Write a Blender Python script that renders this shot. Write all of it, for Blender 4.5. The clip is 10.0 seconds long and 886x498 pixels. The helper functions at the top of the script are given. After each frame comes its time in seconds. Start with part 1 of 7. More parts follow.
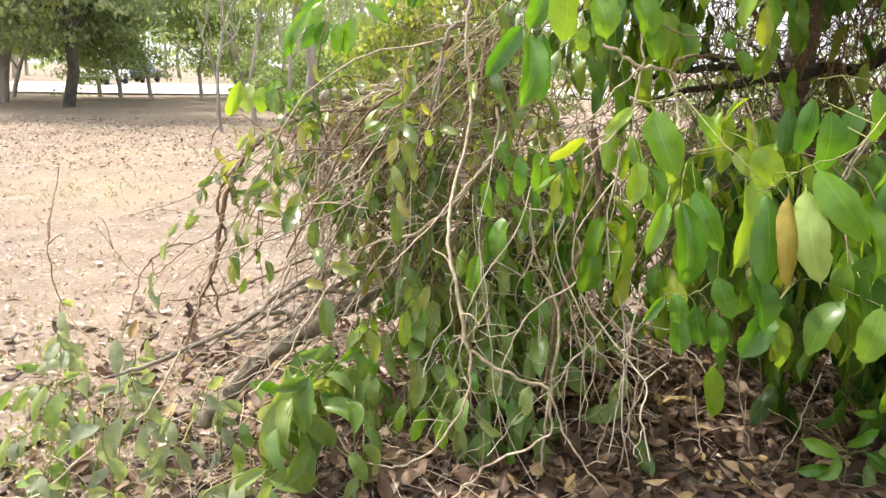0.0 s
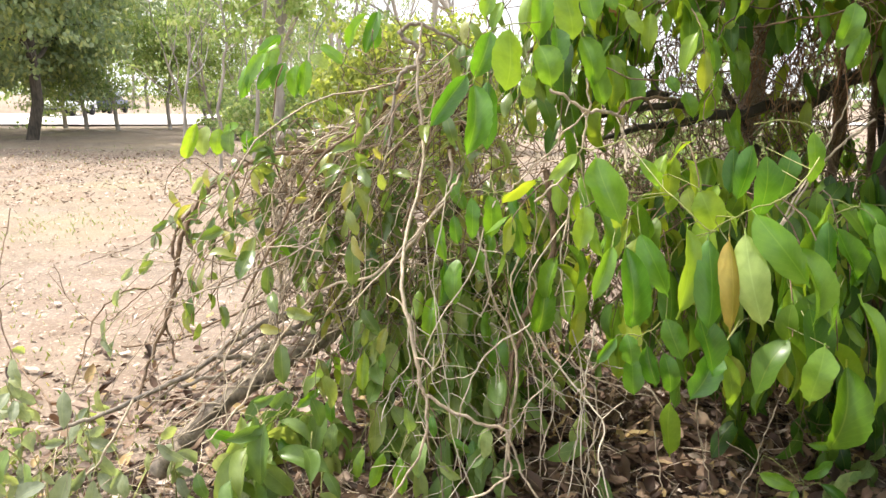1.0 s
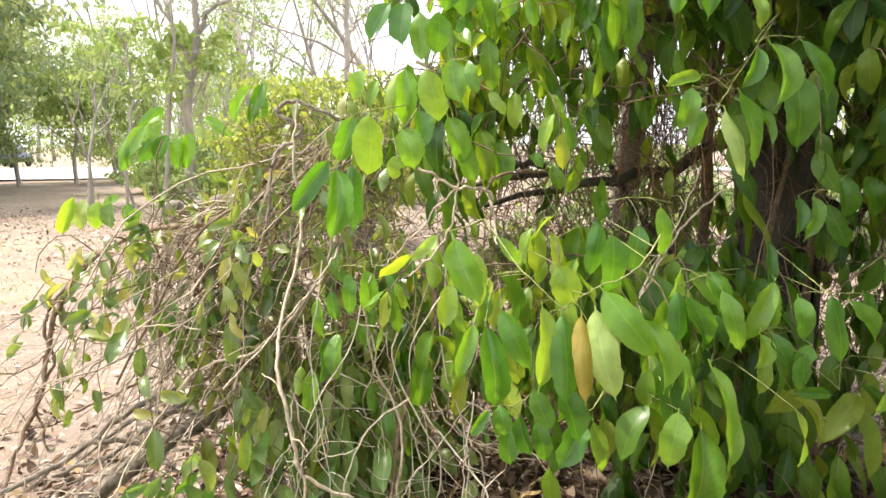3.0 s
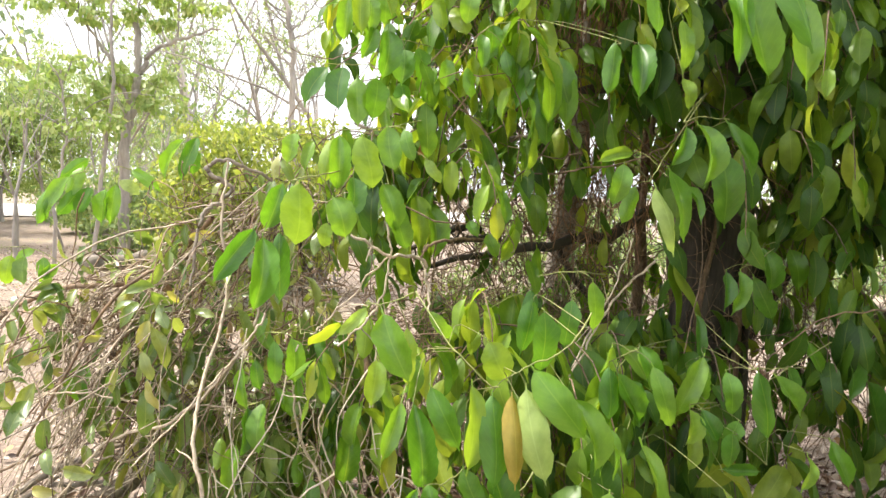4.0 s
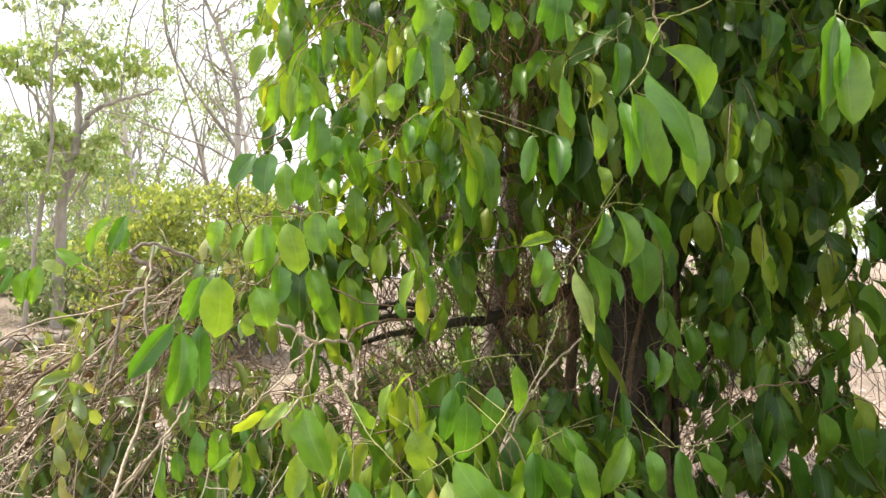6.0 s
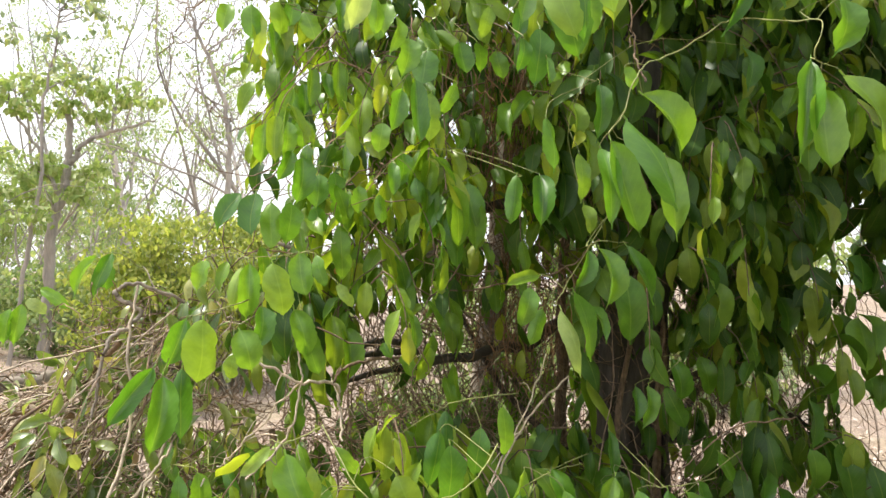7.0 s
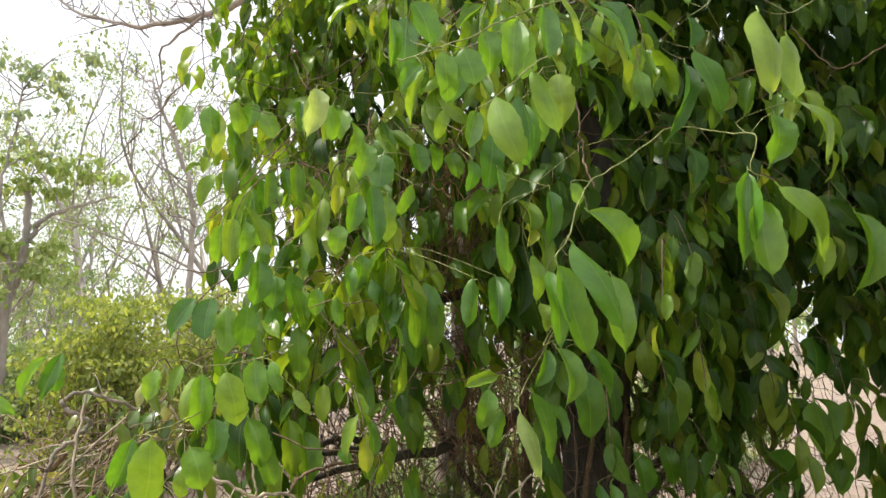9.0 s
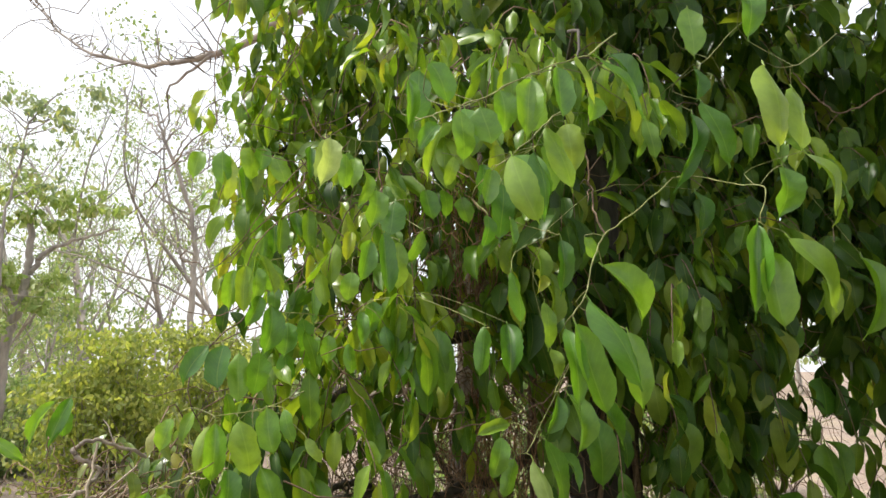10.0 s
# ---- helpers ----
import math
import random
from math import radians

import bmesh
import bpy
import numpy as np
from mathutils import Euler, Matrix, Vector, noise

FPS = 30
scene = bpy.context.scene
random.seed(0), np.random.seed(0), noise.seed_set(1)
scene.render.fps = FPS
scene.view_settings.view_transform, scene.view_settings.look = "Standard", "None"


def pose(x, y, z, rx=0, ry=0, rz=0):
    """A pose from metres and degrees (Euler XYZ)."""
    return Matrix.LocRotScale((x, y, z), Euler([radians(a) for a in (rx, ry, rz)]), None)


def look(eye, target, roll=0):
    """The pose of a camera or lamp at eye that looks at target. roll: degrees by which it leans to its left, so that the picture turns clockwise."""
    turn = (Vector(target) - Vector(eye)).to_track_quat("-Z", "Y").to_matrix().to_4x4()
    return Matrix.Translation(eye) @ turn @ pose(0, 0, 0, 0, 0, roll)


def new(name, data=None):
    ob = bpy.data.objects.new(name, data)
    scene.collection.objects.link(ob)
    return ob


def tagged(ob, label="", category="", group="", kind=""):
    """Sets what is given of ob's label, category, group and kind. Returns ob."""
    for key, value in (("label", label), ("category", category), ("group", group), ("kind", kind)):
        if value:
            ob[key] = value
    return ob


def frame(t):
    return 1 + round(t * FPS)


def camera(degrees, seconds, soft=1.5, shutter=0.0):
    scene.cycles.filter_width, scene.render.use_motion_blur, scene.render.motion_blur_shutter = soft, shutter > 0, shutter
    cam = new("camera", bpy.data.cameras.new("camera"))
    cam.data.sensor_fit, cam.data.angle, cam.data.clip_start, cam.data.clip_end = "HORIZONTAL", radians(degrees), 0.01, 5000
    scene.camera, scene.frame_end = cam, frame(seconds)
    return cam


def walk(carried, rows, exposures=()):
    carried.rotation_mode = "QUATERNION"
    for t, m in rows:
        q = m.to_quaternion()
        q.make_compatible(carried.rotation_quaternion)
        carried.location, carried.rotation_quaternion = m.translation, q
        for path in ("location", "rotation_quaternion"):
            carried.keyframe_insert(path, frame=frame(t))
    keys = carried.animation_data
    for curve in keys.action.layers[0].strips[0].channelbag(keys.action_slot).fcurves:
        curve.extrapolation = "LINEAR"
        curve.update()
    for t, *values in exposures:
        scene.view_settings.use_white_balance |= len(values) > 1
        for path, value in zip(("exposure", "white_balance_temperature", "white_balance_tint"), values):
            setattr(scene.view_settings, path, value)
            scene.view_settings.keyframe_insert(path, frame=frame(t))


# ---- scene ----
cam = camera(65.5, 10.0)
PATH = [
    (0, (-0.004, -0.095, 1.3), (0.004, 1.84, 0.795), 1.0),
    (0.5, (0.032, -0.086, 1.328), (0.083, 1.856, 0.853), 0.4),
    (1, (0.05, -0.084, 1.348), (0.133, 1.868, 0.915), 0.4),
    (1.5, (0.074, -0.08, 1.366), (0.214, 1.873, 0.961), 0.9),
    (2, (0.112, -0.078, 1.386), (0.306, 1.878, 1.021), 1.0),
    (2.2, (0.125, -0.082, 1.395), (0.34, 1.875, 1.039), 1.1),
    (3.3, (0.193, -0.108, 1.442), (0.541, 1.844, 1.181), 0.1),
    (3.5, (0.195, -0.065, 1.455), (0.591, 1.882, 1.225), 1.0),
    (4, (0.216, -0.066, 1.48), (0.679, 1.873, 1.319), 1.7),
    (4.5, (0.232, -0.071, 1.499), (0.724, 1.864, 1.387), 1.3),
    (5, (0.239, -0.076, 1.518), (0.76, 1.853, 1.445), 1.4),
    (5.5, (0.26, -0.087, 1.535), (0.813, 1.835, 1.497), 1.3),
    (5.7, (0.263, -0.099, 1.548), (0.837, 1.817, 1.52), 1.3),
    (6.8, (0.289, -0.107, 1.586), (0.91, 1.792, 1.662), 1.1),
    (7, (0.286, -0.109, 1.593), (0.905, 1.791, 1.674), 1.0),
    (7.5, (0.304, -0.119, 1.618), (0.933, 1.776, 1.738), 0.5),
    (8, (0.317, -0.13, 1.639), (0.976, 1.752, 1.798), 0.3),
    (8.5, (0.316, -0.127, 1.666), (1.007, 1.738, 1.882), 0.3),
    (9, (0.307, -0.133, 1.69), (1.008, 1.721, 1.962), -0.2),
    (9.5, (0.292, -0.135, 1.714), (1.003, 1.709, 2.019), -0.6),
    (10, (0.268, -0.144, 1.737), (0.965, 1.696, 2.092), -0.3),
]
walk(cam, [(t, look(eye, target, roll)) for t, eye, target, roll in PATH], [(0, 1.05), (3.5, 1.3), (5.5, 1.05), (7, 0.92), (10, 0.55)])

# ---- light ----
SUN_EL, SUN_AZ = 63.0, -55.0     # degrees; azimuth from +y towards +x
to_sun = Vector((math.sin(radians(SUN_AZ)) * math.cos(radians(SUN_EL)), math.cos(radians(SUN_AZ)) * math.cos(radians(SUN_EL)), math.sin(radians(SUN_EL))))
world = bpy.data.worlds.new("sky")
scene.world = world
world.use_nodes = True
wn = world.node_tree.nodes
wl = world.node_tree.links
sky = wn.new("ShaderNodeTexSky")
sky.sky_type, sky.sun_disc = "NISHITA", False
sky.sun_elevation, sky.sun_rotation = radians(SUN_EL), radians(SUN_AZ)
sky.dust_density, sky.air_density, sky.ozone_density = 7.0, 1.0, 1.0
haze = wn.new("ShaderNodeMix")
haze.data_type = "RGBA"
haze.inputs["Factor"].default_value = 0.6
haze.inputs["B"].default_value = (8.0, 8.1, 8.3, 1)
wl.new(sky.outputs["Color"], haze.inputs["A"])
wl.new(haze.outputs["Result"], wn["Background"].inputs["Color"])
wn["Background"].inputs["Strength"].default_value = 0.15
sun = new("sun", bpy.data.lights.new("sun", "SUN"))
sun.data.energy, sun.data.angle, sun.data.color = 3.2, radians(1.0), (1.0, 0.95, 0.86)
sun.matrix_world = look(to_sun * 40, (0, 0, 0))


# ---- materials ----
def material(name):
    m = bpy.data.materials.new(name)
    m.use_nodes = True
    n, l = m.node_tree.nodes, m.node_tree.links
    return m, n, l, n["Principled BSDF"]


def node(n, kind, **inputs):
    made = n.new(kind)
    for key, value in inputs.items():
        made.inputs[key.replace("_", " ")].default_value = value
    return made


def ramp(n, l, source, stops):
    r = n.new("ShaderNodeValToRGB")
    while len(r.color_ramp.elements) < len(stops):
        r.color_ramp.elements.new(0.5)
    for e, (p, c) in zip(r.color_ramp.elements, stops):
        e.position, e.color = p, (*c, 1)
    l.new(source, r.inputs["Fac"])
    return r.outputs["Color"]


def mix(n, l, fac, a, b, blend="MIX"):
    x = n.new("ShaderNodeMix")
    x.data_type, x.blend_type = "RGBA", blend
    for key, value in (("Factor", fac), ("A", a), ("B", b)):
        if isinstance(value, bpy.types.NodeSocket):
            l.new(value, x.inputs[key])
        else:
            x.inputs[key].default_value = value if key == "Factor" else (*value, 1)
    return x.outputs["Result"]


def noise_at(n, l, scale, detail=4.0, coords="Object", rough=0.55):
    tc = n.new("ShaderNodeTexCoord")
    t = node(n, "ShaderNodeTexNoise", Scale=scale, Detail=detail, Roughness=rough)
    l.new(tc.outputs[coords], t.inputs["Vector"])
    return t.outputs["Fac"]


def bump(n, l, bsdf, height, strength, distance):
    b = node(n, "ShaderNodeBump", Strength=strength, Distance=distance)
    l.new(height, b.inputs["Height"])
    l.new(b.outputs["Normal"], bsdf.inputs["Normal"])


def leaf_material(name, stops, through_colour, gloss=0.38, thin=0.42, per_island=True, veins=True, spots=0.25, shine=0.5):
    """Leaf with midrib and side veins along its UV, tones from leaf to leaf, light passing through."""
    m, n, l, b = material(name)
    if per_island:
        rnd = n.new("ShaderNodeNewGeometry").outputs["Random Per Island"]
    else:
        rnd = n.new("ShaderNodeObjectInfo").outputs["Random"]
    col = ramp(n, l, rnd, stops)
    patch = noise_at(n, l, 22.0 if per_island else 5.0, 3.0)
    col = mix(n, l, patch, col, tuple(c * 0.6 for c in stops[0][1]), "MIX") if spots > 0.5 else col
    tone = ramp(n, l, patch, [(0.3, (0.78, 0.8, 0.75)), (0.7, (1.15, 1.1, 1.2))])
    col = mix(n, l, 1.0, col, tone, "MULTIPLY")
    if veins:
        uv = n.new("ShaderNodeUVMap")
        sep = n.new("ShaderNodeSeparateXYZ")
        l.new(uv.outputs["UV"], sep.inputs[0])
        off = n.new("ShaderNodeMath")
        off.operation = "SUBTRACT"
        l.new(sep.outputs["X"], off.inputs[0])
        off.inputs[1].default_value = 0.5
        ab = n.new("ShaderNodeMath")
        ab.operation = "ABSOLUTE"
        l.new(off.outputs[0], ab.inputs[0])
        rib = ramp(n, l, ab.outputs[0], [(0.0, (1, 1, 1)), (0.035, (0, 0, 0))])
        vv = n.new("ShaderNodeMath")
        vv.operation = "MULTIPLY_ADD"
        l.new(ab.outputs[0], vv.inputs[0])
        vv.inputs[1].default_value = 0.55
        l.new(sep.outputs["Y"], vv.inputs[2])
        fr = n.new("ShaderNodeMath")
        fr.operation = "MULTIPLY"
        l.new(vv.outputs[0], fr.inputs[0])
        fr.inputs[1].default_value = 62.0
        sn = n.new("ShaderNodeMath")
        sn.operation = "SINE"
        l.new(fr.outputs[0], sn.inputs[0])
        lines = ramp(n, l, sn.outputs[0], [(0.8, (0, 0, 0)), (1.0, (0.2, 0.2, 0.2))])
        vein = mix(n, l, 1.0, rib, lines, "LIGHTEN")
        pale = tuple(min(1.0, c * 1.5 + 0.05) for c in stops[-1][1])
        col = mix(n, l, 0.0, col, pale)
        col.node.inputs["Factor"].default_value = 0.0
        half = n.new("ShaderNodeMath")
        half.operation = "MULTIPLY"
        l.new(vein, half.inputs[0])
        half.inputs[1].default_value = 0.2
        l.new(half.outputs[0], col.node.inputs["Factor"])
        bump(n, l, b, vein, 0.15, 0.001)
    l.new(col, b.inputs["Base Color"])
    rough = ramp(n, l, patch, [(0.3, (gloss - 0.08,) * 3), (0.7, (gloss + 0.14,) * 3)])
    l.new(rough, b.inputs["Roughness"])
    b.inputs["IOR"].default_value = 1.5
    b.inputs["Specular IOR Level"].default_value = shine
    if shine > 0.6:
        b.inputs["Coat Weight"].default_value = 0.15
        b.inputs["Coat Roughness"].default_value = 0.38
    if thin > 0:
        tr = n.new("ShaderNodeBsdfTranslucent")
        l.new(mix(n, l, 1.0, col, through_colour, "MULTIPLY"), tr.inputs["Color"])
        mx = n.new("ShaderNodeMixShader")
        mx.inputs["Fac"].default_value = thin
        l.new(b.outputs[0], mx.inputs[1])
        l.new(tr.outputs[0], mx.inputs[2])
        l.new(mx.outputs[0], n["Material Output"].inputs["Surface"])
    return m


# Inner leaves darker, outer ones lighter: shade inside the crown put into colour.
SHADED_GREEN = [(0.0, (0.03, 0.088, 0.009)), (0.4, (0.065, 0.155, 0.014)), (0.8, (0.13, 0.24, 0.02)), (1.0, (0.26, 0.325, 0.035))]
LIT_GREEN = [(0.0, (0.088, 0.21, 0.016)), (0.35, (0.145, 0.298, 0.021)), (0.8, (0.238, 0.385, 0.03)), (1.0, (0.37, 0.46, 0.05))]
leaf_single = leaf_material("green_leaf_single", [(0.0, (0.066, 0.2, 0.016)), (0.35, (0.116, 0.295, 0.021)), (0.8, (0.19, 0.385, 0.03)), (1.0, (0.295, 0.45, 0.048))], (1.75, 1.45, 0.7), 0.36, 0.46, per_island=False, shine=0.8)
leaf_near = leaf_material("green_leaf_near", LIT_GREEN, (1.75, 1.45, 0.7), 0.36, 0.48, shine=0.55)
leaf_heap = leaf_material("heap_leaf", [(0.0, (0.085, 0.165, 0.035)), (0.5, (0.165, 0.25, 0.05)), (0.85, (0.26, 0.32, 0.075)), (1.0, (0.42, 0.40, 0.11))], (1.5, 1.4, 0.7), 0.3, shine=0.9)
leaf_joined = leaf_material("green_leaf_joined", SHADED_GREEN, (1.8, 1.6, 0.8), 0.42, shine=0.5)
leaf_pale = leaf_material("dusty_leaf", [(0.0, (0.2, 0.235, 0.165)), (0.4, (0.26, 0.3, 0.2)), (0.75, (0.29, 0.335, 0.19)), (1.0, (0.37, 0.4, 0.17))], (1.6, 1.7, 0.8), 0.5, per_island=False)
leaf_yellow = leaf_material("yellowing_leaf", [(0.0, (0.42, 0.33, 0.06)), (1.0, (0.44, 0.42, 0.08))], (1.4, 1.3, 0.6), 0.4, per_island=False)
leaf_orange = leaf_material("withered_orange_leaf", [(0.0, (0.38, 0.16, 0.05)), (1.0, (0.5, 0.25, 0.09))], (1.3, 1.1, 0.7), 0.6, 0.3, per_island=False)
leaf_lime = leaf_material("pale_lime_leaf", [(0.0, (0.34, 0.50, 0.10)), (1.0, (0.46, 0.57, 0.2))], (1.3, 1.3, 0.6), 0.4, per_island=False)
leaf_shrub = leaf_material("soft_shrub_leaf", [(0.0, (0.15, 0.25, 0.075)), (0.6, (0.24, 0.34, 0.105)), (1.0, (0.33, 0.41, 0.14))], (1.5, 1.5, 0.7), 0.45, per_island=False)
shrub_joined = leaf_material("shrub_leaf_joined", [(0.0, (0.11, 0.2, 0.045)), (0.5, (0.18, 0.29, 0.07)), (1.0, (0.3, 0.37, 0.11))], (1.55, 1.45, 0.7), 0.38)
DRY = [(0.0, (0.045, 0.025, 0.016)), (0.35, (0.105, 0.06, 0.037)), (0.7, (0.19, 0.118, 0.072)), (0.9, (0.31, 0.215, 0.135)), (1.0, (0.43, 0.31, 0.12))]
dry_single = leaf_material("dry_leaf_single", DRY, (1.2, 1.0, 0.8), 0.65, 0.12, per_island=False)
dry_joined = leaf_material("dry_leaf_joined", DRY, (1.2, 1.0, 0.8), 0.65, 0.12, veins=False)
dry_pale = leaf_material("bleached_leaf", [(0.0, (0.24, 0.17, 0.12)), (0.4, (0.42, 0.33, 0.25)), (1.0, (0.64, 0.55, 0.46))], (1.1, 1.0, 0.8), 0.7, 0.1, veins=False)
bush_leaf = leaf_material("bush_leaf", [(0.0, (0.165, 0.22, 0.055)), (0.5, (0.26, 0.315, 0.08)), (1.0, (0.4, 0.42, 0.14))], (1.6, 1.6, 0.7), 0.5, 0.55, veins=False)
# far_leaf and far_dark are paled: haze over the distance put into their colour.
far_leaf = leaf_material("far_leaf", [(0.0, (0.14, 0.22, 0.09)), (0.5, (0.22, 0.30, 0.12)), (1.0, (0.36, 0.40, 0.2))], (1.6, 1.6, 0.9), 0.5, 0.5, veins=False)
far_dark = leaf_material("far_dark_leaf", [(0.0, (0.17, 0.24, 0.15)), (0.6, (0.26, 0.33, 0.19)), (1.0, (0.42, 0.45, 0.2))], (1.6, 1.6, 0.8), 0.42, 0.45, veins=False)
far_lime = leaf_material("far_lime_leaf", [(0.0, (0.2, 0.30, 0.07)), (0.5, (0.29, 0.39, 0.11)), (1.0, (0.40, 0.44, 0.2))], (1.5, 1.5, 0.9), 0.5, 0.38, veins=False)
grass_mat = leaf_material("grass_blade", [(0.0, (0.16, 0.24, 0.06)), (0.5, (0.26, 0.32, 0.09)), (1.0, (0.45, 0.40, 0.2))], (1.4, 1.4, 0.8), 0.55, 0.3, veins=False)


def bark_material(name, dark, pale, scale=30.0, stretch=0.18, relief=0.004, rough=0.85):
    m, n, l, b = material(name)
    tc = n.new("ShaderNodeTexCoord")
    mp = n.new("ShaderNodeMapping")
    mp.inputs["Scale"].default_value = (1, 1, stretch)
    l.new(tc.outputs["Object"], mp.inputs["Vector"])
    a = node(n, "ShaderNodeTexNoise", Scale=scale, Detail=6.0, Roughness=0.65)
    l.new(mp.outputs[0], a.inputs["Vector"])
    coarse = noise_at(n, l, scale * 0.15, 3.0)
    isl = n.new("ShaderNodeNewGeometry").outputs["Random Per Island"]
    col = ramp(n, l, a.outputs["Fac"], [(0.3, dark), (0.62, pale)])
    col = mix(n, l, 1.0, col, ramp(n, l, coarse, [(0.3, (0.7, 0.7, 0.72)), (0.7, (1.2, 1.17, 1.1))]), "MULTIPLY")
    col = mix(n, l, 1.0, col, ramp(n, l, isl, [(0.0, (0.62, 0.6, 0.58)), (1.0, (1.25, 1.22, 1.15))]), "MULTIPLY")
    l.new(col, b.inputs["Base Color"])
    b.inputs["Roughness"].default_value = rough
    bump(n, l, b, a.outputs["Fac"], 0.8, relief)
    return m


bark_dark = bark_material("dark_trunk_bark", (0.024, 0.021, 0.019), (0.11, 0.095, 0.083), 22.0, 0.2, 0.012)
bark_grey = bark_material("grey_brown_bark", (0.12, 0.105, 0.09), (0.34, 0.295, 0.255), 26.0, 0.2, 0.008)
bark_flaky = bark_material("flaking_dead_bark", (0.045, 0.034, 0.027), (0.40, 0.34, 0.28), 30.0, 0.6, 0.012)
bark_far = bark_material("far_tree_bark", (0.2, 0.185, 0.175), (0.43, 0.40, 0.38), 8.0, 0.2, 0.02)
twig_pale = bark_material("pale_dry_twig", (0.3, 0.245, 0.185), (0.62, 0.53, 0.43), 90.0, 0.5, 0.001, 0.8)
twig_white = bark_material("bleached_twig", (0.46, 0.40, 0.33), (0.78, 0.71, 0.61), 90.0, 0.5, 0.001, 0.75)
twig_brown = bark_material("brown_vine_stem", (0.085, 0.058, 0.04), (0.27, 0.185, 0.125), 90.0, 0.5, 0.001, 0.8)
twig_red = bark_material("reddish_dead_vine", (0.13, 0.07, 0.042), (0.36, 0.2, 0.12), 90.0, 0.5, 0.001, 0.8)
twig_green = bark_material("green_twig", (0.16, 0.2, 0.06), (0.34, 0.36, 0.13), 90.0, 0.5, 0.0008, 0.6)


def ground_material():
    m, n, l, b = material("sandy_ground")
    big = noise_at(n, l, 0.35, 5.0)
    mid = noise_at(n, l, 3.0, 6.0)
    fine = noise_at(n, l, 45.0, 5.0, rough=0.7)
    col = ramp(n, l, mid, [(0.3, (0.185, 0.15, 0.12)), (0.55, (0.255, 0.212, 0.178)), (0.75, (0.33, 0.282, 0.243))])
    col = mix(n, l, 1.0, col, ramp(n, l, fine, [(0.3, (0.68, 0.64, 0.6)), (0.62, (1.12, 1.1, 1.08))]), "MULTIPLY")
    col = mix(n, l, ramp(n, l, big, [(0.5, (0, 0, 0)), (0.68, (0.6, 0.6, 0.6))]), col, (0.34, 0.3, 0.19))
    tc = n.new("ShaderNodeTexCoord")
    patch = ramp(n, l, noise_at(n, l, 0.9, 4.0), [(0.4, (0, 0, 0)), (0.65, (0.45, 0.45, 0.45))])
    col = mix(n, l, patch, col, (0.26, 0.18, 0.135))
    for scale, share in ((15.0, 0.45), (33.0, 0.6), (70.0, 0.5)):
        vor = node(n, "ShaderNodeTexVoronoi", Scale=scale, Randomness=1.0)
        l.new(tc.outputs["Object"], vor.inputs["Vector"])
        bits = ramp(n, l, vor.outputs["Distance"], [(0.2, (share, share, share)), (0.3, (0, 0, 0))])
        tone = ramp(n, l, vor.outputs["Color"], [(0.1, (0.17, 0.11, 0.07)), (0.45, (0.37, 0.275, 0.2)), (0.75, (0.55, 0.44, 0.34)), (1.0, (0.72, 0.62, 0.52))])
        col = mix(n, l, bits, col, tone)
    l.new(col, b.inputs["Base Color"])
    b.inputs["Roughness"].default_value = 0.95
    b.inputs["Specular IOR Level"].default_value = 0.15
    bump(n, l, b, fine, 0.7, 0.02)
    return m


ground_mat = ground_material()


def plain(name, colour, rough=0.9, scale=3.0):
    m, n, l, b = material(name)
    f = noise_at(n, l, scale, 5.0)
    l.new(ramp(n, l, f, [(0.3, tuple(c * 0.85 for c in colour)), (0.7, colour)]), b.inputs["Base Color"])
    b.inputs["Roughness"].default_value = rough
    return m


road_mat = plain("pale_dust_road", (0.5, 0.47, 0.45), 0.9, 0.6)


# ---- geometry helpers ----
def leaf_grid(cols=4, rows=8, width=0.42, fold=0.12, curl=0.12, wave=0.03, tip=0.1, seed=0, stalk=0.14, arch=0.1):
    """A leaf 1 long that hangs from the origin along -z and faces -y: an elliptic blade with a drip tip, bowed outwards, its stalk above."""
    r = np.random.RandomState(seed)
    ph, v, uv = r.rand(3) * 6.28, [], []
    for i in range(rows + 1):
        s = i / rows
        e = min(1.0, s / (1 - tip))
        body = max(0.0, 1 - abs(2 * e ** 0.98 - 1) ** 2.5) ** 0.64
        h = max(width / 2 * body, 0.012 * (1 - s) + 0.003)
        for j in range(cols + 1):
            u = 2 * j / cols - 1
            y = -fold * abs(u) ** 1.6 * h * 2 + curl * (s * s - 0.3 * s) - arch * math.sin(math.pi * s) + wave * u * u * math.sin(9 * s + ph[0] + (1.3 if u > 0 else 0))
            x = u * h * (1 + 0.05 * math.sin(13 * s + ph[1] + u) + (0.05 * r.randn() if abs(u) > 0.9 and rows > 10 else 0)) + 0.05 * math.sin(2.5 * s + ph[2]) * s
            v.append((x, y, -stalk * 0.5 - s * (1 - stalk * 0.5)))
            uv.append((j / cols, s))
    q = [(i * (cols + 1) + j, i * (cols + 1) + j + 1, (i + 1) * (cols + 1) + j + 1, (i + 1) * (cols + 1) + j) for i in range(rows) for j in range(cols)]
    k, w = len(v), 0.010
    top, low = (0, 0.02, 0), (0, 0, -stalk * 0.5 - 0.01)
    for p in (top, low):
        v += [(p[0] - w, p[1] - w, p[2]), (p[0] + w, p[1] - w, p[2]), (p[0], p[1] + w, p[2])]
        uv += [(0.5, 0.0)] * 3
    q += [(k, k + 1, k + 4, k + 3), (k + 1, k + 2, k + 5, k + 4), (k + 2, k, k + 3, k + 5)]
    return np.array(v, float), np.array(q, int), np.array(uv, float)


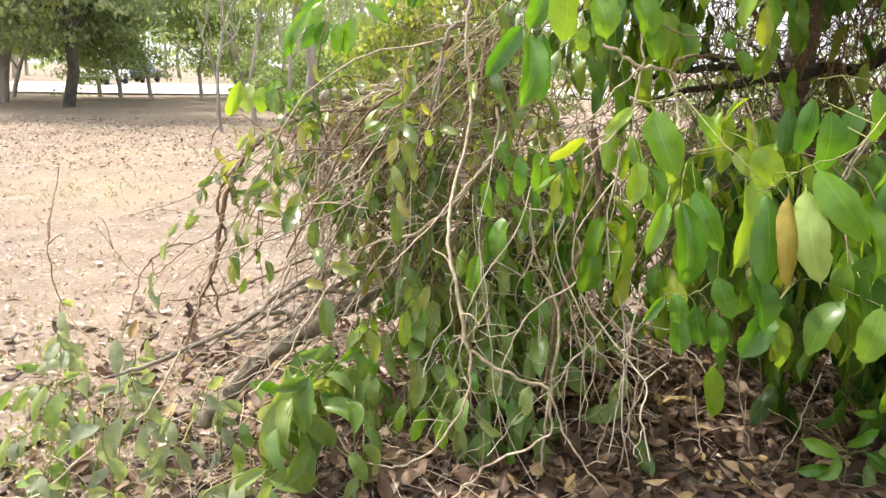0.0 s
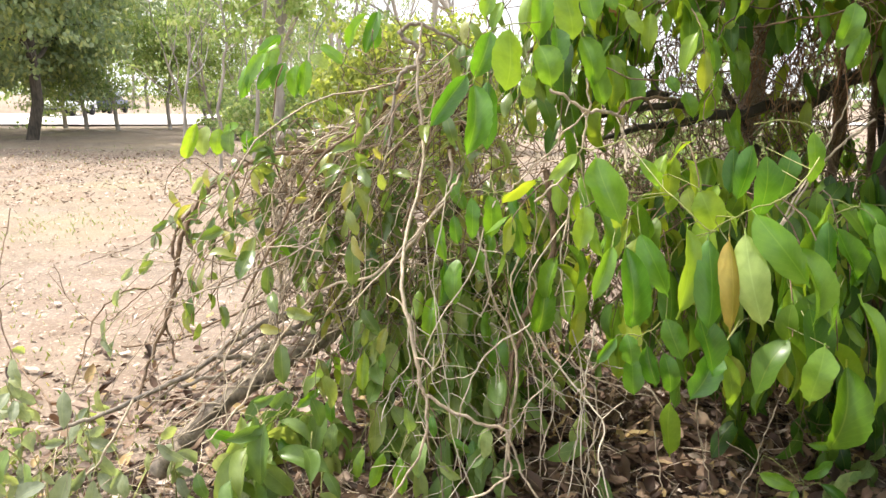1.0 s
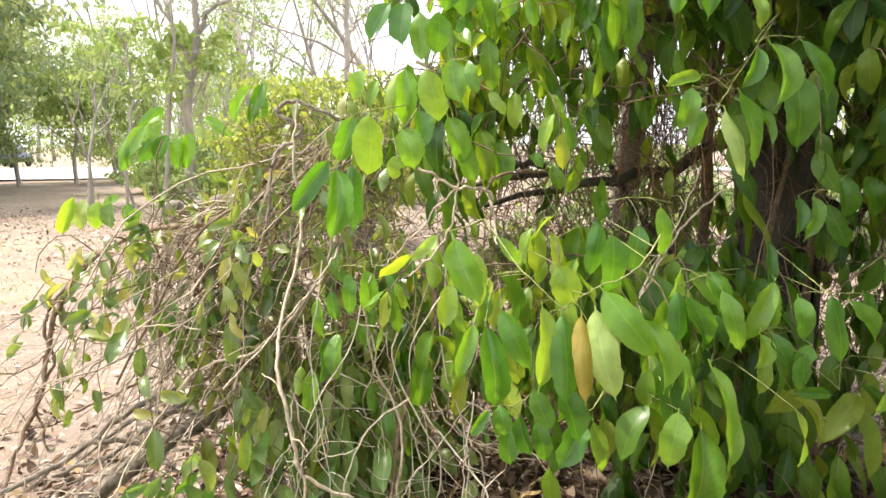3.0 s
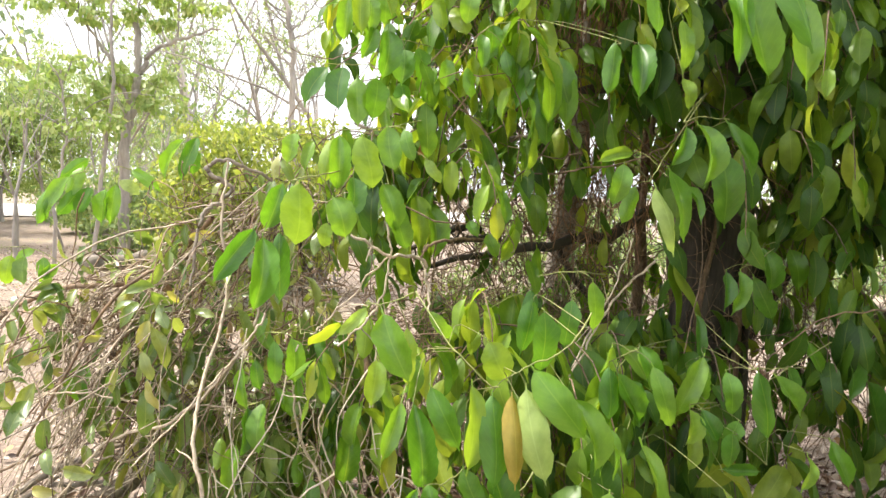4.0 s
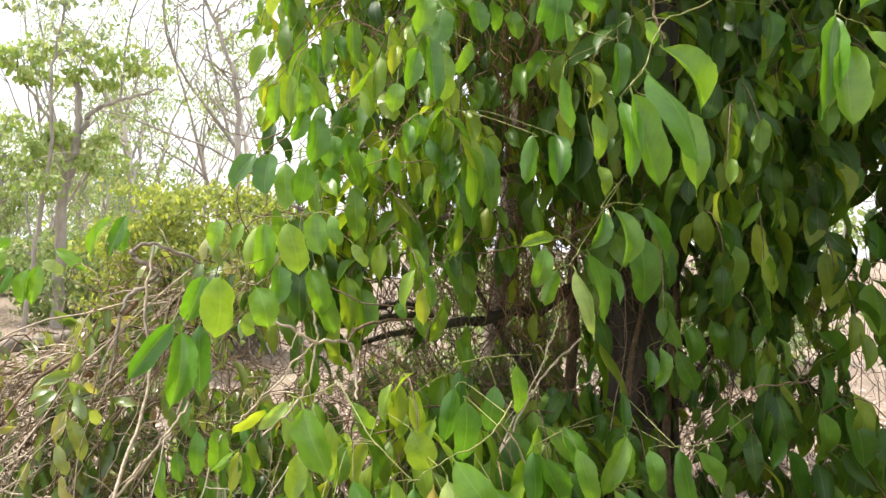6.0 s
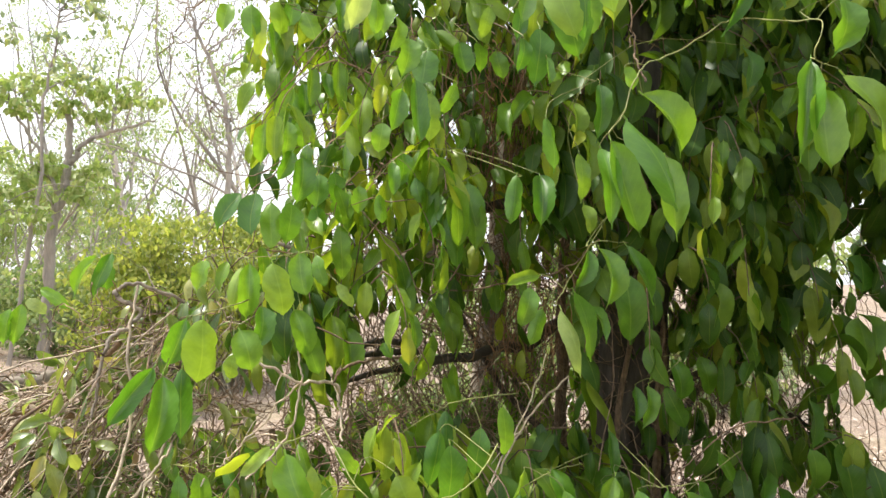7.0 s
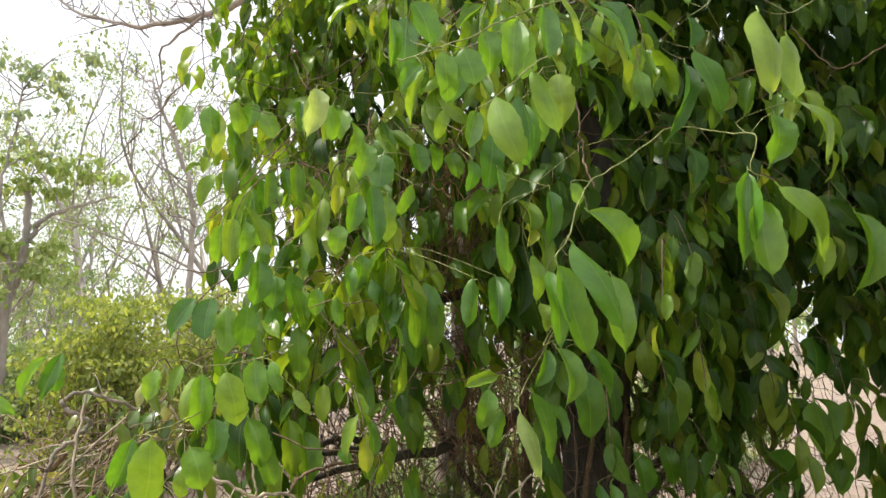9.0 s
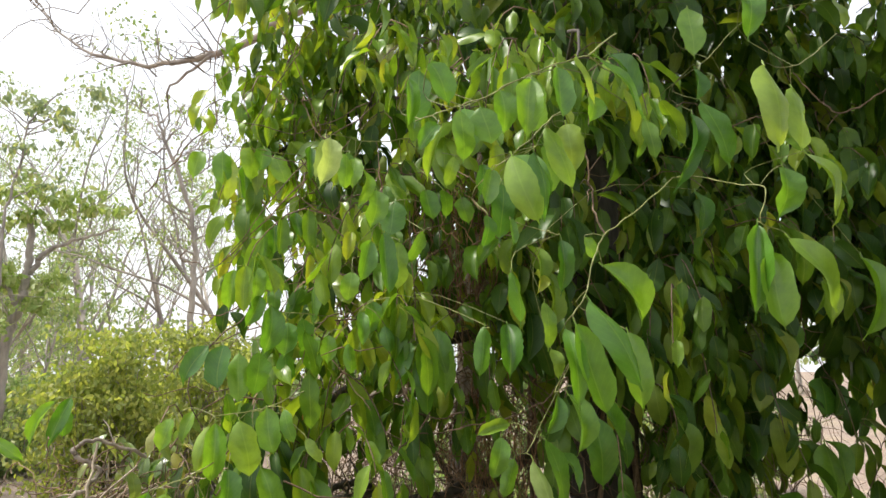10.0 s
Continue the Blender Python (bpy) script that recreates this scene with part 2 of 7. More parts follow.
def blade(width=0.5):
    """A small far leaf: two bent quads."""
    w = width / 2
    v = [(0, 0, 0), (w, 0.07, -0.3), (w * 0.85, 0.09, -0.72), (0, 0.05, -1), (-w * 0.85, 0.09, -0.72), (-w, 0.07, -0.3)]
    return np.array(v, float), np.array([(0, 1, 2, 3), (0, 3, 4, 5)], int), np.array([(0.5, 0), (1, 0.3), (1, 0.7), (0.5, 1), (0, 0.7), (0, 0.3)], float)


def mesh_of(name, v, q, uv, mat):
    me = bpy.data.meshes.new(name)
    me.vertices.add(len(v))
    me.vertices.foreach_set("co", np.ascontiguousarray(v, dtype=np.float32).ravel())
    me.loops.add(len(q) * 4)
    me.polygons.add(len(q))
    me.loops.foreach_set("vertex_index", np.ascontiguousarray(q, dtype=np.int32).ravel())
    me.polygons.foreach_set("loop_start", np.arange(0, len(q) * 4, 4, dtype=np.int32))
    me.polygons.foreach_set("use_smooth", np.ones(len(q), dtype=bool))
    me.update(calc_edges=True)
    layer = me.uv_layers.new(name="UVMap")
    layer.data.foreach_set("uv", np.ascontiguousarray(uv[q.ravel()], dtype=np.float32).ravel())
    me.materials.append(mat)
    me.validate()
    return me


def frames_of(base, tip, face, scale=None):
    """Turns that lay unit leaves from base to tip, facing face; arrays of n x 3."""
    z = base - tip
    size = np.linalg.norm(z, axis=1, keepdims=True)
    z = z / size
    x = np.cross(-face, z)
    x /= np.linalg.norm(x, axis=1, keepdims=True) + 1e-9
    y = np.cross(z, x)
    return np.stack((x, y, z), axis=2) * size[:, :, None]


class Soup:
    """Quads gathered into one mesh."""

    def __init__(self):
        self.v, self.q, self.uv, self.n = [], [], [], 0

    def add(self, v, q, uv):
        self.v.append(v), self.q.append(q + self.n), self.uv.append(uv)
        self.n += len(v)

    def tube(self, pts, radii, sides=5):
        p = np.array(pts, float)
        k = len(p)
        r = np.interp(np.linspace(0, 1, k), np.linspace(0, 1, len(radii)), radii)
        d = np.gradient(p, axis=0)
        d /= np.linalg.norm(d, axis=1, keepdims=True) + 1e-9
        ref = np.array([0.31, 0.17, 0.93]) if abs(d[0][2]) < 0.9 else np.array([0.9, 0.3, 0.1])
        a = np.cross(d, ref)
        a /= np.linalg.norm(a, axis=1, keepdims=True) + 1e-9
        b = np.cross(d, a)
        ang = np.arange(sides) * 2 * math.pi / sides
        ring = a[:, None, :] * np.cos(ang)[None, :, None] + b[:, None, :] * np.sin(ang)[None, :, None]
        v = (p[:, None, :] + ring * r[:, None, None]).reshape(-1, 3)
        i, j = np.meshgrid(np.arange(k - 1), np.arange(sides), indexing="ij")
        jn = (j + 1) % sides
        q = np.stack((i * sides + j, i * sides + jn, (i + 1) * sides + jn, (i + 1) * sides + j), axis=-1).reshape(-1, 4)
        uv = np.stack((np.tile(np.arange(sides) / sides, k), np.repeat(np.linspace(0, 1, k), sides)), axis=1)
        self.add(v, q, uv)

    def leaves(self, template, base, tip, face):
        base, tip, face = np.atleast_2d(base), np.atleast_2d(tip), np.atleast_2d(face)
        tv, tq, tuv = template
        m = frames_of(base, tip, face)
        v = np.einsum("nij,kj->nki", m, tv) + base[:, None, :]
        k, n = len(tv), len(base)
        q = (tq[None] + (np.arange(n) * k)[:, None, None]).reshape(-1, 4)
        self.add(v.reshape(-1, 3), q, np.tile(tuv, (n, 1)))

    def mesh(self, name, mat):
        return mesh_of(name, np.concatenate(self.v), np.concatenate(self.q), np.concatenate(self.uv), mat)


def root_place(ob):
    while ob.parent:
        ob = ob.parent
    return np.array(ob.matrix_basis.translation)


def part(name, soup, mat, parent, label="", kind=""):
    """Links what a soup holds, in world places, as one mesh under a thing or a part."""
    off = root_place(parent)
    soup.v = [v - off for v in soup.v]
    ob = new(name, soup.mesh(name, mat))
    ob.parent = parent
    return tagged(ob, label=label, kind=kind)


def thing(name, place, label, category, group="", kind=""):
    ob = new(name)
    ob.empty_display_size = 0.1
    ob.location = place
    return tagged(ob, label, category, group, kind)


def curve(pts, n=16):
    """A smooth line through the points (Catmull-Rom)."""
    p = np.array(pts, float)
    if len(p) < 3:
        t = np.linspace(0, 1, n)[:, None]
        return p[0] * (1 - t) + p[-1] * t
    e = np.vstack((2 * p[0] - p[1], p, 2 * p[-1] - p[-2]))
    out = []
    for s in np.linspace(0, len(p) - 1 - 1e-6, n):
        i, t = int(s), s - int(s)
        a, b, c, d = e[i], e[i + 1], e[i + 2], e[i + 3]
        out.append(0.5 * (2 * b + (c - a) * t + (2 * a - 5 * b + 4 * c - d) * t * t + (3 * b - a - 3 * c + d) * t ** 3))
    return np.array(out)


def kinked(pts, rng, n=16, rough=0.01):
    c = curve(pts, n)
    w = rng.randn(n, 3) * rough
    w[0] = 0
    w[1:] = 0.5 * (w[1:] + w[:-1])
    return c + w


def unit(v):
    v = np.asarray(v, float)
    return v / (np.linalg.norm(v, axis=-1, keepdims=True) + 1e-9)


LEAVES = [leaf_grid(4, 16, 0.31 + 0.018 * (i % 4), (0.4, -0.2, 0.2, 0.5, 0.1)[i % 5], -0.04 + 0.035 * (i % 6), 0.02 + 0.008 * (i % 3), 0.06 + 0.025 * (i % 3), i, 0.14, 0.05 + 0.03 * (i % 4)) for i in range(10)]
SMALL = [leaf_grid(2, 9, 0.31 + 0.03 * (i % 3), (0.35, -0.2, 0.2, 0.5, 0.1, 0.3)[i], -0.06 + 0.06 * i, 0.025, 0.07, 20 + i, 0.1) for i in range(6)]
ROUND = [leaf_grid(2, 9, 0.35 + 0.04 * (i % 3), (0.35, -0.2, 0.2, 0.5, 0.1, 0.3)[i], -0.06 + 0.06 * i, 0.025, 0.05, 60 + i, 0.1) for i in range(6)]
CRISP = [leaf_grid(4, 6, 0.40 + 0.03 * (i % 3), -0.25 + 0.2 * (i % 4), 0.22 - 0.12 * (i % 4), 0.05, 0.08, 40 + i, 0.1, 0.0) for i in range(8)]
leaf_meshes = {m.name: [mesh_of("leaf", *g, m) for g in LEAVES] for m in (leaf_single, leaf_pale, leaf_yellow, leaf_lime, leaf_orange, leaf_shrub, dry_single)}
crisp_meshes = [mesh_of("dry_leaf", *g, dry_single) for g in CRISP]


def place_leaf(mesh, parent, base, tip, face, width=1.0, name="leaf"):
    m = frames_of(np.atleast_2d(base), np.atleast_2d(tip), np.atleast_2d(np.asarray(face, float)))[0]
    m = m * np.array([width, 1, 1])[None, :]
    ob = new(name, mesh)
    ob.parent = parent
    off = root_place(parent)
    ob.matrix_basis = Matrix([[*m[i], base[i] - off[i]] for i in range(3)] + [[0, 0, 0, 1]])
    return ob


def hang(rng, n, size, spread=0.45):
    """Steps from base to tip, and facings, of n leaves that hang down."""
    az, ti = rng.rand(n) * 6.283, np.abs(rng.randn(n)) * spread
    d = np.stack((np.sin(ti) * np.cos(az), np.sin(ti) * np.sin(az), -np.cos(ti)), axis=1)
    L = size * (0.75 + 0.5 * rng.rand(n))[:, None]
    fa = rng.randn(n) * 0.9
    out = np.stack((np.sin(fa), -np.cos(fa), np.zeros(n)), axis=1)
    face = out + np.stack((np.zeros(n), np.zeros(n), 0.45 + 0.4 * rng.randn(n)), axis=1)
    d = unit(d + out * (0.25 + 0.2 * rng.randn(n))[:, None])
    return d * L, unit(face)


# ---- ground ----
def height(x, y):
    near = math.exp(-((x - 0.6) ** 2 + (y - 2.1) ** 2) / 1.6)
    return 0.10 * near + 0.05 * noise.noise((x * 0.5, y * 0.5, 3.1)) * min(1.0, 0.4 + 0.1 * math.hypot(x, y)) + 0.012 * noise.noise((x * 4, y * 4, 7.7))


def build_ground():
    def axis(lim):
        s = np.concatenate((np.arange(0, 6, 0.08), 6 * 1.09 ** np.arange(0, 67)))
        s = s[s < lim]
        return np.concatenate((-s[:0:-1], s, [lim]))
    ax, ay = axis(1800.0), axis(1800.0)
    ax = np.concatenate(([-1800.0], ax))
    ay = np.concatenate(([-1800.0], ay))
    X, Y = np.meshgrid(ax, ay)
    v = np.array([(x, y, height(x, y) if abs(x) < 120 and abs(y) < 120 else 0.0) for x, y in zip(X.ravel(), Y.ravel())])
    i, j = np.meshgrid(np.arange(len(ay) - 1), np.arange(len(ax) - 1), indexing="ij")
    w = len(ax)
    q = np.stack((i * w + j, i * w + j + 1, (i + 1) * w + j + 1, (i + 1) * w + j), axis=-1).reshape(-1, 4)
    ob = new("ground", mesh_of("ground", v, q, v[:, :2].copy(), ground_mat))
    return tagged(ob, "pale sandy ground strewn with dry leaves and twigs", "ground", kind="structure")


ground = build_ground()

rs = np.random.RandomState(11)
far_band = Soup()
px = np.linspace(-75, 25, 41)
for k in range(40):
    a, b = px[k], px[k + 1]
    ya, yb = 30 + 0.12 * (a + 20), 30 + 0.12 * (b + 20)
    far_band.add(np.array([(a, ya, 0.06), (b, yb, 0.06), (b, yb + 16, 0.09), (a, ya + 16, 0.09)]), np.array([(0, 1, 2, 3)]), np.zeros((4, 2)))
road = tagged(new("road", far_band.mesh("road", road_mat)), "bright pale dust road beyond the trees", "road", kind="structure")


# ---- background trees ----
def branch_tree(rng, base, tall, girth, lean, wood, limbs, tips, levels=3, spread=0.6, first=0.45, kids=4, sides=6, droop=0.0):
    """Tapered trunk with limbs that fork; gathers the twig ends in tips."""
    def grow(p, d, length, r, level):
        n = 6 if level == 0 else 5
        pts = [p]
        for _ in range(n):
            d = unit(d + rng.randn(3) * 0.13 + np.array([0, 0, 0.06 - droop * level]))
            pts.append(pts[-1] + d * length / n)
        (limbs if level else wood).tube(pts, [r, r * 0.5] if level else [r * 1.25, r, r * 0.85, r * 0.6], sides if level < 2 else 4)
        if level >= levels:
            tips.append(pts[-1]), tips.append(pts[3])
            return
        for _ in range(kids if level == 0 else kids - 1):
            s = rng.uniform(first if level == 0 else 0.35, 1.0)
            q = np.array(pts)[min(n, int(s * n))]
            side = unit(rng.randn(3) * np.array([1, 1, 0.35]))
            grow(q, unit(d + side * spread * 1.5), length * rng.uniform(0.42, 0.62), r * 0.5, level + 1)
        grow(pts[-1], d, length * 0.5, r * 0.5, level + 1)
    grow(np.array(base, float), unit(np.array([lean[0], lean[1], 1.0])), tall * 0.62, girth, 0)


def clump(rng, soup, centre, n, radius, size, template, squash=0.8, spread=0.8):
    p = rng.randn(n, 3) * radius * 0.55
    p[:, 2] *= squash
    b = np.array(centre) + p
    d, f = hang(rng, n, size, spread)
    soup.leaves(template, b, b + d, f)


def make_tree(name, label, seed, base, tall, girth, lean, leaf_mat, per_tip, leaf_size, radius, levels=3, spread=0.6, kids=4, first=0.45, droop=0.0, group="", wood_mat=None):
    rng = np.random.RandomState(seed)
    wood, limbs, crown, tips = Soup(), Soup(), Soup(), []
    base = (base[0], base[1], height(base[0], base[1]) - 0.05)
    branch_tree(rng, base, tall, girth, lean, wood, limbs, tips, levels, spread, first, kids, 6, droop)
    t = thing(name, base, label, "tree", group)
    part("trunk", wood, wood_mat or bark_far, t)
    part("branchwork", limbs, wood_mat or bark_far, t, "", "stuff")
    if per_tip:
        for c in tips:
            if rng.rand() < 0.85:
                for _ in range(3):      # flat sprays, tier on tier
                    q = np.array(c) + rng.randn(3) * [radius * 0.5, radius * 0.5, radius * 0.4]
                    clump(rng, crown, q, per_tip, radius * 0.6, leaf_size * 0.6, blade(0.5), 0.3, 1.1)
        part("crown", crown, leaf_mat, t)
    return t


# ---- the host tree, the heap of dead vines, and their sprigs ----
TRUNK = (1.91, 2.5)
host_tree = thing("host_tree", (*TRUNK, 0.05), "dark-trunked tree smothered in hanging glossy green leaves and vines", "tree")
vine_heap = thing("vine_heap", (0.0, 2.2, 0.08), "sprawling heap of dry brown vine stems with a few green leaves", "vines")
low_shrub = thing("low_shrub", (0.0, 1.9, 0.08), "low shrub with soft green leaves growing from leaf litter", "shrub")
seedling_a = thing("seedling", (-0.76, 1.75, 0.03), "seedling with dusty grey-green leaves at the edge of the clearing", "plant", "seedlings")
seedling_b = thing("seedling", (-0.86, 1.65, 0.03), "bushy seedling with fresh green leaves on leaf litter", "plant", "seedlings")
seedling_c = thing("seedling", (-0.62, 1.75, 0.03), "small seedling with dusty drooping leaves beside dry litter", "plant", "seedlings")
seedling_d = thing("seedling", (-0.78, 1.7, 0.03), "thin seedling with pale dusty leaves among twigs", "plant", "seedlings")
seedling_e = thing("seedling", (0.97, 1.7, 0.03), "shaded seedling with broad dark green leaves", "plant", "seedlings")
fallen_branch = thing("fallen_branch", (-0.5, 2.1, 0.2), "thick dead branch with grey flaking bark slanting to the ground", "branch")

BRANCH = [(-0.046, 2.5, 0.647), (-0.153, 2.45, 0.568), (-0.295, 2.35, 0.473), (-0.448, 2.25, 0.397), (-0.612, 2.15, 0.305), (-0.72, 2.06, 0.22), (-0.8, 2.0, 0.13)]
stem_rng = np.random.RandomState(5)


def stem(owner, pts, radii, mat):
    s = Soup()
    n = 8 * len(pts)
    s.tube(kinked(pts, stem_rng, n, 0.004), radii, 6)
    k = stem_rng.randint(3, n - 3, 3)          # short side twigs
    c = curve(pts, n)
    for i in k:
        d = unit(stem_rng.randn(3)) * (0.04 + 0.08 * stem_rng.rand())
        s.tube(kinked([c[i], c[i] + d * 0.5 + [0, 0, 0.01], c[i] + d], stem_rng, 6, 0.003), (radii[-1] * 0.6, 0.0012), 4)
    return part("stem", s, mat, owner)


def sprig(owner, twig, leaves, mat, odd={}):
    """A twig and its leaves, each (base, tip, width)."""
    rng = stem_rng
    s = Soup()
    line = kinked(twig, rng, 6 * len(twig), 0.0015)
    s.tube(line, (0.0019, 0.0012), 5)
    for x in leaves:
        b = np.array(x[:3])
        near = line[np.argmin(np.linalg.norm(line - b, axis=1))]
        gap = np.linalg.norm(b - near)
        s.tube(curve([near, (near + b) / 2 + [0, 0.1 if gap > 0.08 else 0, 0.15 * gap], b + [0, 0, 0.004], b - [0, 0, 0.004]], 9), (0.0011, 0.0009), 4)
    tw = part("sprig", s, twig_green, owner)
    for i, x in enumerate(leaves):
        b, t = np.array(x[:3]), np.array(x[3:6])
        b = b + 0.06 * (b - t)
        m = odd.get(i, mat)
        if owner is low_shrub and rng.rand() < 0.6:
            m = leaf_shrub
        a = rng.randn() * 0.3
        face = (math.sin(a), -math.cos(a), 0.15 + 0.25 * rng.randn())
        size = np.linalg.norm(t - b)
        t = b + (t - b) * (1 + 0.02 * rng.randn()) + np.array([0, (-0.12 + 0.12 * rng.randn()) * size, 0])
        place_leaf(leaf_meshes[m.name][rng.randint(10)], tw, b, t, face, x[6] * rng.uniform(0.9, 1.04))


def build_host():
    rng = np.random.RandomState(8)
    x, y = TRUNK
    s = Soup()
    zs = np.linspace(-0.1, 4.6, 26)
    pts = np.stack((x + 0.05 * np.sin(zs * 1.3) + 0.03 * zs, y + 0.05 * np.cos(zs * 1.7), zs), axis=1)
    s.tube(pts, (0.22, 0.155, 0.145, 0.14, 0.13, 0.12, 0.1, 0.05), 14)
    for i in range(len(s.v[0])):                # fluted, knotty bark
        v = s.v[0][i]
        s.v[0][i, :2] += 0.03 * noise.noise((v[0] * 6, v[1] * 6, v[2] * 1.1)) * unit(v[:2] - np.array([x, y]))
    part("trunk", s, bark_dark, host_tree, "dark fluted trunk")
    for k in range(12):                         # roots and vines that cling to the trunk
        a, r = rng.rand() * 6.28, 0.17
        st = Soup()
        st.tube(kinked([(x + (r + 0.05) * math.cos(a + 0.5 * z), y + (r + 0.05) * math.sin(a + 0.5 * z), z) for z in np.linspace(0.0, rng.uniform(1.4, 2.8), 6)], rng, 22, 0.008), (0.03, 0.016, 0.008), 6)
        part("vine_stem", st, twig_brown if k % 3 else bark_dark, host_tree)
    second = Soup()
    second.tube(kinked([(1.62, 3.2, -0.05), (1.60, 3.2, 0.9), (1.66, 3.18, 1.8), (1.75, 3.1, 2.9)], rng, 18, 0.01), (0.085, 0.07, 0.05), 9)
    part("side_trunk", second, bark_grey, host_tree, "slender pinkish grey side trunk")
    limbs = [
        ([(1.97, 2.5, 1.55), (1.5, 2.4, 1.35), (1.1, 2.35, 1.28), (0.75, 2.4, 1.2)], 0.03),
        ([(1.99, 2.5, 2.0), (1.4, 2.45, 1.9), (0.9, 2.4, 1.7), (0.45, 2.4, 1.5)], 0.03),
        ([(2.0, 2.5, 2.6), (1.5, 2.6, 2.9), (1.0, 2.8, 2.95), (0.6, 2.9, 2.7)], 0.025),
        ([(2.0, 2.5, 2.5), (1.6, 2.0, 2.75), (1.3, 1.5, 2.75), (1.15, 1.2, 2.5)], 0.010),
        ([(2.0, 2.5, 2.2), (2.5, 2.3, 2.4), (2.9, 2.1, 2.3), (3.2, 1.9, 2.0)], 0.018),
        ([(2.05, 2.5, 3.0), (2.8, 2.8, 3.6), (3.6, 3.0, 3.8)], 0.04),
        ([(2.05, 2.5, 3.4), (1.7, 2.4, 4.0), (1.2, 2.2, 4.4)], 0.04),
        ([(2.05, 2.5, 1.2), (2.4, 2.4, 1.15), (2.9, 2.3, 0.9)], 0.025),
        ([(1.97, 2.5, 0.7), (1.6, 2.7, 1.0), (1.3, 2.9, 1.5), (1.1, 3.0, 2.0)], 0.02),
        ([(2.1, 2.6, 0.6), (2.6, 2.8, 1.1), (3.0, 2.9, 1.7)], 0.025),
    ]
    for p, r in limbs:
        st = Soup()
        st.tube(kinked(p, rng, 20, 0.018), (r, r * 0.7, r * 0.3), 7)
        part("limb", st, bark_dark, host_tree)
    # the bare limb that reaches out of the crown over the clearing
    st = Soup()
    main = [(2.1, 2.6, 4.1), (1.3, 3.6, 4.2), (0.68, 4.27, 3.99), (0.45, 4.77, 4.04), (0.19, 5.09, 4.08), (-0.19, 5.43, 4.13), (-0.71, 5.9, 4.45), (-1.1, 6.27, 4.96)]
    line = kinked(main, rng, 48, 0.012)
    st.tube(line, (0.045, 0.03, 0.025, 0.02, 0.013, 0.005), 7)
    st.tube(kinked([line[22], (0.2, 5.1, 3.98), (0.07, 5.26, 3.9), (0.09, 5.4, 3.69), (0.02, 5.4, 3.55)], rng, 16, 0.012), (0.013, 0.009, 0.004), 6)
    for i in range(20, 48):
        for _ in range(2):
            d = unit(rng.randn(3) + [-0.5, 0, 0.5]) * rng.uniform(0.15, 0.5)
            st.tube(kinked([line[i], line[i] + d * 0.5 + rng.randn(3) * 0.04, line[i] + d], rng, 8, 0.015), (0.007, 0.002), 4)
    part("bare_limb", st, bark_far, host_tree, "leafless grey limb with crooked twigs")


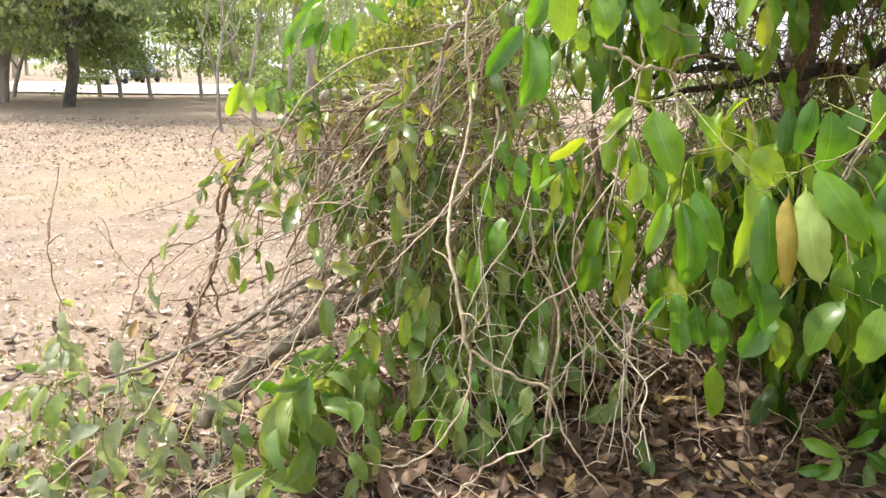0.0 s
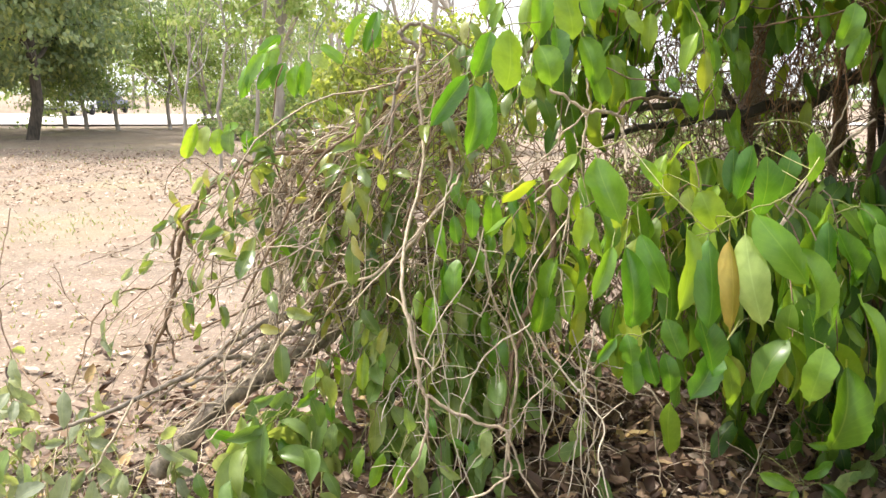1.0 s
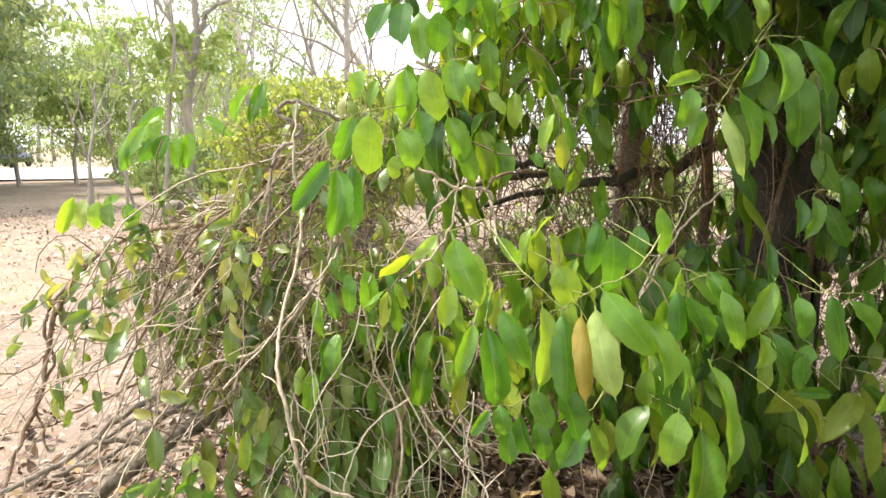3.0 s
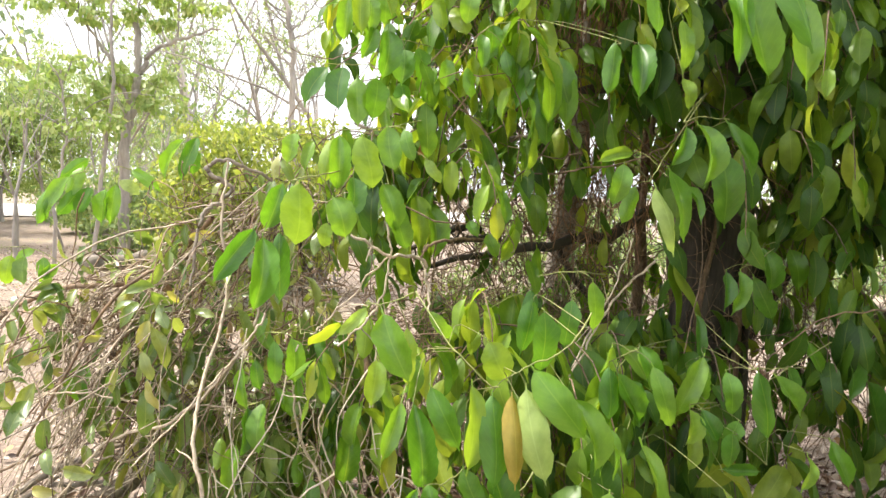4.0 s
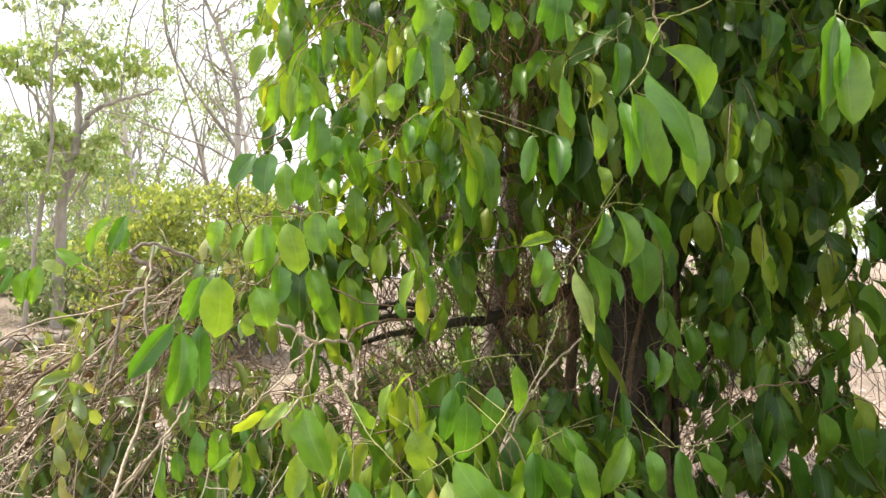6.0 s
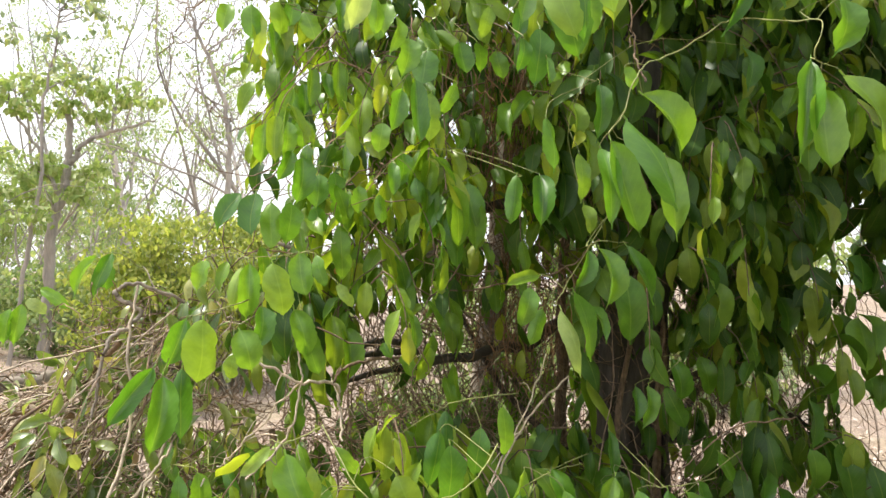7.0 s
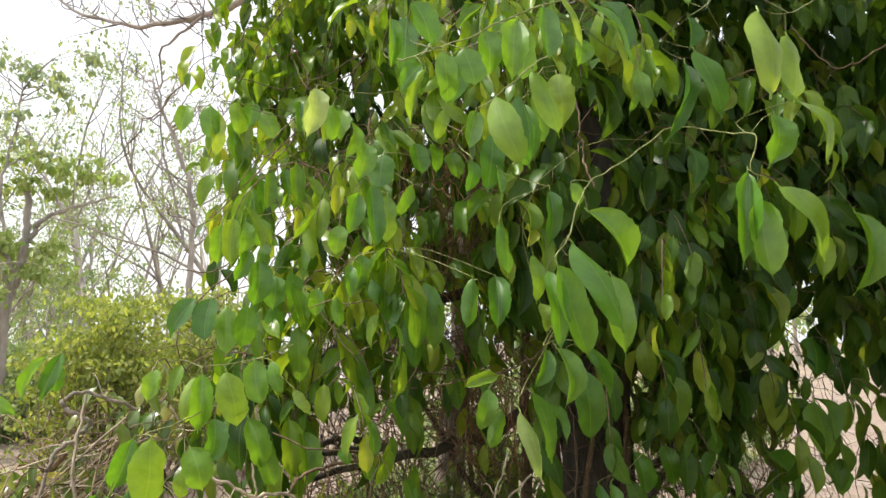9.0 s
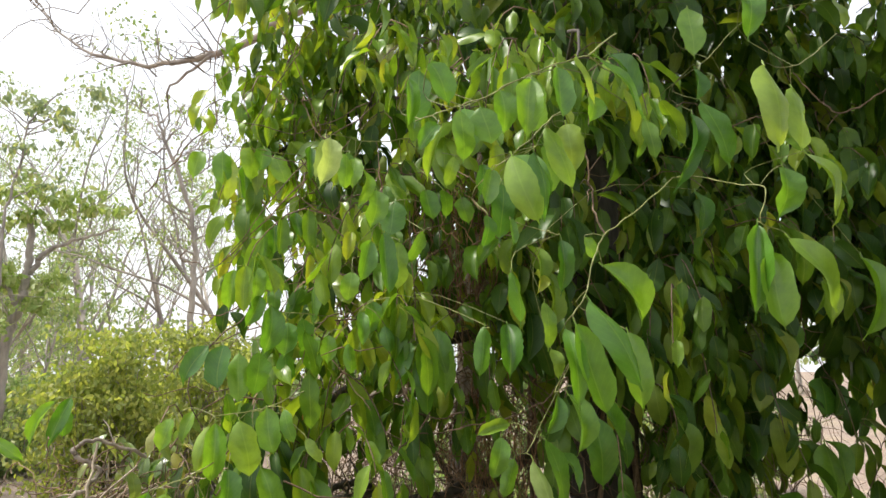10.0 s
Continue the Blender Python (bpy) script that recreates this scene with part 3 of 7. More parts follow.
def build_heap():
    rng = np.random.RandomState(21)
    # dead wood that slants to the ground
    s = Soup()
    girth = [0.029 + 0.005 * math.sin(1.9 * i) * math.sin(0.7 * i + 1) + 0.004 * rng.rand() for i in range(46)]
    s.tube(kinked(BRANCH, rng, 46, 0.006), girth, 10)
    for i in range(len(s.v[0])):                # flakes and knots
        v = s.v[0][i]
        s.v[0][i] = v + 0.007 * np.array(noise.noise_vector((v[0] * 38, v[1] * 38, v[2] * 38)))
    part("trunk", s, bark_flaky, fallen_branch)
    for k in range(4):
        t = Soup()
        a = np.array(BRANCH[k])
        t.tube(kinked([a, a + [-0.2, -0.05, -0.03 + 0.03 * k], a + [-0.45, -0.12, -0.12]], rng, 18, 0.008), (0.011, 0.008, 0.0035), 6)
        part("side_branch", t, bark_flaky if k % 2 else bark_grey, fallen_branch)
    for k in range(16):                         # dry twigs that lie across it
        t = Soup()
        a = curve(BRANCH, 40)[rng.randint(4, 38)] + [0.04 * rng.randn(), -0.03, 0.03]
        d = unit(np.array([-1.0 + 0.6 * rng.randn(), -0.3, -0.35 + 0.5 * rng.randn()])) * rng.uniform(0.08, 0.26)
        t.tube(kinked([a - d, a + 0.02 * rng.randn(3), a + d], rng, 14, 0.006), (0.0032, 0.0014), 5)
        part("twig", t, (twig_white, twig_pale, twig_brown)[k % 3], fallen_branch)
    # stems that sweep from the ridge down to the left, and those that run along it
    ridge = curve([(0.22, 2.02, 1.50), (0.12, 2.05, 1.43), (-0.12, 2.15, 1.29), (-0.31, 2.25, 1.23), (-0.48, 2.35, 1.16), (-0.63, 2.45, 1.05)], 60)
    foot = curve([(0.02, 2.12, 0.66), (-0.26, 2.05, 0.53), (-0.475, 2.0, 0.43), (-0.685, 1.95, 0.33), (-0.9, 1.85, 0.25)], 60)

    def sweep(kind):
        u = rng.rand()
        if kind == 0:
            a = ridge[int(u * 52)] + rng.randn(3) * [0.05, 0.05, 0.03] + [0, 0.14 * rng.rand(), -0.4 * rng.rand() ** 1.5]
            e = foot[np.clip(int((0.05 + 0.95 * rng.rand()) * 59), 0, 59)] + rng.randn(3) * [0.22, 0.09, 0.16] + [0, 0, 0.35 * rng.rand() ** 2]
            bow = 0.07 * rng.randn(3)
            return [a, a * 0.66 + e * 0.34 + [-0.03, -0.04, 0.03] + bow + 0.03 * rng.randn(3), a * 0.3 + e * 0.7 + bow + 0.04 * rng.randn(3), e]
        if kind == 1:
            drop = np.array([0, -0.03 + 0.12 * rng.rand(), -0.02 - 0.30 * rng.rand()])
            i0, i1 = rng.randint(0, 22), rng.randint(38, 60)
            q = [ridge[int(k)] + drop * (0.4 + 0.6 * k / 60) + 0.022 * rng.randn(3) for k in np.linspace(i0, i1, 5)]
            return q + [q[-1] + [-0.05 - 0.1 * rng.rand(), 0, -0.06 - 0.2 * rng.rand()]]
        if kind == 2:
            a = ridge[rng.randint(4, 58)] + [0, 0.05 + 0.25 * rng.rand(), -0.04]
            e = a + [-0.06 + 0.12 * rng.randn(), 0.06 * rng.randn(), -0.3 - 0.5 * rng.rand()]
            return [a, (a + e) / 2 + 0.06 * rng.randn(3), e]
        c = ridge[rng.randint(0, 50)] + [0.05 * rng.randn(), 0.1 * rng.rand(), -0.05 - 0.65 * rng.rand()]
        d = unit(rng.randn(3) * [1, 0.4, 0.8]) * rng.uniform(0.06, 0.24)
        return [c - d, c + 0.04 * rng.randn(3), c + d]

    def gather(kinds, wide, thin):
        soup = Soup()
        for kind, count in kinds:
            for _ in range(count):
                r = rng.uniform(thin, wide)
                soup.tube(kinked(sweep(kind), rng, 20, 0.011), (r, r * 0.85, r * 0.5), 4)
        return soup
    part("stem_tangle", gather(((0, 34), (1, 12), (2, 14), (3, 110)), 0.0031, 0.0011), twig_pale, vine_heap, "tangle of thin pale dry stems", "stuff")
    part("brown_tangle", gather(((0, 14), (1, 8), (2, 26), (3, 70)), 0.0034, 0.0012), twig_brown, vine_heap, "tangle of brown vine stems", "stuff")
    part("straw_tangle", gather(((0, 36), (1, 8), (2, 26), (3, 80)), 0.0018, 0.0008), twig_pale, vine_heap, "fine straw-coloured dead stems", "stuff")
    for k in range(6):
        st = Soup()
        line = kinked(sweep(0 if k % 3 else 1), rng, 26, 0.009)
        r = rng.uniform(0.0035, 0.006)
        st.tube(line, (r, r * 0.8, r * 0.45), 6)
        for _ in range(4):
            i = rng.randint(4, 24)
            d = unit(rng.randn(3) + [-0.4, -0.2, -0.3]) * rng.uniform(0.06, 0.25)
            st.tube(kinked([line[i], line[i] + d * 0.5 + 0.02 * rng.randn(3), line[i] + d], rng, 8, 0.006), (r * 0.55, 0.0011), 4)
        part("stem", st, twig_pale if k % 4 else twig_brown, vine_heap)
    curls = Soup()                              # wiry curls at the crest
    for _ in range(90):
        c = np.array([0.1, 2.12, 1.42]) + rng.randn(3) * [0.12, 0.07, 0.06]
        a0, rr = rng.rand() * 6.28, rng.uniform(0.02, 0.07)
        t1, t2 = unit(rng.randn(3)), unit(rng.randn(3))
        curls.tube([c + rr * (math.cos(a0 + q) * t1 + math.sin(a0 + q) * t2) + 0.003 * rng.randn(3) for q in np.linspace(0, rng.uniform(1.5, 3.6), 9)], (0.0018, 0.0012), 4)
    part("crest_tangle", curls, twig_brown, vine_heap, "wiry curls of dead tendrils", "stuff")
    # dry leaves caught in the stems
    hold = Soup()
    hold.tube(kinked([(0.2, 2.2, 1.3), (-0.2, 2.1, 1.2), (-0.5, 2.05, 0.7)], rng, 14, 0.01), (0.006, 0.004), 5)
    h = part("stem", hold, twig_brown, vine_heap)
    for k in range(30):
        b = ridge[rng.randint(0, 50)] + [0.05 * rng.randn(), 0.06 + 0.1 * rng.rand(), -0.08 - 0.45 * rng.rand()]
        d, f = hang(rng, 1, 0.09, 0.7)
        place_leaf(crisp_meshes[k % 8], h, b, b + d[0], f[0], 0.9, "dry_leaf")


def build_log():
    rng = np.random.RandomState(41)
    t = thing("dead_log", (-0.3, 2.66, 1.12), "short rotting brown log caught in the vine heap", "log")
    s = Soup()
    s.tube(kinked([(-0.47, 2.64, 1.185), (-0.46, 2.64, 1.19), (-0.41, 2.65, 1.195), (-0.33, 2.66, 1.2), (-0.27, 2.67, 1.215), (-0.26, 2.67, 1.215)], rng, 18, 0.006), (0.010, 0.028, 0.03, 0.026, 0.024, 0.008), 10)
    part("trunk", s, bark_grey, t)


build_host()
build_heap()
build_log()


# ---- sprigs and stems ----
sprig(host_tree, [(2.436, 2.1, 1.896), (2.139, 1.95, 1.806), (2.009, 1.9, 1.795)], [(2.009, 1.9, 1.792, 1.928, 1.9, 1.648, 1.03), (2.075, 1.92, 1.787, 2.196, 1.92, 1.651, 1.19), (2.064, 1.95, 1.969, 2.078, 1.95, 1.791, 1.31), (2.324, 2.0, 1.541, 2.351, 2.0, 1.393, 1.58), (2.316, 2.1, 1.638, 2.29, 2.1, 1.506, 1.36)], leaf_single)
sprig(host_tree, [(2.751, 2.1, 1.662), (2.461, 1.92, 1.597)], [(2.427, 1.9, 1.586, 2.435, 1.9, 1.39, 1.46), (1.961, 2.0, 1.321, 2.0, 2.0, 1.179, 1.34)], leaf_single)
sprig(host_tree, [(2.58, 2.0, 1.198), (2.313, 1.85, 1.194), (2.029, 1.8, 1.046)], [(2.024, 1.8, 1.012, 2.014, 1.8, 0.846, 1.27), (2.319, 1.85, 1.173, 2.297, 1.85, 0.996, 1.48), (2.294, 1.82, 1.015, 2.297, 1.82, 0.824, 1.5), (2.079, 1.75, 0.914, 2.138, 1.75, 0.723, 1.31), (2.322, 1.75, 0.774, 2.327, 1.75, 0.657, 1.9)], leaf_single)
sprig(host_tree, [(1.789, 1.7, 0.98), (1.526, 1.5, 1.036), (1.415, 1.46, 1.048)], [(1.428, 1.45, 1.043, 1.452, 1.45, 0.859, 0.95), (1.521, 1.5, 1.016, 1.59, 1.5, 0.897, 1.24), (1.603, 1.55, 1.025, 1.629, 1.55, 0.949, 1.75), (1.369, 1.5, 1.032, 1.39, 1.5, 0.918, 1.12), (1.299, 1.5, 1.074, 1.23, 1.5, 0.903, 0.84), (1.371, 1.65, 1.158, 1.375, 1.65, 1.026, 0.97)], leaf_single)
sprig(host_tree, [(1.312, 1.7, 1.055), (1.113, 1.5, 1.098), (0.988, 1.42, 1.09)], [(0.988, 1.42, 1.076, 0.973, 1.42, 0.946, 1.2), (1.011, 1.42, 1.061, 1.079, 1.42, 0.921, 1.15), (1.116, 1.44, 1.07, 1.168, 1.44, 0.915, 1.0), (1.113, 1.5, 1.108, 1.151, 1.5, 1.009, 1.2), (1.036, 1.5, 1.112, 0.993, 1.5, 1.033, 1.5)], leaf_single)
sprig(host_tree, [(1.385, 1.55, 0.932), (1.234, 1.45, 0.967)], [(1.234, 1.45, 0.952, 1.228, 1.45, 0.859, 1.45), (1.267, 1.45, 0.95, 1.297, 1.45, 0.867, 1.45), (1.378, 1.45, 0.915, 1.354, 1.45, 0.847, 1.9)], leaf_single)
sprig(host_tree, [(0.277, 1.95, 1.083), (0.219, 1.78, 1.1)], [(0.251, 1.76, 1.089, 0.264, 1.76, 0.963, 1.17), (0.206, 1.78, 1.079, 0.215, 1.78, 0.96, 0.97), (0.158, 1.78, 1.03, 0.174, 1.78, 0.941, 1.18), (0.123, 1.8, 1.004, 0.131, 1.8, 0.893, 0.89)], leaf_single)
sprig(host_tree, [(1.031, 1.95, 1.214), (0.838, 1.8, 1.175), (0.726, 1.72, 1.131)], [(0.908, 1.75, 1.217, 0.891, 1.75, 1.094, 1.21), (0.719, 1.72, 1.119, 0.73, 1.72, 1.044, 1.9), (0.821, 1.9, 1.365, 0.842, 1.9, 1.286, 1.53), (0.735, 1.8, 1.405, 0.753, 1.8, 1.357, 1.9)], leaf_single)
sprig(host_tree, [(1.392, 1.8, 1.053), (1.139, 1.55, 1.09), (1.042, 1.48, 1.054)], [(1.039, 1.46, 1.038, 1.092, 1.46, 0.897, 1.19), (1.109, 1.5, 1.092, 1.193, 1.5, 0.913, 0.85), (1.035, 1.52, 1.074, 1.047, 1.52, 0.864, 0.77)], leaf_single)
sprig(host_tree, [(1.551, 1.7, 0.891), (1.322, 1.52, 0.927), (1.269, 1.5, 0.93)], [(1.272, 1.5, 0.918, 1.267, 1.5, 0.768, 0.93), (1.324, 1.52, 0.912, 1.346, 1.52, 0.759, 0.94), (1.356, 1.6, 1.043, 1.357, 1.6, 0.912, 1.3)], leaf_single)
sprig(host_tree, [(1.15, 1.5, 0.919), (1.063, 1.38, 0.907)], [(1.05, 1.36, 0.907, 1.077, 1.36, 0.649, 0.55), (1.326, 1.4, 0.904, 1.31, 1.4, 0.812, 1.88), (1.204, 1.25, 0.824, 1.237, 1.25, 0.684, 1.47)], leaf_single)
sprig(host_tree, [(0.775, 2.45, 2.564), (0.549, 2.32, 2.532), (0.394, 2.3, 2.531), (0.284, 2.28, 2.497)], [(0.293, 2.28, 2.494, 0.278, 2.28, 2.372, 1.33), (0.366, 2.28, 2.504, 0.36, 2.28, 2.37, 1.47), (0.395, 2.3, 2.495, 0.384, 2.3, 2.312, 0.78), (0.46, 2.3, 2.533, 0.454, 2.3, 2.398, 1.57), (0.51, 2.32, 2.547, 0.504, 2.32, 2.439, 1.57), (0.549, 2.32, 2.522, 0.583, 2.32, 2.407, 1.57), (0.444, 2.32, 2.468, 0.447, 2.32, 2.324, 1.08), (0.429, 2.34, 2.332, 0.443, 2.34, 2.165, 0.79), (0.486, 2.34, 2.358, 0.489, 2.34, 2.229, 1.22)], leaf_single)
sprig(host_tree, [(0.713, 2.3, 2.166), (0.539, 2.14, 2.108), (0.413, 2.1, 2.072)], [(0.413, 2.1, 2.063, 0.408, 2.1, 1.931, 1.12), (0.482, 2.1, 2.077, 0.476, 2.1, 1.942, 1.26), (0.528, 2.12, 2.094, 0.539, 2.12, 1.996, 1.9), (0.557, 2.14, 2.073, 0.595, 2.14, 2.002, 1.52), (0.496, 2.1, 1.983, 0.459, 2.1, 1.88, 1.19)], leaf_single)
sprig(host_tree, [(0.757, 2.1, 1.92), (0.589, 1.95, 1.918), (0.485, 1.9, 1.914)], [(0.508, 1.9, 1.932, 0.503, 1.9, 1.792, 1.37), (0.56, 1.92, 1.887, 0.554, 1.92, 1.779, 1.79), (0.606, 1.95, 1.902, 0.628, 1.95, 1.8, 1.54), (0.558, 1.95, 1.798, 0.56, 1.95, 1.699, 1.6), (0.62, 1.98, 1.829, 0.651, 1.98, 1.736, 1.37)], leaf_single)
sprig(host_tree, [(0.563, 2.0, 1.846), (0.439, 1.9, 1.833), (0.331, 1.88, 1.823)], [(0.342, 1.88, 1.816, 0.281, 1.88, 1.703, 1.27), (0.38, 1.88, 1.817, 0.371, 1.88, 1.69, 1.59), (0.479, 1.9, 1.799, 0.474, 1.9, 1.677, 1.63), (0.424, 1.9, 1.797, 0.42, 1.9, 1.659, 1.23)], leaf_single)
sprig(host_tree, [(0.976, 1.95, 2.519), (0.775, 1.75, 2.413), (0.62, 1.7, 2.403)], [(0.628, 1.7, 2.392, 0.608, 1.7, 2.239, 1.14), (0.68, 1.72, 2.356, 0.658, 1.72, 2.236, 1.25), (0.711, 1.74, 2.351, 0.702, 1.74, 2.247, 1.29), (0.739, 1.75, 2.326, 0.713, 1.75, 2.187, 0.91), (0.963, 1.85, 2.309, 0.986, 1.85, 2.206, 1.9), (1.022, 1.85, 2.316, 1.042, 1.85, 2.22, 1.9), (1.085, 1.85, 2.296, 1.108, 1.85, 2.202, 1.71), (1.045, 1.8, 2.413, 1.026, 1.8, 2.31, 1.13)], leaf_single, odd={0: leaf_lime})
sprig(host_tree, [(1.055, 1.95, 2.286), (0.845, 1.75, 2.24), (0.771, 1.72, 2.151)], [(0.775, 1.74, 2.262, 0.76, 1.74, 2.14, 1.56), (0.833, 1.74, 2.236, 0.8, 1.74, 2.118, 1.75), (0.78, 1.68, 2.125, 0.789, 1.68, 1.94, 0.89), (0.755, 1.72, 2.109, 0.716, 1.72, 1.986, 1.31), (0.849, 1.75, 2.117, 0.839, 1.75, 1.971, 1.24), (0.927, 1.76, 2.155, 0.873, 1.76, 2.041, 0.91), (0.716, 1.78, 2.026, 0.715, 1.78, 1.936, 1.59)], leaf_single)
sprig(host_tree, [(0.981, 1.95, 1.967), (0.789, 1.78, 1.947), (0.688, 1.76, 1.858)], [(0.773, 1.78, 1.946, 0.774, 1.78, 1.84, 1.54), (0.739, 1.76, 1.912, 0.747, 1.76, 1.807, 0.92), (0.804, 1.74, 1.869, 0.815, 1.74, 1.792, 1.35), (0.705, 1.76, 1.819, 0.706, 1.76, 1.725, 1.39), (0.656, 1.8, 1.845, 0.658, 1.8, 1.759, 1.54), (1.005, 1.5, 1.857, 0.978, 1.5, 1.72, 0.93), (1.093, 1.55, 1.868, 1.083, 1.55, 1.725, 1.0)], leaf_single)
sprig(host_tree, [(1.108, 1.7, 1.266), (0.906, 1.48, 1.3), (0.809, 1.45, 1.291)], [(0.886, 1.42, 1.24, 0.879, 1.42, 1.123, 1.29), (0.965, 1.48, 1.276, 0.966, 1.48, 1.145, 1.22)], leaf_single)
sprig(host_tree, [(1.198, 1.5, 2.126), (1.175, 1.4, 2.091)], [(1.154, 1.35, 2.069, 1.155, 1.35, 1.921, 0.89), (1.046, 1.42, 1.991, 1.053, 1.42, 1.85, 1.05), (1.184, 1.5, 1.927, 1.181, 1.5, 1.791, 1.05), (1.256, 1.6, 1.803, 1.274, 1.6, 1.715, 1.39), (1.807, 1.6, 2.318, 1.791, 1.6, 2.163, 1.29), (0.986, 1.3, 2.1, 0.986, 1.3, 2.027, 1.11)], leaf_single)
sprig(host_tree, [(2.704, 2.2, 1.86), (2.248, 2.0, 1.767), (2.099, 1.95, 1.76)], [(2.19, 2.0, 1.531, 2.203, 2.0, 1.437, 1.88), (2.592, 2.0, 1.933, 2.588, 2.0, 1.806, 1.9), (2.433, 2.0, 1.953, 2.429, 2.0, 1.828, 1.9), (2.205, 2.05, 1.399, 2.234, 2.05, 1.261, 1.79), (2.217, 2.1, 1.177, 2.247, 2.1, 1.036, 1.71)], leaf_single)
sprig(host_tree, [(3.051, 2.1, 1.572), (2.605, 1.9, 1.544), (2.418, 1.88, 1.555)], [(2.557, 1.86, 1.471, 2.507, 1.86, 1.273, 1.43), (2.731, 2.0, 1.71, 2.661, 2.0, 1.56, 1.9), (2.407, 1.95, 1.277, 2.535, 1.95, 1.114, 1.51), (2.657, 1.9, 1.253, 2.68, 1.9, 1.094, 1.86)], leaf_single)
sprig(host_tree, [(2.062, 2.1, 1.355), (1.787, 1.9, 1.343)], [(1.732, 1.85, 1.335, 1.775, 1.85, 1.188, 1.17), (1.73, 1.88, 1.237, 1.8, 1.88, 1.087, 1.12)], leaf_single)
sprig(host_tree, [(0.772, 2.15, 1.642), (0.684, 2.08, 1.641)], [(0.679, 2.07, 1.632, 0.669, 2.07, 1.569, 1.9), (0.692, 2.07, 1.632, 0.633, 2.07, 1.59, 1.52), (0.686, 2.07, 1.641, 0.741, 2.07, 1.605, 1.69), (0.681, 2.06, 1.632, 0.703, 2.06, 1.584, 1.69)], leaf_orange)
sprig(host_tree, [(0.879, 1.3, 1.231), (0.843, 1.28, 1.188), (0.782, 1.26, 1.148), (0.726, 1.255, 1.131), (0.682, 1.25, 1.111)], [(0.648, 1.268, 1.068, 0.637, 1.268, 0.878, 0.94), (0.689, 1.263, 1.069, 0.68, 1.263, 0.886, 0.63), (0.717, 1.255, 1.082, 0.742, 1.255, 0.89, 0.88), (0.73, 1.25, 1.123, 0.827, 1.25, 0.976, 1.05), (0.826, 1.27, 1.053, 0.878, 1.27, 0.897, 0.87), (0.768, 1.3, 1.235, 0.771, 1.3, 1.105, 1.39), (0.763, 1.35, 1.254, 0.727, 1.35, 1.138, 1.14), (0.728, 1.32, 1.03, 0.784, 1.32, 0.898, 0.74)], leaf_single, odd={1: leaf_yellow, 2: leaf_lime})
sprig(host_tree, [(0.517, 1.45, 1.258), (0.554, 1.33, 1.182), (0.594, 1.28, 1.133), (0.639, 1.26, 1.092), (0.662, 1.26, 1.086)], [(0.605, 1.27, 1.089, 0.603, 1.27, 0.895, 0.73), (0.538, 1.36, 1.062, 0.592, 1.36, 0.925, 0.92), (0.677, 1.4, 1.15, 0.732, 1.4, 1.058, 1.85), (0.541, 1.4, 1.219, 0.593, 1.4, 1.151, 1.05), (0.47, 1.33, 1.041, 0.428, 1.33, 0.912, 0.73), (0.489, 1.3, 1.047, 0.52, 1.3, 0.862, 0.82), (0.682, 1.36, 0.882, 0.714, 1.36, 0.736, 1.38), (0.634, 1.42, 0.85, 0.669, 1.42, 0.747, 1.44)], leaf_single)
sprig(host_tree, [(0.507, 1.42, 1.259), (0.433, 1.37, 1.242), (0.4, 1.4, 1.243)], [(0.428, 1.346, 1.226, 0.471, 1.346, 1.078, 1.24), (0.485, 1.37, 1.191, 0.492, 1.37, 1.063, 0.78), (0.401, 1.4, 1.229, 0.341, 1.4, 1.166, 0.82), (0.429, 1.42, 1.112, 0.415, 1.42, 1.007, 1.31), (0.452, 1.42, 1.069, 0.467, 1.42, 0.992, 1.01)], leaf_single, odd={2: leaf_lime})
sprig(host_tree, [(0.848, 1.5, 0.815), (0.789, 1.44, 0.784), (0.719, 1.4, 0.779)], [(0.742, 1.38, 0.783, 0.678, 1.38, 0.661, 1.29), (0.794, 1.44, 0.749, 0.83, 1.44, 0.592, 0.87), (0.753, 1.42, 0.762, 0.727, 1.42, 0.681, 1.54), (0.942, 1.3, 0.822, 0.916, 1.3, 0.691, 1.55)], leaf_single)
sprig(host_tree, [(0.697, 1.6, 0.781), (0.619, 1.52, 0.775), (0.556, 1.5, 0.781)], [(0.621, 1.5, 0.753, 0.648, 1.5, 0.635, 1.1), (0.665, 1.5, 0.732, 0.701, 1.5, 0.62, 1.09), (0.601, 1.55, 0.705, 0.612, 1.55, 0.6, 1.55), (0.543, 1.5, 0.773, 0.491, 1.5, 0.71, 1.02), (0.57, 1.5, 0.781, 0.585, 1.5, 0.701, 1.76)], leaf_single)
sprig(host_tree, [(1.171, 1.1, 2.51), (1.038, 1.02, 2.398), (0.984, 1.0, 2.369), (0.891, 1.0, 2.325), (0.792, 1.0, 2.263), (0.729, 1.02, 2.237), (0.665, 1.05, 2.213)], [(0.694, 1.05, 2.34, 0.737, 1.05, 2.249, 1.7), (0.653, 1.06, 2.302, 0.657, 1.06, 2.201, 0.76), (0.738, 1.0, 2.227, 0.743, 1.0, 2.122, 1.4), (0.701, 1.02, 2.201, 0.653, 1.02, 2.143, 1.42), (0.719, 1.05, 2.207, 0.693, 1.05, 2.1, 0.55), (0.779, 1.0, 2.239, 0.792, 1.0, 2.159, 1.9), (0.832, 1.02, 2.289, 0.848, 1.02, 2.203, 1.45), (0.88, 0.98, 2.303, 0.859, 0.98, 2.173, 1.38), (0.938, 0.98, 2.336, 0.933, 0.98, 2.215, 1.31), (0.998, 1.0, 2.379, 1.02, 1.0, 2.278, 1.78)], leaf_single)
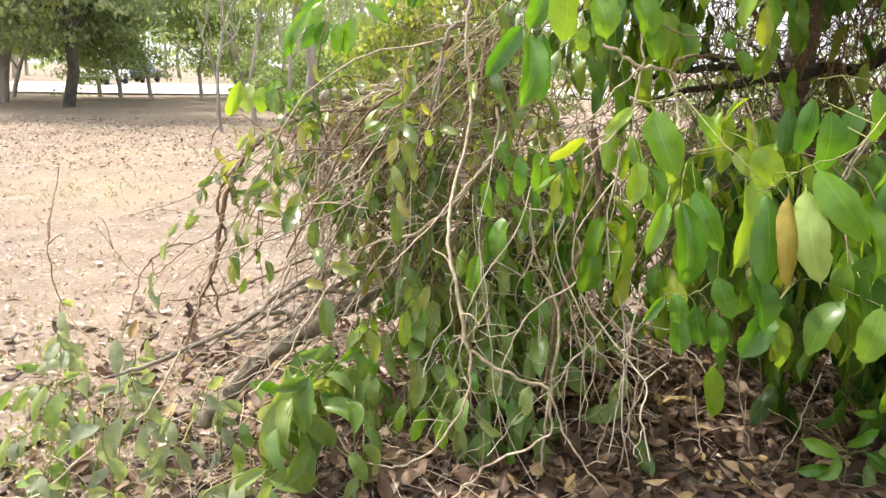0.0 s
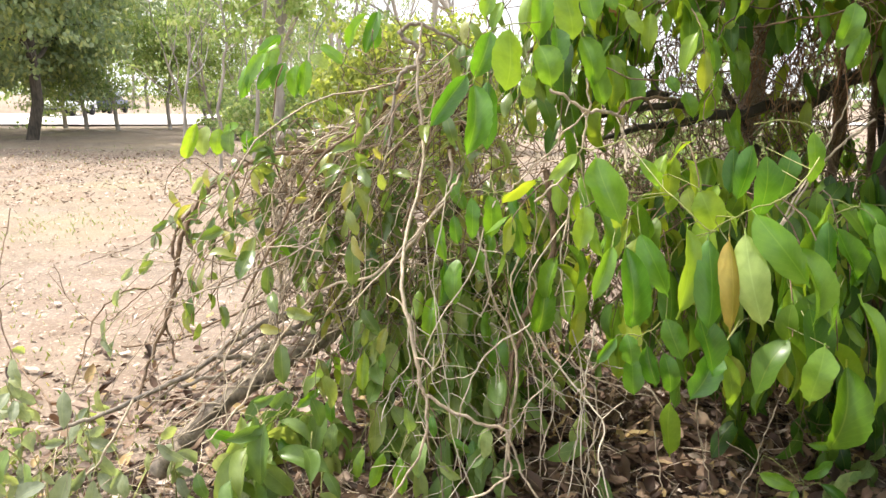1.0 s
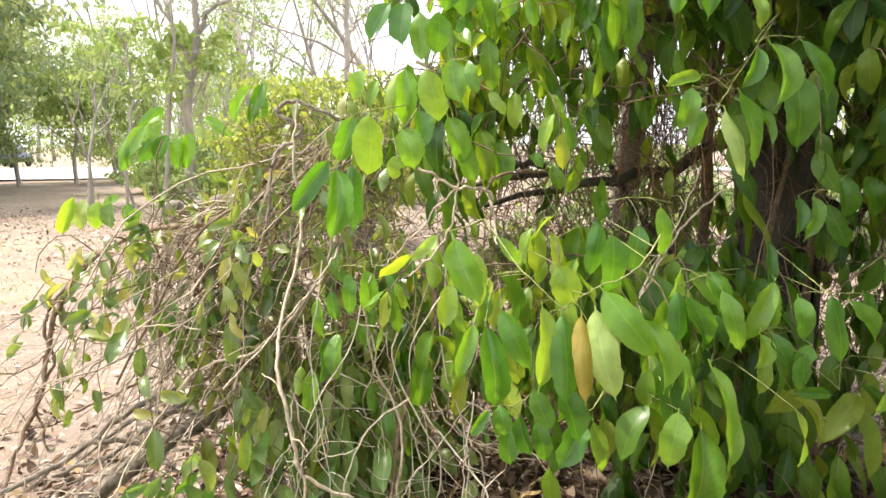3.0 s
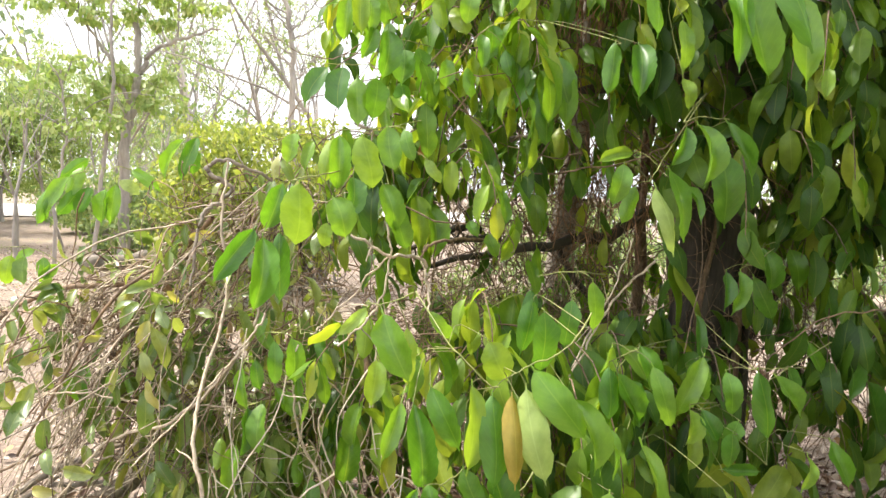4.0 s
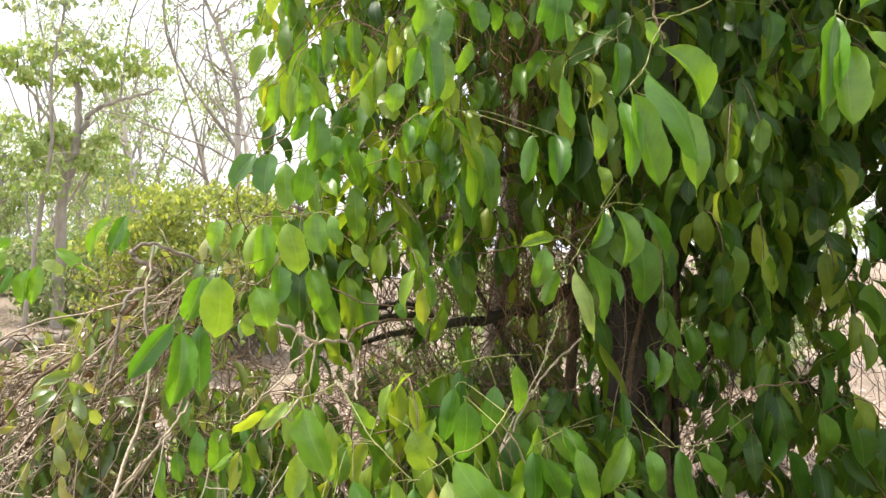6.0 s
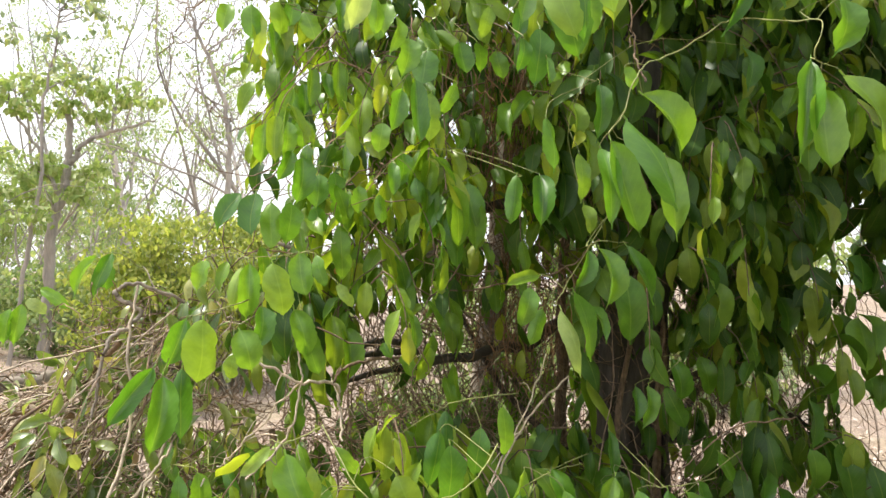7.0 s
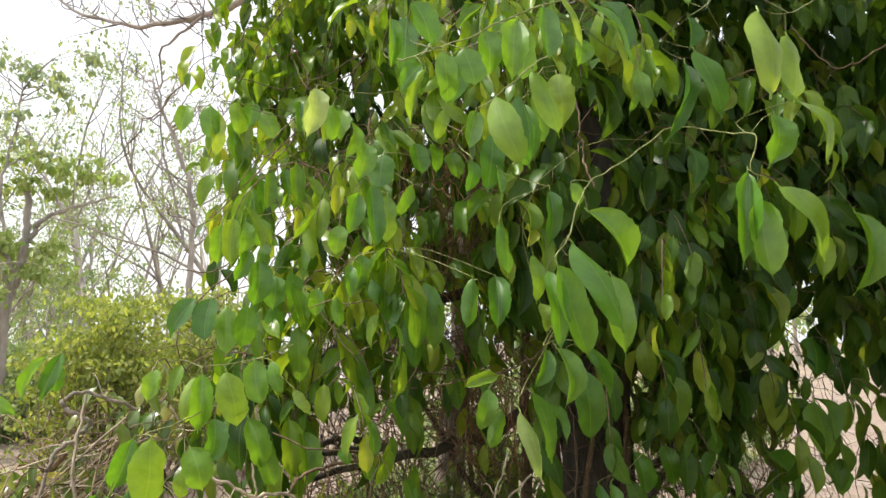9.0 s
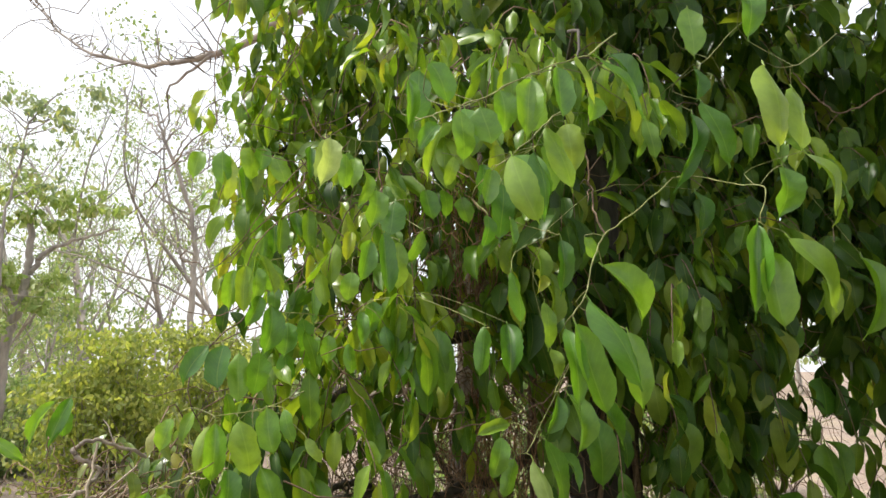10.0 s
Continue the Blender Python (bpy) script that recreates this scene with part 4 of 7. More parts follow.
sprig(host_tree, [(1.038, 1.02, 2.398), (1.114, 1.05, 2.382)], [(1.059, 1.02, 2.399, 1.147, 1.02, 2.265, 1.0), (1.054, 1.05, 2.321, 1.053, 1.05, 2.254, 1.9)], leaf_single)
sprig(host_tree, [(1.027, 1.1, 2.31), (0.913, 1.0, 2.216), (0.859, 0.97, 2.165), (0.798, 0.97, 2.114)], [(0.818, 0.95, 2.132, 0.85, 0.95, 1.992, 1.06), (0.882, 0.98, 2.156, 0.892, 0.98, 2.021, 1.04), (0.948, 1.05, 2.237, 0.991, 1.05, 2.093, 0.97), (0.801, 1.0, 2.117, 0.776, 1.0, 2.033, 1.15), (0.813, 1.05, 2.041, 0.804, 1.05, 1.973, 1.11)], leaf_single)
sprig(host_tree, [(1.504, 1.34, 2.262), (1.281, 1.2, 2.124), (1.087, 1.05, 2.024), (0.984, 0.95, 1.945), (0.927, 0.89, 1.873), (0.884, 0.87, 1.831)], [(0.887, 0.865, 1.819, 0.939, 0.865, 1.662, 1.01), (0.93, 0.89, 1.863, 0.984, 0.89, 1.7, 0.97), (1.023, 0.91, 1.809, 1.037, 0.91, 1.659, 0.92), (0.882, 0.89, 1.813, 0.892, 0.89, 1.673, 0.67), (1.036, 1.0, 1.945, 1.122, 1.0, 1.835, 1.18), (1.032, 1.05, 2.01, 1.052, 1.05, 1.962, 1.9)], leaf_single)
sprig(host_tree, [(1.071, 1.9, 1.862), (0.946, 1.76, 1.828)], [(0.916, 1.75, 1.795, 0.928, 1.75, 1.616, 0.93), (0.963, 1.75, 1.819, 0.988, 1.75, 1.666, 1.16), (0.886, 1.78, 1.804, 0.855, 1.78, 1.685, 0.8)], leaf_single)
sprig(host_tree, [(1.504, 1.34, 2.262), (1.503, 1.25, 2.241), (1.486, 1.1, 2.18), (1.476, 1.0, 2.14), (1.452, 1.0, 2.067), (1.491, 1.0, 2.05)], [(1.533, 1.0, 2.199, 1.518, 1.0, 2.072, 1.75), (1.608, 1.0, 2.241, 1.661, 1.0, 2.09, 1.46), (1.464, 1.02, 2.065, 1.424, 1.02, 1.853, 0.7), (1.468, 1.0, 1.998, 1.472, 1.0, 1.816, 1.16), (1.508, 0.98, 2.028, 1.612, 0.98, 1.872, 0.97)], leaf_single)
sprig(host_tree, [(2.143, 1.3, 2.783), (1.747, 1.1, 2.534), (1.592, 1.05, 2.471)], [(1.556, 1.05, 2.473, 1.507, 1.05, 2.231, 1.04), (1.676, 1.08, 2.444, 1.645, 1.08, 2.255, 1.47), (1.577, 1.1, 2.708, 1.572, 1.1, 2.554, 1.13)], leaf_single)
sprig(host_tree, [(1.907, 1.5, 2.838), (1.606, 1.3, 2.6), (1.52, 1.25, 2.555)], [(1.494, 1.2, 2.427, 1.536, 1.2, 2.249, 1.25), (1.529, 1.25, 2.549, 1.511, 1.25, 2.449, 1.9), (1.56, 1.3, 2.756, 1.526, 1.3, 2.584, 1.14), (1.508, 1.25, 2.417, 1.462, 1.25, 2.192, 0.55), (1.549, 1.4, 2.469, 1.573, 1.4, 2.371, 1.9), (2.277, 1.4, 2.98, 2.276, 1.4, 2.86, 1.67), (2.142, 1.3, 2.07, 2.153, 1.3, 1.821, 0.95)], leaf_single)
sprig(host_tree, [(0.395, 1.75, 1.535), (0.298, 1.55, 1.513), (0.234, 1.5, 1.498)], [(0.222, 1.52, 1.491, 0.191, 1.52, 1.381, 1.16), (0.258, 1.48, 1.492, 0.238, 1.48, 1.349, 1.72), (0.337, 1.55, 1.463, 0.374, 1.55, 1.371, 1.85), (0.164, 1.46, 1.393, 0.081, 1.46, 1.279, 0.94), (0.181, 1.47, 1.374, 0.171, 1.47, 1.22, 1.0), (0.217, 1.52, 1.384, 0.214, 1.52, 1.22, 0.78), (0.329, 1.6, 1.401, 0.313, 1.6, 1.343, 1.74)], leaf_single)
sprig(host_tree, [(0.644, 1.95, 1.699), (0.501, 1.78, 1.653), (0.361, 1.72, 1.633)], [(0.36, 1.7, 1.618, 0.362, 1.7, 1.47, 1.01), (0.347, 1.72, 1.611, 0.318, 1.72, 1.496, 1.0), (0.419, 1.72, 1.622, 0.439, 1.72, 1.485, 1.45), (0.489, 1.75, 1.65, 0.51, 1.75, 1.534, 1.46), (0.258, 1.8, 1.627, 0.234, 1.8, 1.54, 1.54), (0.509, 1.75, 1.45, 0.553, 1.75, 1.322, 1.25)], leaf_single)
sprig(host_tree, [(1.461, 1.8, 1.804), (1.252, 1.58, 1.688), (1.288, 1.56, 1.699), (1.373, 1.56, 1.697)], [(1.275, 1.55, 1.679, 1.298, 1.55, 1.511, 1.21), (1.261, 1.58, 1.674, 1.225, 1.58, 1.564, 1.08), (1.365, 1.56, 1.692, 1.433, 1.56, 1.523, 0.74), (1.396, 1.62, 1.615, 1.441, 1.62, 1.405, 1.18)], leaf_single)
sprig(host_tree, [(1.461, 1.8, 1.804), (1.187, 1.57, 1.574), (1.145, 1.55, 1.529)], [(1.081, 1.57, 1.57, 1.064, 1.57, 1.453, 1.16), (1.117, 1.57, 1.513, 1.073, 1.57, 1.412, 1.12), (1.15, 1.53, 1.514, 1.187, 1.53, 1.333, 0.79), (1.206, 1.56, 1.56, 1.263, 1.56, 1.376, 0.91), (1.267, 1.6, 1.518, 1.313, 1.6, 1.421, 1.43), (1.12, 1.6, 1.602, 1.021, 1.6, 1.572, 1.03)], leaf_single, odd={2: leaf_lime})
sprig(host_tree, [(1.039, 1.85, 1.915), (0.955, 1.75, 1.874), (0.88, 1.72, 1.825)], [(0.896, 1.72, 1.819, 0.928, 1.72, 1.662, 1.05), (0.96, 1.74, 1.865, 0.987, 1.74, 1.713, 1.27), (0.887, 1.76, 1.825, 0.833, 1.76, 1.699, 0.95)], leaf_single)
sprig(host_tree, [(1.735, 1.8, 1.338), (1.549, 1.66, 1.298)], [(1.505, 1.65, 1.283, 1.485, 1.65, 1.152, 1.16), (1.48, 1.68, 1.279, 1.456, 1.68, 1.172, 1.24)], leaf_single)
sprig(vine_heap, [(-0.202, 2.66, 1.464), (-0.302, 2.62, 1.529), (-0.375, 2.6, 1.537), (-0.474, 2.58, 1.51), (-0.554, 2.56, 1.453)], [(-0.525, 2.56, 1.483, -0.601, 2.56, 1.33, 0.84), (-0.491, 2.57, 1.503, -0.563, 2.57, 1.35, 0.92), (-0.459, 2.57, 1.458, -0.536, 2.57, 1.366, 1.18), (-0.426, 2.58, 1.465, -0.474, 2.58, 1.358, 1.24), (-0.445, 2.62, 1.566, -0.541, 2.62, 1.497, 1.11), (-0.46, 2.6, 1.535, -0.501, 2.6, 1.424, 1.14), (-0.382, 2.58, 1.46, -0.396, 2.58, 1.331, 1.21), (-0.348, 2.58, 1.477, -0.364, 2.58, 1.331, 1.0), (-0.328, 2.55, 1.493, -0.269, 2.55, 1.442, 1.62), (-0.299, 2.6, 1.529, -0.192, 2.6, 1.455, 0.91)], leaf_single, odd={8: leaf_shrub})
sprig(vine_heap, [(0.053, 2.7, 1.572), (-0.047, 2.66, 1.652), (-0.115, 2.64, 1.658)], [(-0.131, 2.64, 1.648, -0.204, 2.64, 1.493, 0.81), (-0.082, 2.65, 1.66, -0.134, 2.65, 1.482, 0.75), (-0.1, 2.68, 1.62, -0.102, 2.68, 1.521, 1.77)], leaf_single)
sprig(vine_heap, [(-0.483, 2.6, 1.149), (-0.599, 2.56, 1.245), (-0.736, 2.54, 1.252)], [(-0.754, 2.54, 1.246, -0.807, 2.54, 1.103, 0.93), (-0.719, 2.54, 1.236, -0.725, 2.54, 1.118, 1.39), (-0.673, 2.55, 1.226, -0.695, 2.55, 1.127, 1.42), (-0.633, 2.55, 1.22, -0.641, 2.55, 1.12, 1.78), (-0.604, 2.56, 1.245, -0.669, 2.56, 1.211, 1.29), (-0.578, 2.56, 1.219, -0.563, 2.56, 1.134, 1.54), (-0.534, 2.57, 1.194, -0.592, 2.57, 1.125, 1.23)], leaf_single, odd={1: leaf_shrub, 3: leaf_shrub})
sprig(host_tree, [(0.966, 1.5, 0.929), (0.933, 1.35, 0.837)], [(0.938, 1.35, 0.965, 0.96, 1.335, 0.842, 1.0), (0.94, 1.45, 0.914, 0.927, 1.435, 0.781, 1.0), (0.95, 1.5, 0.859, 0.976, 1.485, 0.735, 1.0)], leaf_single)
sprig(host_tree, [(0.164, 1.95, 0.963), (0.151, 1.85, 0.889)], [(0.136, 1.85, 0.881, 0.114, 1.835, 0.745, 1.0), (0.172, 1.85, 0.891, 0.176, 1.835, 0.764, 1.0), (0.107, 1.85, 0.779, 0.096, 1.835, 0.658, 1.0), (0.209, 1.95, 0.904, 0.253, 1.935, 0.829, 1.0), (0.065, 1.9, 0.782, 0.05, 1.885, 0.698, 1.0), (0.241, 1.93, 0.9, 0.26, 1.915, 0.817, 1.0)], leaf_single)
sprig(host_tree, [(0.274, 1.95, 1.133), (0.276, 1.85, 1.081)], [(0.319, 1.85, 1.076, 0.347, 1.835, 0.989, 1.0), (0.274, 1.95, 0.965, 0.268, 1.935, 0.864, 1.0), (0.375, 1.95, 1.101, 0.412, 1.935, 1.004, 1.0), (0.158, 1.95, 1.131, 0.194, 1.935, 1.017, 1.0)], leaf_single)
sprig(host_tree, [(0.337, 2.1, 0.657), (0.322, 2.0, 0.611)], [(0.317, 2.0, 0.601, 0.323, 1.985, 0.443, 1.0), (0.276, 2.0, 0.686, 0.271, 1.985, 0.577, 1.0), (0.415, 2.15, 0.743, 0.42, 2.135, 0.628, 1.0), (0.233, 2.1, 0.675, 0.226, 2.085, 0.581, 1.0), (0.498, 2.2, 0.791, 0.503, 2.185, 0.675, 1.0), (0.393, 2.1, 0.499, 0.407, 2.085, 0.382, 1.0)], leaf_single)
sprig(vine_heap, [(-0.467, 2.45, 0.975), (-0.571, 2.4, 0.959)], [(-0.556, 2.4, 0.969, -0.571, 2.385, 0.872, 1.0), (-0.523, 2.4, 0.976, -0.527, 2.385, 0.9, 1.0), (-0.488, 2.4, 0.971, -0.482, 2.385, 0.901, 1.0), (-0.58, 2.4, 0.989, -0.538, 2.385, 0.941, 1.0)], leaf_lime)
sprig(vine_heap, [(-0.706, 2.5, 1.039), (-0.65, 2.45, 1.065)], [(-0.712, 2.45, 1.058, -0.763, 2.435, 0.992, 1.0), (-0.671, 2.45, 1.058, -0.711, 2.435, 1.01, 1.0), (-0.65, 2.45, 1.065, -0.606, 2.435, 1.036, 1.0)], leaf_pale)
sprig(vine_heap, [(-0.775, 2.35, 0.881), (-0.842, 2.35, 0.797)], [(-0.857, 2.35, 0.869, -0.866, 2.335, 0.816, 1.0), (-0.893, 2.35, 0.797, -0.912, 2.335, 0.741, 1.0), (-0.958, 2.35, 0.743, -0.994, 2.335, 0.693, 1.0), (-0.812, 2.35, 0.931, -0.781, 2.335, 0.883, 1.0)], leaf_pale)
sprig(vine_heap, [(-0.876, 2.2, 0.708), (-0.896, 2.1, 0.714), (-0.928, 2.1, 0.655)], [(-0.901, 2.1, 0.733, -0.908, 2.085, 0.669, 1.0), (-0.955, 2.1, 0.635, -0.948, 2.085, 0.561, 1.0), (-0.937, 2.1, 0.557, -0.949, 2.085, 0.498, 1.0), (-0.974, 2.1, 0.566, -0.934, 2.085, 0.522, 1.0)], leaf_pale)
sprig(vine_heap, [(-0.233, 2.2, 0.972), (-0.303, 2.15, 0.922)], [(-0.344, 2.15, 0.937, -0.346, 2.135, 0.811, 1.3), (-0.266, 2.15, 0.923, -0.288, 2.135, 0.84, 1.0), (-0.214, 2.15, 0.924, -0.219, 2.135, 0.841, 1.0), (-0.173, 2.15, 0.906, -0.131, 2.135, 0.824, 1.0), (-0.117, 2.15, 0.925, -0.088, 2.135, 0.844, 1.0), (-0.404, 2.25, 0.904, -0.394, 2.235, 0.808, 1.0), (-0.158, 2.2, 0.78, -0.138, 2.185, 0.705, 1.0), (-0.072, 2.2, 0.899, -0.02, 2.185, 0.864, 1.0)], leaf_single)
sprig(vine_heap, [(-0.087, 2.3, 1.192), (-0.095, 2.25, 1.167)], [(-0.095, 2.25, 1.185, -0.094, 2.235, 1.102, 1.0), (-0.049, 2.25, 1.268, -0.063, 2.235, 1.199, 1.0), (-0.123, 2.25, 1.221, -0.16, 2.235, 1.157, 1.0), (-0.01, 2.35, 1.162, -0.029, 2.335, 1.095, 1.0), (0.124, 2.25, 1.114, 0.11, 2.235, 1.031, 1.0), (0.029, 2.25, 1.131, 0.011, 2.235, 1.067, 1.0), (-0.188, 2.35, 1.101, -0.167, 2.335, 1.014, 1.0)], leaf_single)
sprig(vine_heap, [(-0.298, 2.4, 0.646), (-0.267, 2.3, 0.63)], [(-0.165, 2.3, 0.757, -0.184, 2.285, 0.657, 1.0), (-0.043, 2.3, 0.718, -0.062, 2.285, 0.617, 1.0), (0.04, 2.3, 0.614, 0.031, 2.285, 0.512, 1.0), (-0.041, 2.3, 0.549, -0.019, 2.285, 0.446, 1.0), (-0.124, 2.3, 0.59, -0.133, 2.285, 0.498, 1.0)], leaf_single)
sprig(low_shrub, [(-0.145, 2.0, 0.448), (-0.106, 1.95, 0.574)], [(-0.106, 1.95, 0.568, -0.11, 1.935, 0.449, 1.0), (-0.062, 1.95, 0.621, -0.073, 1.935, 0.552, 1.0), (-0.049, 1.95, 0.569, -0.041, 1.935, 0.503, 1.0), (-0.072, 2.0, 0.528, -0.089, 1.985, 0.416, 1.0), (0.02, 2.0, 0.471, 0.041, 1.985, 0.359, 1.0), (-0.008, 2.05, 0.51, -0.016, 2.035, 0.416, 1.0)], leaf_single)
sprig(low_shrub, [(-0.192, 1.9, 0.316), (-0.22, 1.85, 0.471)], [(-0.195, 1.85, 0.475, -0.194, 1.835, 0.386, 1.0), (-0.192, 1.82, 0.396, -0.193, 1.805, 0.303, 1.2), (-0.261, 1.85, 0.424, -0.285, 1.835, 0.297, 1.0), (-0.315, 1.9, 0.41, -0.332, 1.885, 0.321, 1.0), (-0.156, 1.9, 0.47, -0.128, 1.885, 0.363, 1.0), (-0.243, 1.9, 0.469, -0.312, 1.885, 0.417, 1.0)], leaf_single)
sprig(low_shrub, [(-0.383, 1.85, 0.202), (-0.391, 1.75, 0.44)], [(-0.444, 1.75, 0.457, -0.483, 1.735, 0.345, 1.0), (-0.405, 1.75, 0.454, -0.426, 1.735, 0.368, 1.0), (-0.376, 1.75, 0.378, -0.44, 1.735, 0.262, 1.15), (-0.343, 1.75, 0.387, -0.268, 1.735, 0.324, 1.0), (-0.478, 1.83, 0.346, -0.558, 1.815, 0.389, 1.0), (-0.416, 1.8, 0.471, -0.337, 1.785, 0.515, 1.0), (-0.372, 1.83, 0.441, -0.317, 1.815, 0.521, 1.0)], leaf_single)
sprig(low_shrub, [(0.025, 1.8, 0.16), (0.005, 1.75, 0.33)], [(-0.041, 1.75, 0.332, -0.087, 1.735, 0.227, 1.0), (0.007, 1.75, 0.319, 0.014, 1.735, 0.199, 1.0), (0.072, 1.7, 0.401, 0.063, 1.685, 0.295, 1.0), (-0.107, 1.83, 0.305, -0.124, 1.815, 0.217, 1.0), (0.123, 1.75, 0.304, 0.19, 1.735, 0.249, 1.0), (0.154, 1.75, 0.378, 0.212, 1.735, 0.332, 1.0), (0.094, 1.75, 0.448, 0.111, 1.735, 0.384, 1.0), (0.037, 1.75, 0.394, 0.019, 1.735, 0.489, 1.0), (0.151, 1.75, 0.449, 0.168, 1.735, 0.403, 1.0)], leaf_single)
sprig(low_shrub, [(0.219, 1.85, 0.212), (0.223, 1.85, 0.329)], [(0.224, 1.85, 0.319, 0.261, 1.835, 0.222, 1.0), (0.266, 1.85, 0.348, 0.303, 1.835, 0.261, 1.0), (0.149, 1.85, 0.192, 0.133, 1.835, 0.101, 1.0), (0.222, 1.85, 0.153, 0.233, 1.835, 0.062, 1.0), (0.291, 1.95, 0.438, 0.277, 1.935, 0.327, 1.0)], leaf_single)
sprig(seedling_a, [(-0.985, 1.75, 0.077), (-0.942, 1.75, 0.249), (-0.928, 1.75, 0.536)], [(-0.928, 1.75, 0.54, -0.925, 1.735, 0.438, 1.2), (-0.916, 1.7, 0.317, -0.943, 1.685, 0.133, 0.9), (-0.852, 1.7, 0.291, -0.852, 1.685, 0.174, 0.9), (-0.896, 1.75, 0.296, -0.937, 1.735, 0.239, 1.0), (-0.86, 1.8, 0.517, -0.838, 1.785, 0.453, 1.0), (-0.796, 1.75, 0.292, -0.819, 1.735, 0.244, 1.0)], leaf_pale)
sprig(seedling_b, [(-1.113, 1.65, 0.122), (-1.067, 1.65, 0.424)], [(-1.087, 1.65, 0.437, -1.118, 1.635, 0.342, 1.0), (-1.044, 1.65, 0.418, -1.061, 1.635, 0.308, 1.1), (-1.137, 1.65, 0.423, -1.184, 1.635, 0.361, 1.0), (-1.115, 1.65, 0.474, -1.147, 1.635, 0.514, 1.0), (-1.024, 1.65, 0.459, -0.966, 1.635, 0.492, 1.0), (-1.111, 1.65, 0.328, -1.116, 1.635, 0.257, 1.0), (-1.003, 1.65, 0.374, -0.957, 1.635, 0.295, 1.0), (-1.184, 1.65, 0.422, -1.231, 1.635, 0.36, 1.0), (-1.212, 1.65, 0.283, -1.231, 1.635, 0.193, 1.0), (-1.144, 1.65, 0.49, -1.07, 1.635, 0.515, 1.0)], leaf_shrub)
sprig(seedling_c, [(-0.817, 1.75, 0.041), (-0.771, 1.75, 0.195)], [(-0.823, 1.75, 0.176, -0.843, 1.735, 0.07, 1.0), (-0.772, 1.75, 0.176, -0.73, 1.735, 0.101, 1.0), (-0.744, 1.75, 0.215, -0.68, 1.735, 0.168, 1.0), (-0.756, 1.85, 0.289, -0.755, 1.835, 0.235, 1.0), (-0.728, 1.85, 0.316, -0.636, 1.835, 0.268, 1.0), (-0.804, 1.75, 0.195, -0.855, 1.735, 0.127, 1.0), (-0.71, 1.85, 0.332, -0.649, 1.835, 0.397, 1.0)], leaf_pale)
sprig(seedling_d, [(-0.998, 1.7, 0.052), (-0.995, 1.7, 0.312)], [(-0.995, 1.7, 0.312, -1.037, 1.685, 0.229, 1.0), (-0.986, 1.7, 0.321, -0.942, 1.685, 0.285, 1.0), (-1.011, 1.7, 0.383, -0.97, 1.685, 0.469, 1.0), (-0.969, 1.7, 0.401, -0.895, 1.685, 0.427, 1.0), (-0.88, 1.7, 0.403, -0.838, 1.685, 0.358, 1.0), (-0.846, 1.7, 0.421, -0.788, 1.685, 0.472, 1.0)], leaf_pale)
sprig(seedling_e, [(1.269, 1.8, 0.022), (1.194, 1.7, 0.24)], [(1.056, 1.7, 0.278, 1.153, 1.685, 0.239, 1.0), (1.055, 1.7, 0.173, 1.142, 1.685, 0.202, 1.0), (1.191, 1.7, 0.258, 1.269, 1.685, 0.323, 1.0), (1.243, 1.7, 0.241, 1.305, 1.685, 0.196, 1.0), (1.222, 1.75, 0.341, 1.297, 1.735, 0.341, 1.0), (1.161, 1.7, 0.239, 1.1, 1.685, 0.155, 1.0)], leaf_single)
sprig(host_tree, [(1.881, 1.7, 1.056), (1.541, 1.55, 0.988)], [(1.797, 1.7, 1.058, 1.842, 1.685, 0.954, 1.08)], leaf_single)
sprig(host_tree, [(1.514, 1.5, 0.769), (1.279, 1.45, 0.948)], [(1.337, 1.45, 0.788, 1.445, 1.435, 0.778, 0.86), (1.665, 1.45, 0.847, 1.7, 1.435, 0.718, 1.08), (1.595, 1.45, 0.814, 1.534, 1.435, 0.733, 1.08), (1.086, 1.5, 0.876, 1.051, 1.485, 0.767, 1.08)], leaf_single)
sprig(host_tree, [(1.566, 1.6, 2.584), (1.178, 1.35, 2.532), (0.893, 1.35, 2.389)], [(0.893, 1.35, 2.384, 0.898, 1.335, 2.251, 1.42), (1.072, 1.33, 2.49, 1.05, 1.315, 2.318, 1.53), (1.341, 1.37, 2.611, 1.406, 1.355, 2.452, 1.06), (0.809, 1.45, 2.515, 0.783, 1.435, 2.355, 1.18), (0.847, 1.45, 2.537, 0.88, 1.435, 2.422, 1.18)], leaf_single)
sprig(host_tree, [(1.226, 1.5, 2.459), (1.109, 1.4, 2.319)], [(1.03, 1.37, 2.284, 1.105, 1.355, 2.117, 1.47), (1.142, 1.4, 2.331, 1.147, 1.385, 2.187, 1.53), (1.229, 1.43, 2.416, 1.247, 1.415, 2.252, 1.42), (1.065, 1.5, 2.245, 1.043, 1.485, 2.077, 1.18), (1.03, 1.55, 2.312, 1.014, 1.535, 2.202, 1.18), (1.437, 1.6, 2.456, 1.463, 1.585, 2.356, 1.18), (1.584, 1.6, 2.531, 1.588, 1.585, 2.397, 1.18)], leaf_single)
sprig(host_tree, [(0.732, 2.3, 2.635), (0.688, 2.1, 2.526)], [(0.69, 2.1, 2.526, 0.656, 2.085, 2.36, 0.73), (0.737, 2.15, 2.489, 0.727, 2.135, 2.363, 1.18), (0.649, 2.15, 2.509, 0.641, 2.135, 2.384, 1.18), (0.786, 2.15, 2.505, 0.765, 2.135, 2.377, 1.18)], leaf_single, odd={0: leaf_lime})
